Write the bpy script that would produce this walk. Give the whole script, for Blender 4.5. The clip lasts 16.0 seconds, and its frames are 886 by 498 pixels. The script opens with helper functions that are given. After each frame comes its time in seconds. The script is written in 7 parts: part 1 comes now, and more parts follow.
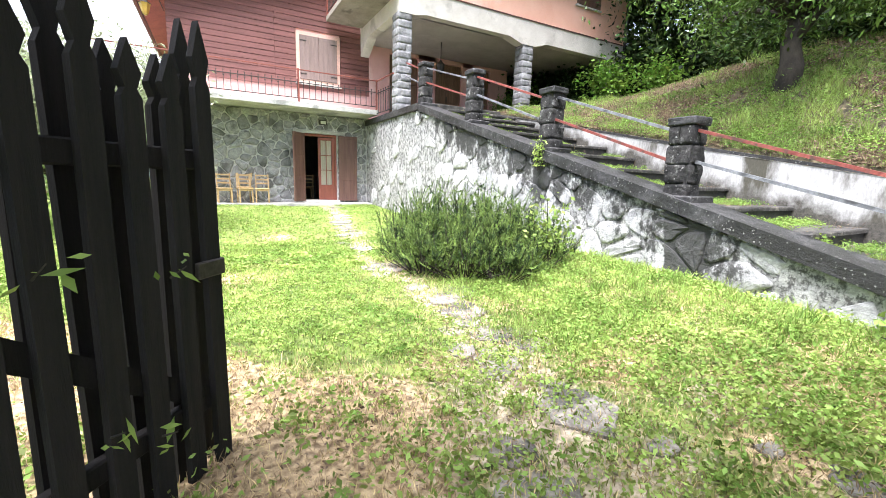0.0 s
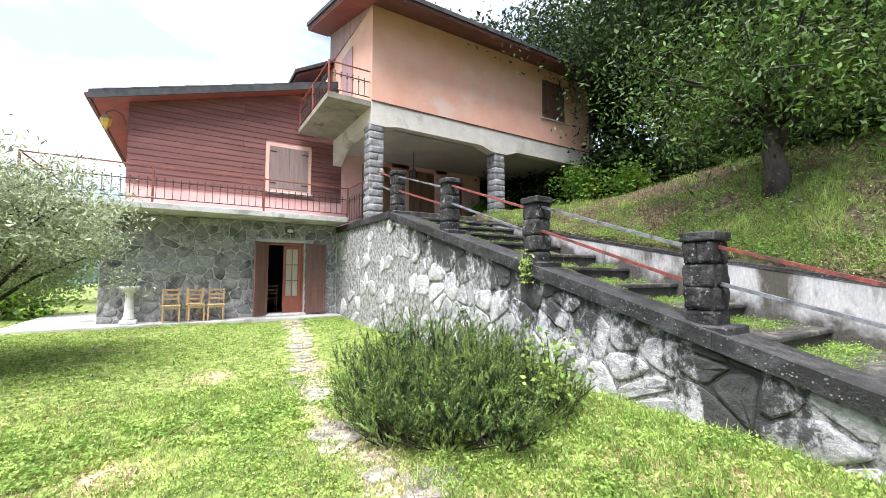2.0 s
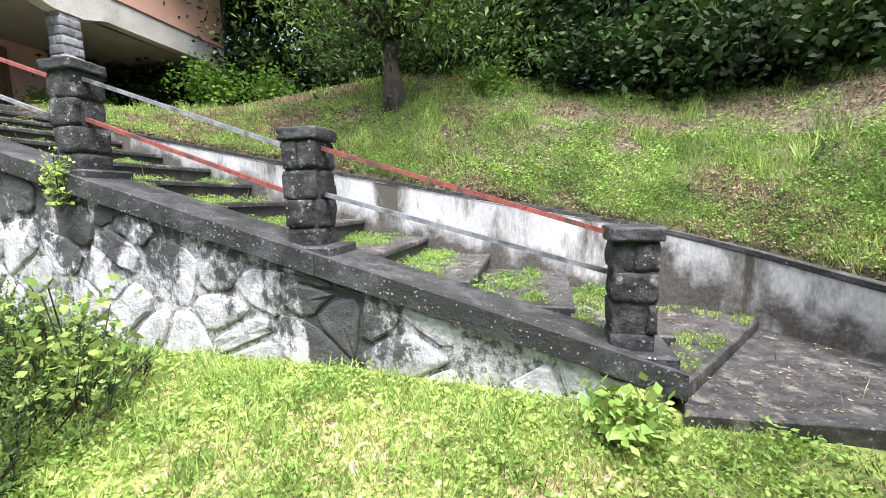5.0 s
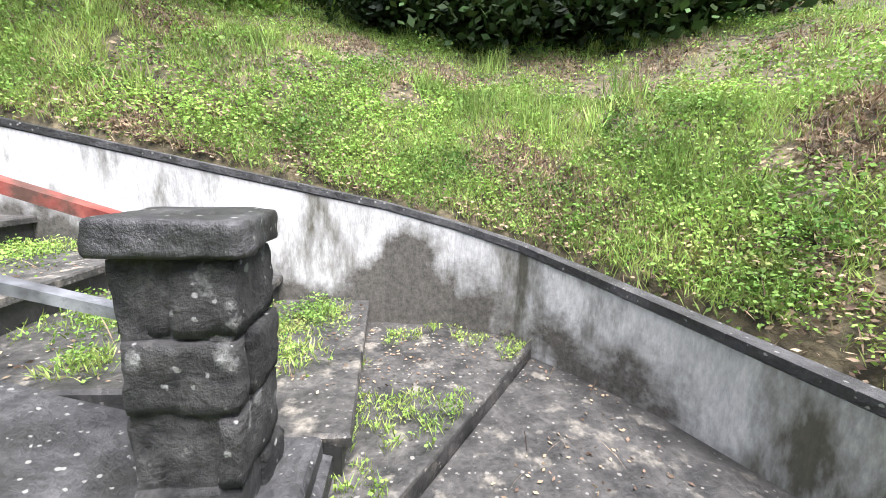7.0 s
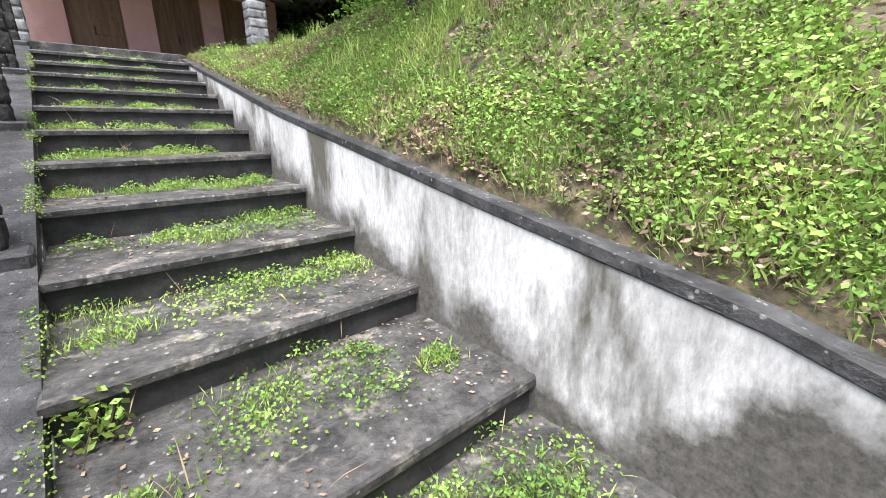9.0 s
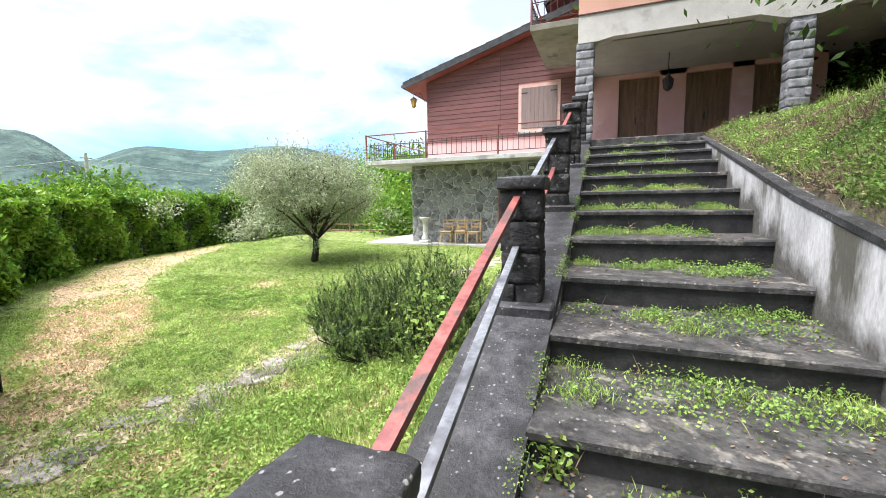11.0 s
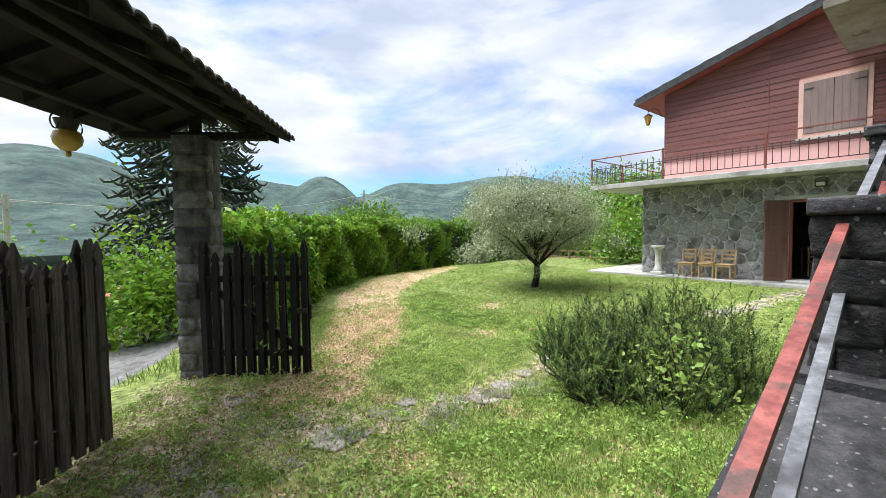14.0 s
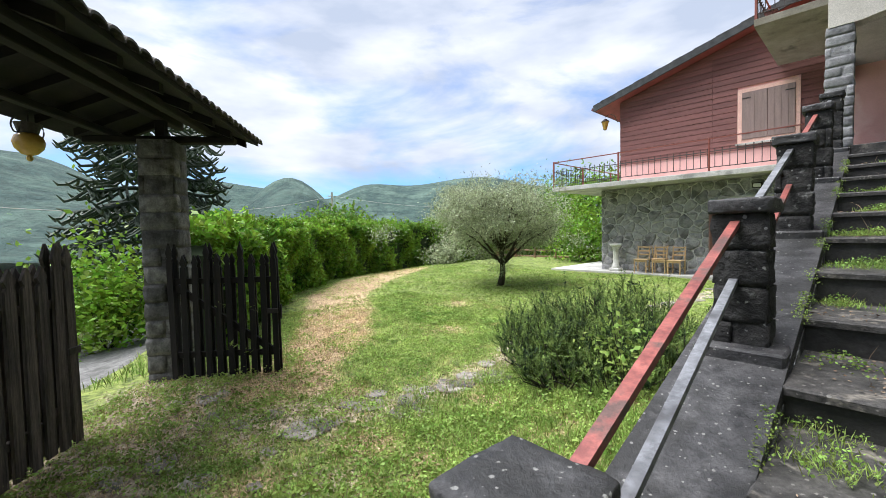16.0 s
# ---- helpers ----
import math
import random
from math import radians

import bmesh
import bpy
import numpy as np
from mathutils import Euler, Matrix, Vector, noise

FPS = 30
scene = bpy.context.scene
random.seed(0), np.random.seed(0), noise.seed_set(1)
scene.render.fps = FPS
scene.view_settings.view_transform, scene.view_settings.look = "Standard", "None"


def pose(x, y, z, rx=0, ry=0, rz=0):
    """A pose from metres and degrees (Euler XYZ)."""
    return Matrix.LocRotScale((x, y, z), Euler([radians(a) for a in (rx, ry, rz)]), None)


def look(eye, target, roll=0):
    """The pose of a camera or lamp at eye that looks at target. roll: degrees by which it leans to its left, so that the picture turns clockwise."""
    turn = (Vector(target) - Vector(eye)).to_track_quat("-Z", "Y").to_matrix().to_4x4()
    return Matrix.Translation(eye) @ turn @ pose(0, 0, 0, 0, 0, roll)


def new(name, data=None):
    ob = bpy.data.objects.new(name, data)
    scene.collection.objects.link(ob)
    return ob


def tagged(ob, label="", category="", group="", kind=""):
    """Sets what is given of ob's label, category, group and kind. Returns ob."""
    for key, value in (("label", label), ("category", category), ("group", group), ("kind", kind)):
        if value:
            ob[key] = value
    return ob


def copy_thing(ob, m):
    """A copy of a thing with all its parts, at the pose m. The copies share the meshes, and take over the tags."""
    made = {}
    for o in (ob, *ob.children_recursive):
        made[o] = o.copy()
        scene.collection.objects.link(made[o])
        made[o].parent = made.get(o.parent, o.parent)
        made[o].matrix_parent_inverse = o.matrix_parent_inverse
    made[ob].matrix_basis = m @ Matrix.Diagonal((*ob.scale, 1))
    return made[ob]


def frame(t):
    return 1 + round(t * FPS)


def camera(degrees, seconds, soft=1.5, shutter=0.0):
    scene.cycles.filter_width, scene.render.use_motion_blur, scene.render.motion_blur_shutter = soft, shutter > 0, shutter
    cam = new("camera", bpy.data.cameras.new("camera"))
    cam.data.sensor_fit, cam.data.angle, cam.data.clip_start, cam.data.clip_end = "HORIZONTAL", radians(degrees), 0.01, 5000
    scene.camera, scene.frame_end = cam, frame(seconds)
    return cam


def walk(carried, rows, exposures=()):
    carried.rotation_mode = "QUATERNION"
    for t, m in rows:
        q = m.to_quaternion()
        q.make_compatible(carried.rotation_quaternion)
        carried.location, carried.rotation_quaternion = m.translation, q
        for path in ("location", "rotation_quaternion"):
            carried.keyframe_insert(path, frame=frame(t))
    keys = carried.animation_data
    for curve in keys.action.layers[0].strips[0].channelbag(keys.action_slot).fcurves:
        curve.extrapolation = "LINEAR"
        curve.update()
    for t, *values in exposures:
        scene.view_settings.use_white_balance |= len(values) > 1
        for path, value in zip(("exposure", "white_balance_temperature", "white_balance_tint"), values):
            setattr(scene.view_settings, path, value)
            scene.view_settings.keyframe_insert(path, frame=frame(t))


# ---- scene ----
cam = camera(94.8, 16.0, 0.8, 0.0)
PATH = [
    (0, (0.164, -0.563, 1.552), (1.123, 1.159, 1.217), 1.7),
    (0.5, (0.309, -0.153, 1.618), (1.433, 1.464, 1.267), 1.9),
    (1, (0.412, 0.029, 1.784), (1.638, 1.596, 1.578), 1.6),
    (1.5, (0.562, 0.152, 1.852), (1.721, 1.782, 1.851), 0.7),
    (2, (0.671, 0.27, 1.884), (1.729, 1.962, 2.014), 0.1),
    (2.5, (0.7, 0.376, 1.898), (1.681, 2.109, 2.081), -0.1),
    (3, (0.798, 0.558, 1.886), (1.753, 2.305, 2.077), -0.1),
    (3.5, (1.066, 0.791, 1.878), (2.153, 2.464, 2.026), 0.2),
    (4, (1.257, 0.886, 1.858), (2.669, 2.302, 1.899), -0.4),
    (4.5, (1.531, 0.776, 1.826), (3.262, 1.771, 1.721), -1.2),
    (5, (1.967, 0.5, 1.765), (3.894, 0.975, 1.522), -1.3),
    (5.2, (2.155, 0.408, 1.751), (4.115, 0.672, 1.456), -1.4),
    (7.3, (3.885, -0.610, 1.668), (5.85, -0.80, 1.30), 2.0),
    (7.5, (4.060, -0.649, 1.655), (6.024, -0.723, 1.285), 2.3),
    (8, (4.456, -0.775, 1.68), (6.347, -0.289, 1.247), 2.4),
    (8.5, (4.855, -0.66, 1.86), (6.488, 0.326, 1.26), 0.3),
    (9, (5.098, -0.57, 1.932), (6.36, 0.883, 1.387), -0.8),
    (9.5, (5.322, -0.516, 2.014), (5.985, 1.325, 1.601), -1.1),
    (10, (5.329, -0.596, 2.062), (5.395, 1.379, 1.75), -1.2),
    (10.2, (5.306, -0.64, 2.081), (5.176, 1.335, 1.796), -0.9),
    (12.3, (4.856, -0.568, 2.138), (3.661, 1.031, 2.018), -0.4),
    (12.5, (4.835, -0.579, 2.143), (3.601, 0.992, 2.041), 0.2),
    (13, (4.854, -0.599, 2.163), (3.525, 0.894, 2.089), 0.1),
    (13.5, (4.85, -0.587, 2.133), (3.422, 0.812, 2.075), -0.4),
    (14, (4.92, -0.618, 2.142), (3.37, 0.643, 2.052), -0.7),
    (14.5, (5.057, -0.668, 2.137), (3.395, 0.44, 2.036), -1.3),
    (15, (5.133, -0.83, 2.149), (3.448, 0.244, 2.07), -1.1),
    (15.5, (5.163, -0.869, 2.158), (3.52, 0.269, 2.093), -1.2),
    (16, (5.165, -0.75, 2.131), (3.71, 0.62, 2.045), -1.3),
]
EXPOSURES = [(0, 1.76, 6200, 15), (0.5, 1.58, 6200, 15), (1.5, 1.35, 6200, 15), (3.0, 1.05, 6200, 15), (4.0, 1.15, 6200, 15), (5.0, 1.6, 6200, 15), (7.4, 1.85, 6200, 15), (8.2, 1.57, 6200, 15), (9.0, 1.54, 6200, 15), (10.2, 1.42, 6200, 15), (12.3, 0.84, 6200, 12), (16, 0.68, 6200, 12)]
walk(cam, [(t, look(eye, target, roll)) for t, eye, target, roll in PATH], EXPOSURES)

# ---- world, sun ----
world = bpy.data.worlds.new("world")
scene.world = world
world.use_nodes = True
wn, wl = world.node_tree.nodes, world.node_tree.links
wn.clear()
SUN_EL, SUN_AZ = radians(67.7), radians(234.5)
sky = wn.new("ShaderNodeTexSky")
sky.sky_type, sky.sun_disc, sky.sun_elevation, sky.sun_rotation = "NISHITA", False, SUN_EL, SUN_AZ
sky.air_density, sky.dust_density, sky.ozone_density = 1.0, 0.3, 2.0
wc = wn.new("ShaderNodeTexCoord")
wmap = wn.new("ShaderNodeMapping")
wmap.inputs["Scale"].default_value = (1.0, 1.0, 3.2)
cl1 = wn.new("ShaderNodeTexNoise")
cl1.inputs["Scale"].default_value, cl1.inputs["Detail"].default_value, cl1.inputs["Roughness"].default_value = 2.1, 8.0, 0.55
cl1.inputs["Distortion"].default_value = 0.35
ramp = wn.new("ShaderNodeValToRGB")
ramp.color_ramp.elements[0].position, ramp.color_ramp.elements[1].position = 0.33, 0.55
cl2 = wn.new("ShaderNodeTexNoise")
cl2.inputs["Scale"].default_value, cl2.inputs["Detail"].default_value = 3.4, 6.0
ramp2 = wn.new("ShaderNodeValToRGB")
ramp2.color_ramp.elements[0].position, ramp2.color_ramp.elements[0].color = 0.36, (3.1, 3.5, 4.2, 1)
ramp2.color_ramp.elements[1].position, ramp2.color_ramp.elements[1].color = 0.64, (5.3, 5.45, 5.7, 1)
skygain = wn.new("ShaderNodeMix")
skygain.data_type, skygain.blend_type = "RGBA", "MIX"
wbg = wn.new("ShaderNodeBackground")
wbg.inputs["Strength"].default_value = 0.125
wout = wn.new("ShaderNodeOutputWorld")
wl.new(wc.outputs["Generated"], wmap.inputs["Vector"])
wl.new(wmap.outputs["Vector"], cl1.inputs["Vector"])
wl.new(wmap.outputs["Vector"], cl2.inputs["Vector"])
# the cloud cover thins out towards the horizon
wsep = wn.new("ShaderNodeSeparateXYZ")
wthin = wn.new("ShaderNodeMapRange")
wthin.inputs["From Min"].default_value, wthin.inputs["From Max"].default_value = 0.03, 0.22
wthin.inputs["To Min"].default_value, wthin.inputs["To Max"].default_value = -0.20, 0.07
wsum = wn.new("ShaderNodeMath")
wsum.operation = "ADD"
wl.new(wc.outputs["Generated"], wsep.inputs["Vector"])
wl.new(wsep.outputs["Z"], wthin.inputs["Value"])
wl.new(cl1.outputs["Fac"], wsum.inputs[0])
wl.new(wthin.outputs["Result"], wsum.inputs[1])
wl.new(wsum.outputs["Value"], ramp.inputs["Fac"])
wl.new(cl2.outputs["Fac"], ramp2.inputs["Fac"])
wl.new(ramp.outputs["Color"], skygain.inputs["Factor"])
deep = wn.new("ShaderNodeMix")
deep.data_type, deep.blend_type = "RGBA", "MULTIPLY"
deep.inputs["Factor"].default_value = 1.0
deep.inputs["B"].default_value = (0.50, 0.74, 1.0, 1)
wl.new(sky.outputs["Color"], deep.inputs["A"])
wl.new(deep.outputs["Result"], skygain.inputs["A"])
wl.new(ramp2.outputs["Color"], skygain.inputs["B"])
wl.new(skygain.outputs["Result"], wbg.inputs["Color"])
wl.new(wbg.outputs["Background"], wout.inputs["Surface"])
sun_data = bpy.data.lights.new("sun", "SUN")
sun_data.energy, sun_data.angle, sun_data.color = 5.0, radians(45), (1.0, 0.97, 0.93)
sun = new("sun", sun_data)
sun.matrix_world = look((-14, -10, 42), (0, 0, 0))

# ---- material helpers ----
def mat(name, c1, c2, scale=6.0, rough=0.8, bump=0.3, c3=None, scale3=1.2, amount3=0.5, detail=8.0, vary=0.0, island=0.0, metal=0.0, trans=0.0, stretch=(1, 1, 1), bump_dist=0.01, world_space=True, lo=0.35, hi=0.65, fine=0.22, fine_scale=48.0, spots=0.0, spot_colour=(0.5, 0.5, 0.48)):
    """Two colours mixed by grain, a third laid over in large stains; vary: lightness by object, island: by leaf."""
    m = bpy.data.materials.new(name)
    m.use_nodes = True
    n, l = m.node_tree.nodes, m.node_tree.links
    b = n["Principled BSDF"]
    b.inputs["Roughness"].default_value, b.inputs["Metallic"].default_value = rough, metal
    if world_space:
        src = n.new("ShaderNodeNewGeometry").outputs["Position"]
    else:
        src = n.new("ShaderNodeTexCoord").outputs["Object"]
    mp = n.new("ShaderNodeMapping")
    mp.inputs["Scale"].default_value = stretch
    l.new(src, mp.inputs["Vector"])
    t = n.new("ShaderNodeTexNoise")
    t.inputs["Scale"].default_value, t.inputs["Detail"].default_value, t.inputs["Roughness"].default_value = scale, detail, 0.6
    l.new(mp.outputs["Vector"], t.inputs["Vector"])
    r = n.new("ShaderNodeValToRGB")
    r.color_ramp.elements[0].position, r.color_ramp.elements[1].position = lo, hi
    r.color_ramp.elements[0].color, r.color_ramp.elements[1].color = (*c1, 1), (*c2, 1)
    l.new(t.outputs["Fac"], r.inputs["Fac"])
    col = r.outputs["Color"]
    if c3:
        t3 = n.new("ShaderNodeTexNoise")
        t3.inputs["Scale"].default_value, t3.inputs["Detail"].default_value, t3.inputs["Roughness"].default_value = scale3, 7.0, 0.62
        l.new(mp.outputs["Vector"], t3.inputs["Vector"])
        r3 = n.new("ShaderNodeValToRGB")
        r3.color_ramp.elements[0].position, r3.color_ramp.elements[1].position = 0.62 - 0.25 * amount3, 0.72 - 0.25 * amount3
        l.new(t3.outputs["Fac"], r3.inputs["Fac"])
        mx = n.new("ShaderNodeMix")
        mx.data_type = "RGBA"
        l.new(r3.outputs["Color"], mx.inputs["Factor"])
        l.new(col, mx.inputs["A"])
        mx.inputs["B"].default_value = (*c3, 1)
        col = mx.outputs["Result"]
    if vary or island:
        if vary:
            rnd = n.new("ShaderNodeObjectInfo").outputs["Random"]
        else:
            rnd = n.new("ShaderNodeNewGeometry").outputs["Random Per Island"]
        mr = n.new("ShaderNodeMapRange")
        a = vary or island
        mr.inputs["To Min"].default_value, mr.inputs["To Max"].default_value = 1 - a, 1 + a
        l.new(rnd, mr.inputs["Value"])
        hs = n.new("ShaderNodeHueSaturation")
        l.new(mr.outputs["Result"], hs.inputs["Value"])
        l.new(col, hs.inputs["Color"])
        if island:
            mr2 = n.new("ShaderNodeMapRange")
            mr2.inputs["To Min"].default_value, mr2.inputs["To Max"].default_value = 0.475, 0.515
            l.new(rnd, mr2.inputs["Value"])
            l.new(mr2.outputs["Result"], hs.inputs["Hue"])
        col = hs.outputs["Color"]
    if bump:
        fg = n.new("ShaderNodeTexNoise")
        fg.inputs["Scale"].default_value, fg.inputs["Detail"].default_value, fg.inputs["Roughness"].default_value = fine_scale, 6.0, 0.7
        l.new(mp.outputs["Vector"], fg.inputs["Vector"])
        fr_ = n.new("ShaderNodeMapRange")
        fr_.inputs["From Min"].default_value, fr_.inputs["From Max"].default_value = 0.3, 0.7
        fr_.inputs["To Min"].default_value, fr_.inputs["To Max"].default_value = 1 - fine, 1 + fine
        l.new(fg.outputs["Fac"], fr_.inputs["Value"])
        hv = n.new("ShaderNodeHueSaturation")
        l.new(fr_.outputs["Result"], hv.inputs["Value"])
        l.new(col, hv.inputs["Color"])
        col = hv.outputs["Color"]
    if spots:
        vo = n.new("ShaderNodeTexVoronoi")
        vo.inputs["Scale"].default_value = spots
        l.new(mp.outputs["Vector"], vo.inputs["Vector"])
        sn = n.new("ShaderNodeTexNoise")
        sn.inputs["Scale"].default_value, sn.inputs["Detail"].default_value = spots * 2.5, 4.0
        l.new(mp.outputs["Vector"], sn.inputs["Vector"])
        sm = n.new("ShaderNodeMath")
        sm.operation = "MULTIPLY_ADD"
        l.new(sn.outputs["Fac"], sm.inputs[0])
        sm.inputs[1].default_value = 0.55
        l.new(vo.outputs["Distance"], sm.inputs[2])
        sc_ = n.new("ShaderNodeSeparateColor")
        l.new(vo.outputs["Color"], sc_.inputs["Color"])
        sm2 = n.new("ShaderNodeMath")
        sm2.operation = "MULTIPLY_ADD"
        l.new(sc_.outputs["Red"], sm2.inputs[0])
        sm2.inputs[1].default_value = 0.5
        l.new(sm.outputs["Value"], sm2.inputs[2])
        sm = sm2
        sr = n.new("ShaderNodeValToRGB")
        sr.color_ramp.elements[0].position, sr.color_ramp.elements[0].color = 0.52, (1, 1, 1, 1)
        sr.color_ramp.elements[1].position, sr.color_ramp.elements[1].color = 0.60, (0, 0, 0, 1)
        l.new(sm.outputs["Value"], sr.inputs["Fac"])
        sx = n.new("ShaderNodeMix")
        sx.data_type = "RGBA"
        l.new(sr.outputs["Color"], sx.inputs["Factor"])
        l.new(col, sx.inputs["A"])
        sx.inputs["B"].default_value = (*spot_colour, 1)
        col = sx.outputs["Result"]
    l.new(col, b.inputs["Base Color"])
    if bump:
        bp = n.new("ShaderNodeBump")
        bp.inputs["Strength"].default_value, bp.inputs["Distance"].default_value = bump, bump_dist
        ad_ = n.new("ShaderNodeMath")
        ad_.operation = "MULTIPLY_ADD"
        l.new(fg.outputs["Fac"], ad_.inputs[0])
        ad_.inputs[1].default_value = 0.5
        l.new(t.outputs["Fac"], ad_.inputs[2])
        l.new(ad_.outputs["Value"], bp.inputs["Height"])
        l.new(bp.outputs["Normal"], b.inputs["Normal"])
    if trans:
        b.inputs["Specular IOR Level"].default_value = 0.22
        tr = n.new("ShaderNodeBsdfTranslucent")
        l.new(col, tr.inputs["Color"])
        ms = n.new("ShaderNodeMixShader")
        ms.inputs["Fac"].default_value = trans
        l.new(b.outputs["BSDF"], ms.inputs[1])
        l.new(tr.outputs["BSDF"], ms.inputs[2])
        l.new(ms.outputs["Shader"], n["Material Output"].inputs["Surface"])
    return m


def wall_stone(name, c1, c2, vary, pitted):
    """Pale stone or mortar of the stair wall, with the black damp runs that cross both alike."""
    m = mat(name, c1, c2, 7, 0.88, 1.0, vary=vary, bump_dist=0.03, fine=0.34, fine_scale=24)
    n, l = m.node_tree.nodes, m.node_tree.links
    b = n["Principled BSDF"]
    old = b.inputs["Base Color"].links[0].from_socket
    pos = n.new("ShaderNodeNewGeometry").outputs["Position"]

    def calc(op, a, c, e=None):
        k = n.new("ShaderNodeMath")
        k.operation = op
        for i, v in enumerate((a, c) if e is None else (a, c, e)):
            if isinstance(v, (int, float)):
                k.inputs[i].default_value = v
            else:
                l.new(v, k.inputs[i])
        return k.outputs["Value"]

    def grain(scale, stretch, detail=8.0, rough=0.65):
        mp = n.new("ShaderNodeMapping")
        mp.inputs["Scale"].default_value = stretch
        l.new(pos, mp.inputs["Vector"])
        t = n.new("ShaderNodeTexNoise")
        t.inputs["Scale"].default_value, t.inputs["Detail"].default_value, t.inputs["Roughness"].default_value = scale, detail, rough
        l.new(mp.outputs["Vector"], t.inputs["Vector"])
        return t.outputs["Fac"]

    def span(v, a, c):
        mr = n.new("ShaderNodeMapRange")
        mr.interpolation_type = "SMOOTHSTEP"
        mr.inputs["From Min"].default_value, mr.inputs["From Max"].default_value = a, c
        l.new(v, mr.inputs["Value"])
        return mr.outputs["Result"]

    sp = n.new("ShaderNodeSeparateXYZ")
    l.new(pos, sp.inputs["Vector"])
    # depth below the coping, in metres, negative downwards
    below = calc("SUBTRACT", calc("MULTIPLY_ADD", sp.outputs["Y"], -0.2885, sp.outputs["Z"]), 0.69)
    drip = grain(3.2, (1, 1, 0.16))
    blot = grain(1.5, (1, 1, 0.6), 10.0, 0.72)
    pits = grain(13.0, (1, 1, 0.8), 10.0, 0.8)
    upper = calc("MULTIPLY", span(below, -1.15, -0.05), 0.20)
    runs = calc("ADD", calc("MULTIPLY_ADD", drip, 0.45, calc("MULTIPLY", blot, 0.75)), upper)
    # the long wet run under the lowest downpipe of the coping
    wet = calc("ABSOLUTE", calc("SUBTRACT", calc("MULTIPLY_ADD", blot, 0.35, sp.outputs["Y"]), 2.10), 0.0)
    wet = calc("SUBTRACT", 1.0, span(wet, 0.12, 0.26))
    far = calc("MULTIPLY", span(sp.outputs["Y"], 6.2, 8.6), 0.20)
    runs = calc("SUBTRACT", calc("MULTIPLY_ADD", wet, 0.22, runs), far)
    low_end = calc("MULTIPLY", calc("SUBTRACT", 1.0, span(sp.outputs["Y"], 1.2, 1.75)), 0.14)
    middle = calc("MULTIPLY", calc("MULTIPLY", span(sp.outputs["Y"], 3.0, 4.4), span(below, -1.0, -0.3)), 0.10)
    runs = calc("ADD", calc("SUBTRACT", runs, low_end), middle)
    runs = calc("MULTIPLY_ADD", pits, 0.62, runs)
    fac = calc("MULTIPLY", span(runs, 1.03, 1.15), 0.93)
    dots = calc("MULTIPLY", span(pits, pitted, pitted + 0.10), 0.8)
    fac = calc("MAXIMUM", fac, dots)
    mx = n.new("ShaderNodeMix")
    mx.data_type = "RGBA"
    l.new(fac, mx.inputs["Factor"])
    l.new(old, mx.inputs["A"])
    mx.inputs["B"].default_value = (0.030, 0.030, 0.028, 1)
    l.new(mx.outputs["Result"], b.inputs["Base Color"])
    return m


M_GRASS = mat("grass", (0.14, 0.245, 0.048), (0.42, 0.53, 0.155), 2.6, 0.6, 0, c3=(0.50, 0.45, 0.21), scale3=1.1, amount3=0.25, island=0.60, trans=0.36)
M_GRASS_DRY = mat("dry grass", (0.34, 0.24, 0.12), (0.74, 0.60, 0.35), 5.0, 0.8, 0, island=0.5, trans=0.2)
M_GRASS_TALL = mat("tall grass", (0.12, 0.20, 0.045), (0.38, 0.49, 0.14), 1.4, 0.6, 0, island=0.5, trans=0.34)
M_WEED = mat("weed leaf", (0.15, 0.26, 0.05), (0.40, 0.53, 0.14), 3.0, 0.5, 0, island=0.45, trans=0.36)
M_BANKWEED = mat("bank weed leaf", (0.075, 0.15, 0.03), (0.30, 0.45, 0.10), 1.6, 0.6, 0, c3=(0.30, 0.27, 0.12), scale3=2.5, amount3=0.12, island=0.55, trans=0.32)
M_HEDGE = mat("laurel leaf", (0.07, 0.18, 0.02), (0.27, 0.45, 0.05), 1.5, 0.35, 0, island=0.45, trans=0.36)
M_LITTER = mat("brown leaf litter", (0.11, 0.080, 0.055), (0.36, 0.27, 0.18), 9, 0.85, 0, island=0.5, trans=0.1)
# near-black green: the shade inside the hedge put into a colour
M_HEDGE_CORE = mat("shaded hedge inside", (0.015, 0.03, 0.008), (0.03, 0.05, 0.015), 4, 0.9, 0.5)
M_OLIVE = mat("olive leaf", (0.19, 0.235, 0.12), (0.52, 0.57, 0.38), 2.4, 0.5, 0, island=0.5, trans=0.30)
# near black to mid green: the wood's inner shade is put into the leaf colour
M_TREE = mat("shade-darkened forest leaf", (0.004, 0.010, 0.004), (0.050, 0.095, 0.022), 1.0, 0.7, 0, island=0.35, trans=0.12)
M_TREE_MIX = mat("mixed young leaf", (0.010, 0.026, 0.008), (0.12, 0.21, 0.035), 1.5, 0.5, 0, island=0.55, trans=0.22)
M_TREE_LIGHT = mat("young leaf", (0.07, 0.16, 0.02), (0.19, 0.34, 0.05), 0.9, 0.5, 0, island=0.4, trans=0.36)
M_ROSEMARY = mat("rosemary needle", (0.018, 0.042, 0.014), (0.21, 0.31, 0.075), 7.0, 0.6, 0, island=0.22, trans=0.14, lo=0.40, hi=0.62)
M_ARAUCARIA = mat("monkey puzzle scale", (0.018, 0.034, 0.02), (0.05, 0.08, 0.045), 8, 0.6, 0.6)
M_BARK = mat("bark", (0.018, 0.015, 0.012), (0.065, 0.054, 0.042), 9, 0.95, 0.9, stretch=(1, 1, 0.25), bump_dist=0.03)
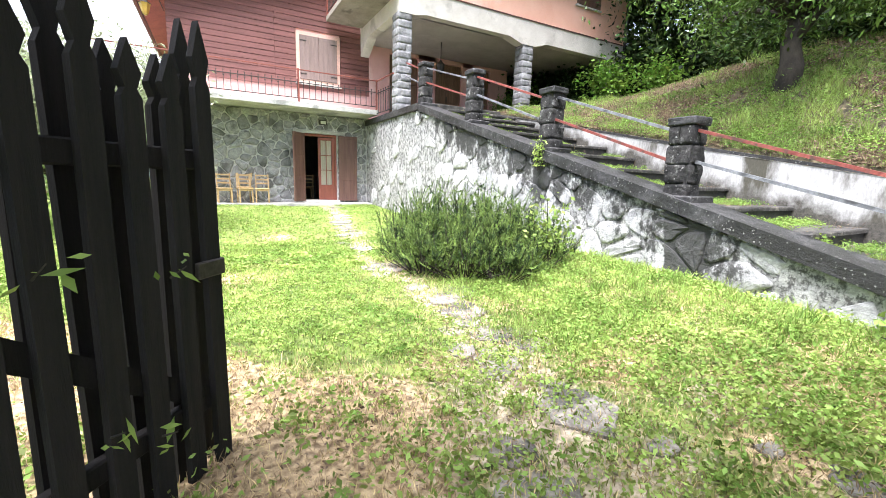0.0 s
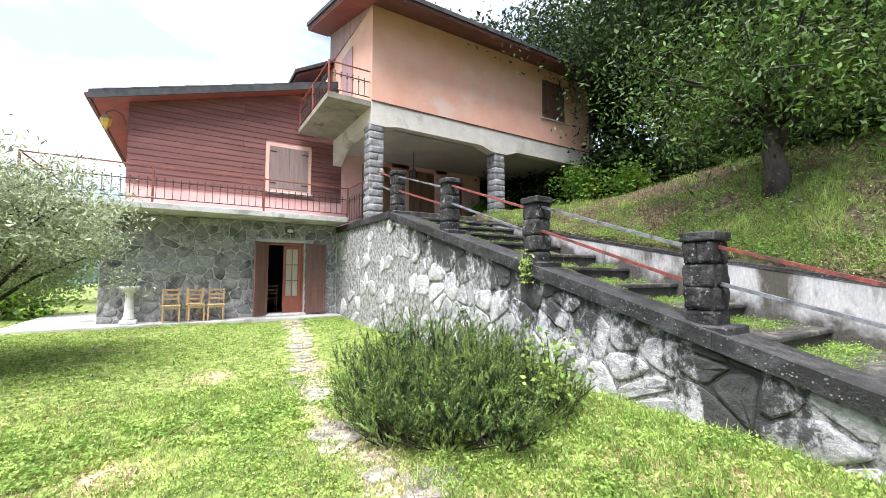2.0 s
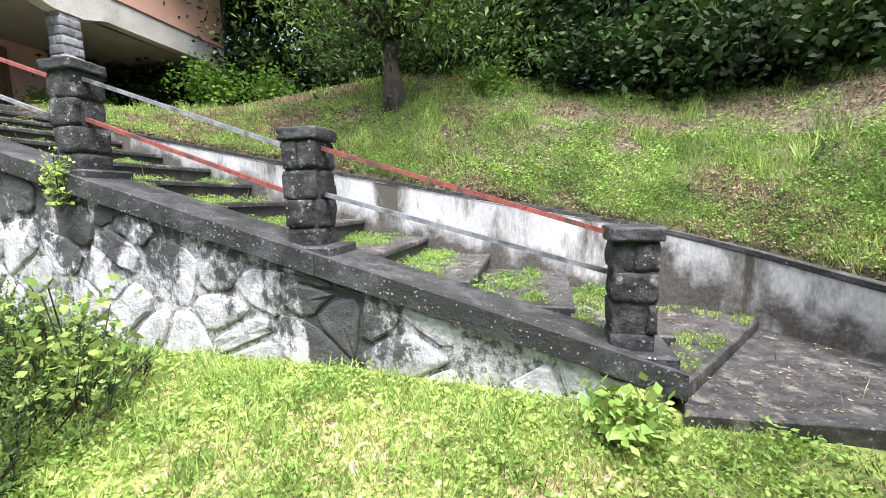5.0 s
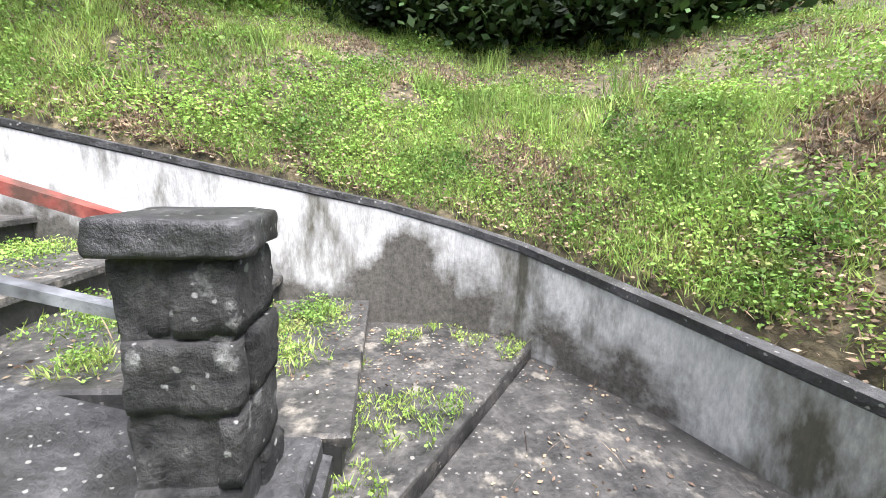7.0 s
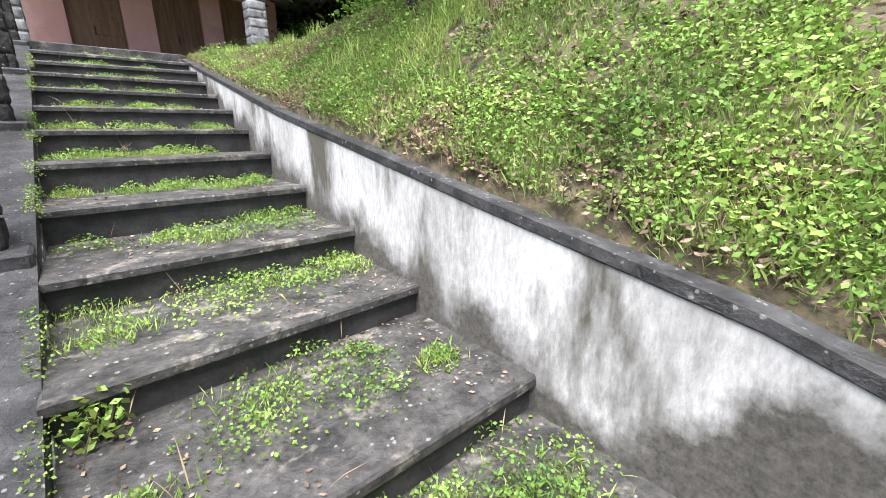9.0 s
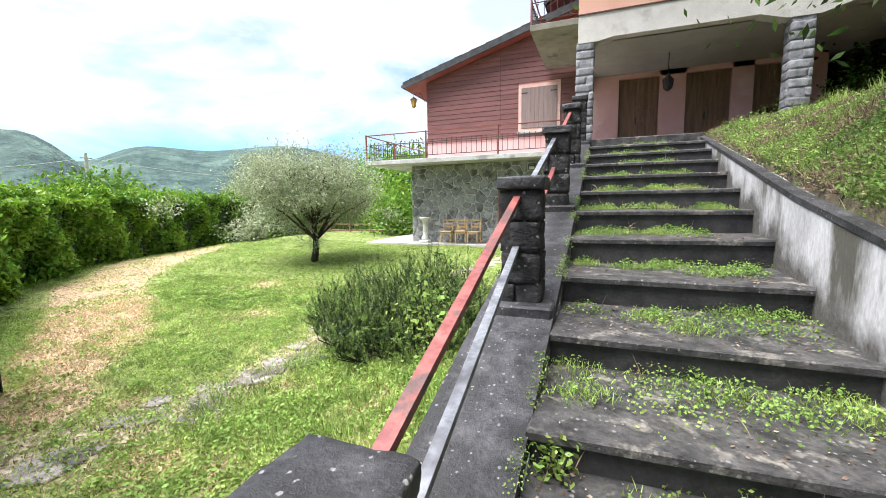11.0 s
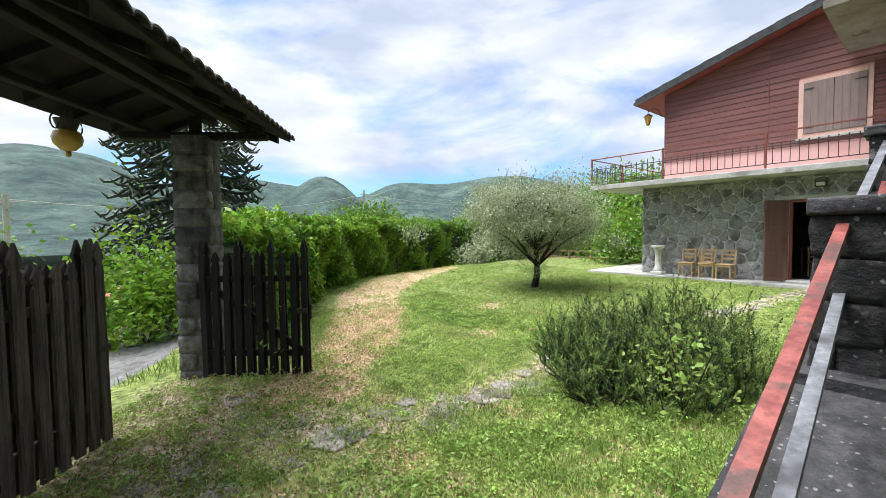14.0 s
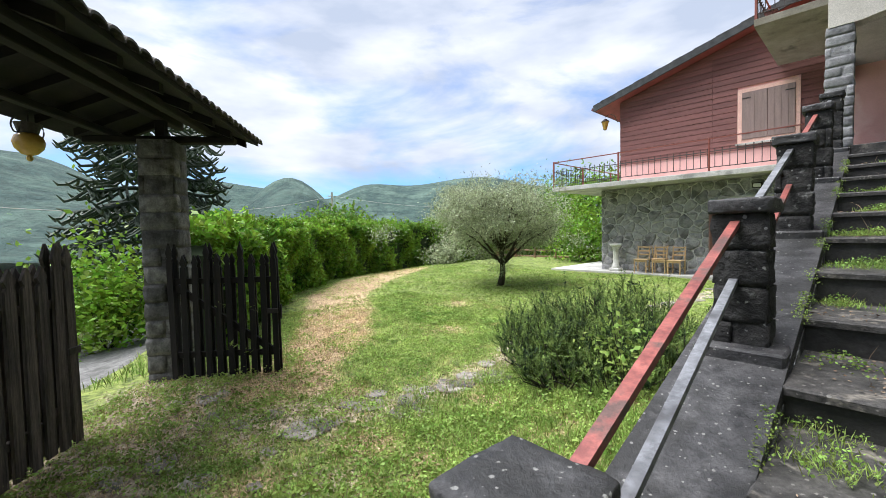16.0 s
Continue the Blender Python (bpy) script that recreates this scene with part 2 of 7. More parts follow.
M_STONE = wall_stone("pale field stone", (0.33, 0.33, 0.335), (0.58, 0.58, 0.58), 0.24, 0.60)
M_MORTAR = wall_stone("stone wall mortar", (0.27, 0.27, 0.265), (0.52, 0.515, 0.505), 0.0, 0.47)
M_HSTONE = mat("house field stone", (0.21, 0.21, 0.215), (0.37, 0.365, 0.36), 9, 0.85, 0.9, c3=(0.12, 0.12, 0.115), scale3=2.5, amount3=0.35, vary=0.25, bump_dist=0.025, fine=0.34, fine_scale=30)
M_HMORTAR = mat("house mortar", (0.47, 0.465, 0.45), (0.63, 0.62, 0.605), 8, 0.95, 0.8, bump_dist=0.02, fine=0.3, fine_scale=30)
M_PILLAR = mat("dark lichened block", (0.009, 0.009, 0.009), (0.052, 0.050, 0.048), 11, 0.85, 1.0, c3=(0.21, 0.21, 0.20), scale3=7, amount3=0.16, vary=0.4, bump_dist=0.035, fine=0.5, fine_scale=34, spots=24, spot_colour=(0.24, 0.24, 0.23))
M_PILASTER = mat("grey rough block", (0.17, 0.17, 0.175), (0.33, 0.33, 0.335), 8, 0.85, 0.8, vary=0.25, bump_dist=0.02)
M_GATEPILLAR = mat("grey gate block", (0.055, 0.054, 0.053), (0.17, 0.167, 0.163), 9, 0.85, 0.9, vary=0.45, bump_dist=0.025, fine=0.3)
M_COPING = mat("lichened coping", (0.014, 0.014, 0.015), (0.068, 0.067, 0.068), 9, 0.54, 0.9, c3=(0.016, 0.016, 0.015), scale3=2.4, amount3=0.55, bump_dist=0.02, fine=0.55, spots=38, spot_colour=(0.22, 0.22, 0.205))
M_STEP = mat("slate step", (0.016, 0.0155, 0.0145), (0.070, 0.066, 0.061), 7, 0.58, 0.9, c3=(0.17, 0.155, 0.13), scale3=6.5, amount3=0.24, vary=0.1, bump_dist=0.015, fine=0.6, fine_scale=35, spots=34, spot_colour=(0.18, 0.172, 0.155))
# risers, a darker tone than the treads
M_RISER = mat("dark step riser", (0.013, 0.013, 0.0125), (0.045, 0.043, 0.041), 6, 0.6, 0.6, bump_dist=0.01)
M_RENDERWALL = mat("stained white render", (0.36, 0.355, 0.34), (0.54, 0.535, 0.52), 3, 0.9, 0.5, c3=(0.085, 0.08, 0.06), scale3=1.6, amount3=0.42, stretch=(1, 1, 0.35), bump_dist=0.012, fine=0.22)
M_CONCRETE = mat("pale concrete", (0.42, 0.41, 0.38), (0.58, 0.57, 0.54), 3, 0.9, 0.3, c3=(0.28, 0.28, 0.26), scale3=1.4, amount3=0.35, bump_dist=0.006)
M_SOFFIT = mat("balcony underside concrete", (0.20, 0.18, 0.14), (0.30, 0.275, 0.225), 2, 0.9, 0.3, c3=(0.12, 0.11, 0.085), scale3=1.5, amount3=0.3, bump_dist=0.006)
M_BEAM = mat("cream painted beam", (0.60, 0.56, 0.50), (0.72, 0.68, 0.62), 2.2, 0.85, 0.15, c3=(0.46, 0.43, 0.38), scale3=1.3, amount3=0.3, bump_dist=0.004)
M_ORANGE = mat("orange render", (0.83, 0.45, 0.33), (0.88, 0.53, 0.41), 1.6, 0.9, 0.15, c3=(0.84, 0.62, 0.53), scale3=0.5, amount3=0.2, bump_dist=0.004, fine=0.06)
M_PINK = mat("pink render", (0.72, 0.40, 0.37), (0.79, 0.47, 0.44), 2, 0.9, 0.15, c3=(0.82, 0.55, 0.51), scale3=1.1, amount3=0.25, bump_dist=0.004, fine=0.08)
M_CEIL = mat("portico ceiling", (0.40, 0.37, 0.34), (0.48, 0.45, 0.42), 2, 0.9, 0.1)
M_SIDING = mat("red brown board", (0.15, 0.058, 0.05), (0.235, 0.095, 0.083), 3.0, 0.65, 0.35, vary=0.14, stretch=(0.35, 1, 6), bump_dist=0.004)
M_PLANK = mat("mauve board", (0.36, 0.22, 0.22), (0.46, 0.29, 0.29), 3.0, 0.7, 0.3, vary=0.14, stretch=(1, 6, 0.35), bump_dist=0.004)
M_REDSOFFIT = mat("red soffit", (0.20, 0.045, 0.035), (0.27, 0.065, 0.05), 3, 0.7, 0.15)
M_DARKSOFFIT = mat("dark red soffit", (0.13, 0.05, 0.045), (0.18, 0.075, 0.065), 3, 0.75, 0.2)
M_ROOF = mat("grey roof edge", (0.03, 0.032, 0.034), (0.07, 0.074, 0.077), 5, 0.8, 0.5, bump_dist=0.01)
M_TILE = mat("mossy roof tile", (0.05, 0.045, 0.04), (0.13, 0.115, 0.10), 6, 0.85, 0.8, vary=0.25, bump_dist=0.01)
M_SHUTTER = mat("brown shutter", (0.12, 0.06, 0.047), (0.18, 0.095, 0.073), 2.5, 0.6, 0.25, stretch=(5, 5, 0.5), bump_dist=0.003)
M_SHUTTER_GREY = mat("faded brown shutter", (0.22, 0.16, 0.14), (0.29, 0.21, 0.19), 2.5, 0.6, 0.25, stretch=(5, 5, 0.5), bump_dist=0.003)
M_SURROUND = mat("salmon window surround", (0.74, 0.46, 0.38), (0.82, 0.54, 0.45), 3, 0.8, 0.1)
M_DOOR = mat("weathered wooden door", (0.16, 0.085, 0.05), (0.27, 0.155, 0.095), 3, 0.6, 0.3, stretch=(5, 5, 0.4), bump_dist=0.004)
M_WOODFRAME = mat("red brown door frame", (0.24, 0.07, 0.045), (0.32, 0.10, 0.065), 4, 0.5, 0.2, stretch=(4, 4, 0.5))
M_IRON = mat("dark iron", (0.035, 0.03, 0.028), (0.07, 0.06, 0.055), 12, 0.6, 0.3, metal=0.4)
M_RAILRED = mat("rust red iron", (0.20, 0.05, 0.035), (0.28, 0.08, 0.055), 12, 0.6, 0.3)
M_RODRED = mat("faded red painted steel", (0.16, 0.034, 0.028), (0.33, 0.095, 0.075), 14, 0.5, 0.4, c3=(0.09, 0.045, 0.036), scale3=7, amount3=0.45, bump_dist=0.003, fine=0.35)
M_RODGREY = mat("galvanised grey steel", (0.13, 0.135, 0.145), (0.30, 0.31, 0.33), 8, 0.5, 0.3, metal=0.3, c3=(0.08, 0.08, 0.085), scale3=6, amount3=0.45, bump_dist=0.003, fine=0.35)
M_PICKET = mat("weathered dark fence wood", (0.020, 0.0155, 0.0135), (0.092, 0.072, 0.060), 6, 0.85, 0.8, vary=0.4, stretch=(6, 6, 0.3), bump_dist=0.006, fine=0.45)
M_PICKET_BLACK = mat("black stained fence wood", (0.0055, 0.005, 0.005), (0.019, 0.015, 0.0145), 5, 0.9, 0.7, vary=0.25, stretch=(5, 5, 0.35), bump_dist=0.006)
# timber taken near black, with the shade under the gate roof in its colour
M_BEAMWOOD = mat("shade-darkened roof timber", (0.0035, 0.003, 0.0025), (0.012, 0.009, 0.007), 5, 0.95, 0.6, stretch=(1, 1, 3), bump_dist=0.006)
M_CHAIR = mat("pale varnished wood", (0.44, 0.29, 0.14), (0.58, 0.41, 0.22), 6, 0.45, 0.2, vary=0.1)
M_MARBLE = mat("white cast stone", (0.58, 0.57, 0.54), (0.72, 0.71, 0.68), 6, 0.8, 0.3)
M_BRASS = mat("old brass", (0.30, 0.20, 0.05), (0.50, 0.36, 0.10), 8, 0.35, 0.2, metal=0.8)
M_AMBER = mat("amber glass", (0.40, 0.24, 0.045), (0.55, 0.36, 0.09), 8, 0.2, 0)
M_DARKROOM = mat("dim room plaster", (0.10, 0.09, 0.08), (0.14, 0.13, 0.12), 3, 0.9, 0)
M_CURTAIN = mat("cream curtain", (0.50, 0.46, 0.36), (0.62, 0.58, 0.47), 3, 0.9, 0.4, stretch=(14, 14, 0.3))
M_WHITELAMP = mat("frosted lamp glass", (0.7, 0.7, 0.68), (0.78, 0.78, 0.76), 3, 0.4, 0)
M_SLATE = mat("path flagstone", (0.16, 0.145, 0.125), (0.36, 0.33, 0.285), 9, 0.85, 0.8, c3=(0.09, 0.085, 0.075), scale3=4, amount3=0.45, vary=0.3, fine=0.35)
M_ASPHALT = mat("dusty worn asphalt", (0.12, 0.12, 0.118), (0.22, 0.218, 0.212), 12, 0.9, 0.4, c3=(0.09, 0.088, 0.084), scale3=2.0, amount3=0.3)
M_POLE = mat("concrete pole", (0.36, 0.35, 0.33), (0.46, 0.45, 0.43), 4, 0.9, 0.2)
M_REDROOF = mat("terracotta roof", (0.45, 0.16, 0.09), (0.60, 0.24, 0.14), 5, 0.85, 0.5, vary=0.1)
M_CREAM = mat("cream house wall", (0.55, 0.48, 0.38), (0.65, 0.58, 0.47), 2, 0.9, 0.1)
# the blue-green haze of distance is painted into the slope colour
M_MOUNTAIN = mat("haze-tinted wooded slope", (0.020, 0.052, 0.046), (0.070, 0.118, 0.094), 0.02, 0.95, 1.0, c3=(0.10, 0.16, 0.125), scale3=0.006, amount3=0.30, bump_dist=18.0, detail=12, fine=0.40, fine_scale=0.07)
M_GLASS = mat("window glass", (0.05, 0.06, 0.06), (0.06, 0.07, 0.07), 2, 0.05, 0)
M_GLASS.node_tree.nodes["Principled BSDF"].inputs["Transmission Weight"].default_value = 0.9
M_WHITEFLOWER = mat("white blossom", (0.75, 0.75, 0.68), (0.85, 0.85, 0.8), 3, 0.6, 0)


def damp_end(m):
    """Lets the white render give way, in a ragged edge, to the dark damp concrete at the low end of the wall."""
    n, l = m.node_tree.nodes, m.node_tree.links
    b = n["Principled BSDF"]
    old = b.inputs["Base Color"].links[0].from_socket
    pos = n.new("ShaderNodeNewGeometry").outputs["Position"]
    sp = n.new("ShaderNodeSeparateXYZ")
    l.new(pos, sp.inputs["Vector"])
    t = n.new("ShaderNodeTexNoise")
    t.inputs["Scale"].default_value, t.inputs["Detail"].default_value, t.inputs["Roughness"].default_value = 2.2, 8.0, 0.65
    l.new(pos, t.inputs["Vector"])
    ya = n.new("ShaderNodeMath")
    ya.operation = "ADD"
    l.new(sp.outputs["Y"], ya.inputs[0])
    ya.inputs[1].default_value = 0.65
    yb = n.new("ShaderNodeMath")
    yb.operation = "ABSOLUTE"
    l.new(ya.outputs["Value"], yb.inputs[0])
    s1 = n.new("ShaderNodeMath")
    s1.operation = "MULTIPLY_ADD"
    l.new(t.outputs["Fac"], s1.inputs[0])
    s1.inputs[1].default_value = 2.6
    l.new(yb.outputs["Value"], s1.inputs[2])
    s2 = n.new("ShaderNodeMath")
    s2.operation = "MULTIPLY_ADD"
    l.new(sp.outputs["Z"], s2.inputs[0])
    s2.inputs[1].default_value = 1.4
    l.new(s1.outputs["Value"], s2.inputs[2])
    mr = n.new("ShaderNodeMapRange")
    mr.inputs["From Min"].default_value, mr.inputs["From Max"].default_value = 2.95, 3.45
    l.new(s2.outputs["Value"], mr.inputs["Value"])
    # rising damp along the steps, with a ragged upper edge
    up = n.new("ShaderNodeMath")
    up.operation = "MULTIPLY_ADD"
    l.new(sp.outputs["Y"], up.inputs[0])
    up.inputs[1].default_value = -0.27
    l.new(sp.outputs["Z"], up.inputs[2])
    rg = n.new("ShaderNodeMath")
    rg.operation = "MULTIPLY_ADD"
    l.new(t.outputs["Fac"], rg.inputs[0])
    rg.inputs[1].default_value = 0.8
    l.new(up.outputs["Value"], rg.inputs[2])
    ms_ = n.new("ShaderNodeMapRange")
    ms_.inputs["From Min"].default_value, ms_.inputs["From Max"].default_value = 1.26, 1.46
    l.new(rg.outputs["Value"], ms_.inputs["Value"])
    both = n.new("ShaderNodeMath")
    both.operation = "MINIMUM"
    l.new(mr.outputs["Result"], both.inputs[0])
    l.new(ms_.outputs["Result"], both.inputs[1])
    d = n.new("ShaderNodeTexNoise")
    d.inputs["Scale"].default_value, d.inputs["Detail"].default_value, d.inputs["Roughness"].default_value = 30.0, 10.0, 0.8
    l.new(pos, d.inputs["Vector"])
    r = n.new("ShaderNodeValToRGB")
    r.color_ramp.elements[0].position, r.color_ramp.elements[1].position = 0.32, 0.80
    r.color_ramp.elements[0].color, r.color_ramp.elements[1].color = (0.028, 0.026, 0.022, 1), (0.17, 0.158, 0.135, 1)
    l.new(d.outputs["Fac"], r.inputs["Fac"])
    mx = n.new("ShaderNodeMix")
    mx.data_type = "RGBA"
    l.new(both.outputs["Value"], mx.inputs["Factor"])
    l.new(r.outputs["Color"], mx.inputs["A"])
    l.new(old, mx.inputs["B"])
    l.new(mx.outputs["Result"], b.inputs["Base Color"])


damp_end(M_RENDERWALL)


def ground_material():
    """Turf, cut straw and trodden earth, mixed by where they lie on the plot."""
    m = bpy.data.materials.new("garden ground")
    m.use_nodes = True
    n, l = m.node_tree.nodes, m.node_tree.links
    b = n["Principled BSDF"]
    b.inputs["Roughness"].default_value = 0.95
    pos = n.new("ShaderNodeNewGeometry").outputs["Position"]

    def noise_mix(s, ca, cb):
        t = n.new("ShaderNodeTexNoise")
        t.inputs["Scale"].default_value, t.inputs["Detail"].default_value = s, 9.0
        l.new(pos, t.inputs["Vector"])
        r = n.new("ShaderNodeValToRGB")
        r.color_ramp.elements[0].position, r.color_ramp.elements[1].position = 0.36, 0.64
        r.color_ramp.elements[0].color, r.color_ramp.elements[1].color = (*ca, 1), (*cb, 1)
        l.new(t.outputs["Fac"], r.inputs["Fac"])
        return r.outputs["Color"], t.outputs["Fac"]

    turf, _ = noise_mix(9.0, (0.07, 0.10, 0.022), (0.27, 0.33, 0.08))
    straw, sf = noise_mix(26.0, (0.22, 0.15, 0.085), (0.66, 0.50, 0.30))
    earth, _ = noise_mix(13.0, (0.17, 0.135, 0.095), (0.60, 0.50, 0.37))
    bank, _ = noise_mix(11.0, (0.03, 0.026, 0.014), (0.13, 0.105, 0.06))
    col = turf
    for key, over in (("straw", straw), ("earth", earth), ("bank", bank)):
        at = n.new("ShaderNodeAttribute")
        at.attribute_name = key
        ad = n.new("ShaderNodeMath")
        ad.operation = "ADD"
        l.new(at.outputs["Fac"], ad.inputs[0])
        l.new(sf, ad.inputs[1])
        mr = n.new("ShaderNodeMapRange")
        mr.inputs["From Min"].default_value, mr.inputs["From Max"].default_value = 0.85, 1.1
        l.new(ad.outputs["Value"], mr.inputs["Value"])
        mx = n.new("ShaderNodeMix")
        mx.data_type = "RGBA"
        l.new(mr.outputs["Result"], mx.inputs["Factor"])
        l.new(col, mx.inputs["A"])
        l.new(over, mx.inputs["B"])
        col = mx.outputs["Result"]
    l.new(col, b.inputs["Base Color"])
    bp = n.new("ShaderNodeBump")
    bp.inputs["Strength"].default_value, bp.inputs["Distance"].default_value = 0.8, 0.03
    l.new(sf, bp.inputs["Height"])
    l.new(bp.outputs["Normal"], b.inputs["Normal"])
    return m


M_GROUND = ground_material()


# ---- mesh helpers ----
class Shape:
    """Vertices and faces gathered for one mesh."""

    def __init__(self):
        self.v, self.f = [], []

    def add(self, v, f):
        k = len(self.v)
        self.v += [tuple(p) for p in v]
        self.f += [tuple(i + k for i in q) for q in f]
        return self

    def box(self, a, b, c=0.0, m=None):
        """A box from corner a to corner b with edges cut by c, moved by the matrix m."""
        (x0, y0, z0), (x1, y1, z1) = a, b
        mid = Vector(((x0 + x1) / 2, (y0 + y1) / 2, (z0 + z1) / 2))
        h = ((x1 - x0) / 2, (y1 - y0) / 2, (z1 - z0) / 2)
        c = min(c, 0.45 * min(h))
        vs, fs = [], []
        if c <= 0:
            vs = [mid + Vector((h[0] * i, h[1] * j, h[2] * k)) for i in (-1, 1) for j in (-1, 1) for k in (-1, 1)]
            fs = [(0, 1, 3, 2), (4, 6, 7, 5), (0, 4, 5, 1), (2, 3, 7, 6), (0, 2, 6, 4), (1, 5, 7, 3)]
        else:
            ix = {}
            for i in (-1, 1):
                for j in (-1, 1):
                    for k in (-1, 1):
                        for ax in range(3):
                            s = (i, j, k)
                            p = [s[q] * (h[q] if q == ax else h[q] - c) for q in range(3)]
                            ix[(i, j, k, ax)] = len(vs)
                            vs.append(mid + Vector(p))
            for ax in range(3):
                u, w = (ax + 1) % 3, (ax + 2) % 3
                for s in (-1, 1):
                    q = []
                    for cu, cw in ((-1, -1), (1, -1), (1, 1), (-1, 1)):
                        k = [0, 0, 0]
                        k[ax], k[u], k[w] = s, cu, cw
                        q.append(ix[(*k, ax)])
                    fs.append(tuple(q if s > 0 else q[::-1]))
                for su in (-1, 1):
                    for sw in (-1, 1):
                        k0, k1 = [0, 0, 0], [0, 0, 0]
                        k0[ax], k1[ax] = -1, 1
                        k0[u] = k1[u] = su
                        k0[w] = k1[w] = sw
                        q = (ix[(*k0, u)], ix[(*k1, u)], ix[(*k1, w)], ix[(*k0, w)])
                        fs.append(q if su * sw < 0 else q[::-1])
            for i in (-1, 1):
                for j in (-1, 1):
                    for k in (-1, 1):
                        q = (ix[(i, j, k, 0)], ix[(i, j, k, 1)], ix[(i, j, k, 2)])
                        fs.append(q if i * j * k > 0 else q[::-1])
        if m is not None:
            vs = [m @ p for p in vs]
        return self.add(vs, fs)

    def tube(self, pts, radii, seg=6, cap=True):
        pts = [Vector(p) for p in pts]
        if not hasattr(radii, "__len__"):
            radii = [radii] * len(pts)
        vs, fs = [], []
        for i, p in enumerate(pts):
            d = (pts[min(i + 1, len(pts) - 1)] - pts[max(i - 1, 0)]).normalized()
            up = Vector((0, 0, 1)) if abs(d.z) < 0.9 else Vector((1, 0, 0))
            a = d.cross(up).normalized()
            b = a.cross(d)
            for k in range(seg):
                an = 2 * math.pi * k / seg
                vs.append(p + (a * math.cos(an) + b * math.sin(an)) * radii[i])
        for i in range(len(pts) - 1):
            for k in range(seg):
                k2 = (k + 1) % seg
                fs.append((i * seg + k, i * seg + k2, (i + 1) * seg + k2, (i + 1) * seg + k))
        if cap:
            fs.append(tuple(range(seg))[::-1])
            fs.append(tuple((len(pts) - 1) * seg + k for k in range(seg)))
        return self.add(vs, fs)

    def lathe(self, centre, prof, seg=16):
        c = Vector(centre)
        vs, fs = [], []
        for r, z in prof:
            for k in range(seg):
                an = 2 * math.pi * k / seg
                vs.append(c + Vector((r * math.cos(an), r * math.sin(an), z)))
        for i in range(len(prof) - 1):
            for k in range(seg):
                k2 = (k + 1) % seg
                fs.append((i * seg + k, i * seg + k2, (i + 1) * seg + k2, (i + 1) * seg + k))
        fs.append(tuple(range(seg))[::-1])
        fs.append(tuple((len(prof) - 1) * seg + k for k in range(seg)))
        return self.add(vs, fs)

    def prism(self, poly, a, b, o, u, w, nrm, bevel=0.0):
        """The outline poly (in the axes u, w from o) pushed from depth a to depth b along nrm, its front edge cut."""
        o, u, w, nrm = Vector(o), Vector(u), Vector(w), Vector(nrm)
        cx = sum(p[0] for p in poly) / len(poly)
        cy = sum(p[1] for p in poly) / len(poly)
        k = len(poly)
        vs = [o + u * x + w * y + nrm * a for x, y in poly]
        fs = []
        if bevel:
            vs += [o + u * x + w * y + nrm * (b - bevel) for x, y in poly]
            for x, y in poly:
                dx, dy = cx - x, cy - y
                d = math.hypot(dx, dy) or 1
                e = min(bevel * 1.2, d * 0.4)
                vs.append(o + u * (x + dx / d * e) + w * (y + dy / d * e) + nrm * b)
            rings = 3
        else:
            vs += [o + u * x + w * y + nrm * b for x, y in poly]
            rings = 2
        for r in range(rings - 1):
            for i in range(k):
                j = (i + 1) % k
                fs.append((r * k + i, r * k + j, (r + 1) * k + j, (r + 1) * k + i))
        fs.append(tuple((rings - 1) * k + i for i in range(k)))
        fs.append(tuple(range(k))[::-1])
        return self.add(vs, fs)

    def rough_block(self, a, b, m, n=6, worn_=0.010):
        """A hewn block from a to b: rounded edges and an uneven broken face."""
        mid = (Vector(a) + Vector(b)) / 2
        h = (Vector(b) - Vector(a)) / 2
        seen, vs, fs = {}, [], []

        def at(c):
            key = tuple(round(q, 4) for q in c)
            if key not in seen:
                r = sum(abs(q) ** 18 for q in c) ** (1 / 18)
                w = m @ (mid + Vector((c[0] / r * h.x, c[1] / r * h.y, c[2] / r * h.z)))
                d = (m.to_3x3() @ Vector((c[0], c[1], c[2] * 0.25))).normalized()
                seen[key] = len(vs)
                vs.append(w + d * worn_ * (noise.noise(w * 9.0) * 1.2 + noise.noise(w * 24.0) * 0.7))
            return seen[key]

        for ax in range(3):
            u, w_ = (ax + 1) % 3, (ax + 2) % 3
            for sg in (-1, 1):
                for i in range(n):
                    for j in range(n):
                        q = []
                        for di, dj in ((0, 0), (1, 0), (1, 1), (0, 1)):
                            c = [0.0, 0.0, 0.0]
                            c[ax], c[u], c[w_] = sg, -1 + 2 * (i + di) / n, -1 + 2 * (j + dj) / n
                            q.append(at(c))
                        fs.append(tuple(q if sg > 0 else q[::-1]))
        return self.add(vs, fs)

    def mesh(self, name, material, smooth=False):
        me = bpy.data.meshes.new(name)
        me.from_pydata(self.v, [], self.f)
        me.materials.append(material)
        if smooth:
            me.polygons.foreach_set("use_smooth", [True] * len(me.polygons))
        me.update()
        return me


def placed(ob):
    """Where ob stands in the world."""
    if ob.parent is None:
        return ob.matrix_basis.copy()
    return placed(ob.parent) @ ob.matrix_parent_inverse @ ob.matrix_basis


def hang(ob, parent):
    ob.parent = parent
    ob.matrix_parent_inverse = placed(parent).inverted()
    return ob


def part(name, shape, material, parent, label="", smooth=False):
    data = shape if isinstance(shape, bpy.types.Mesh) else shape.mesh(name, material, smooth)
    ob = hang(new(name, data), parent)
    return tagged(ob, label)


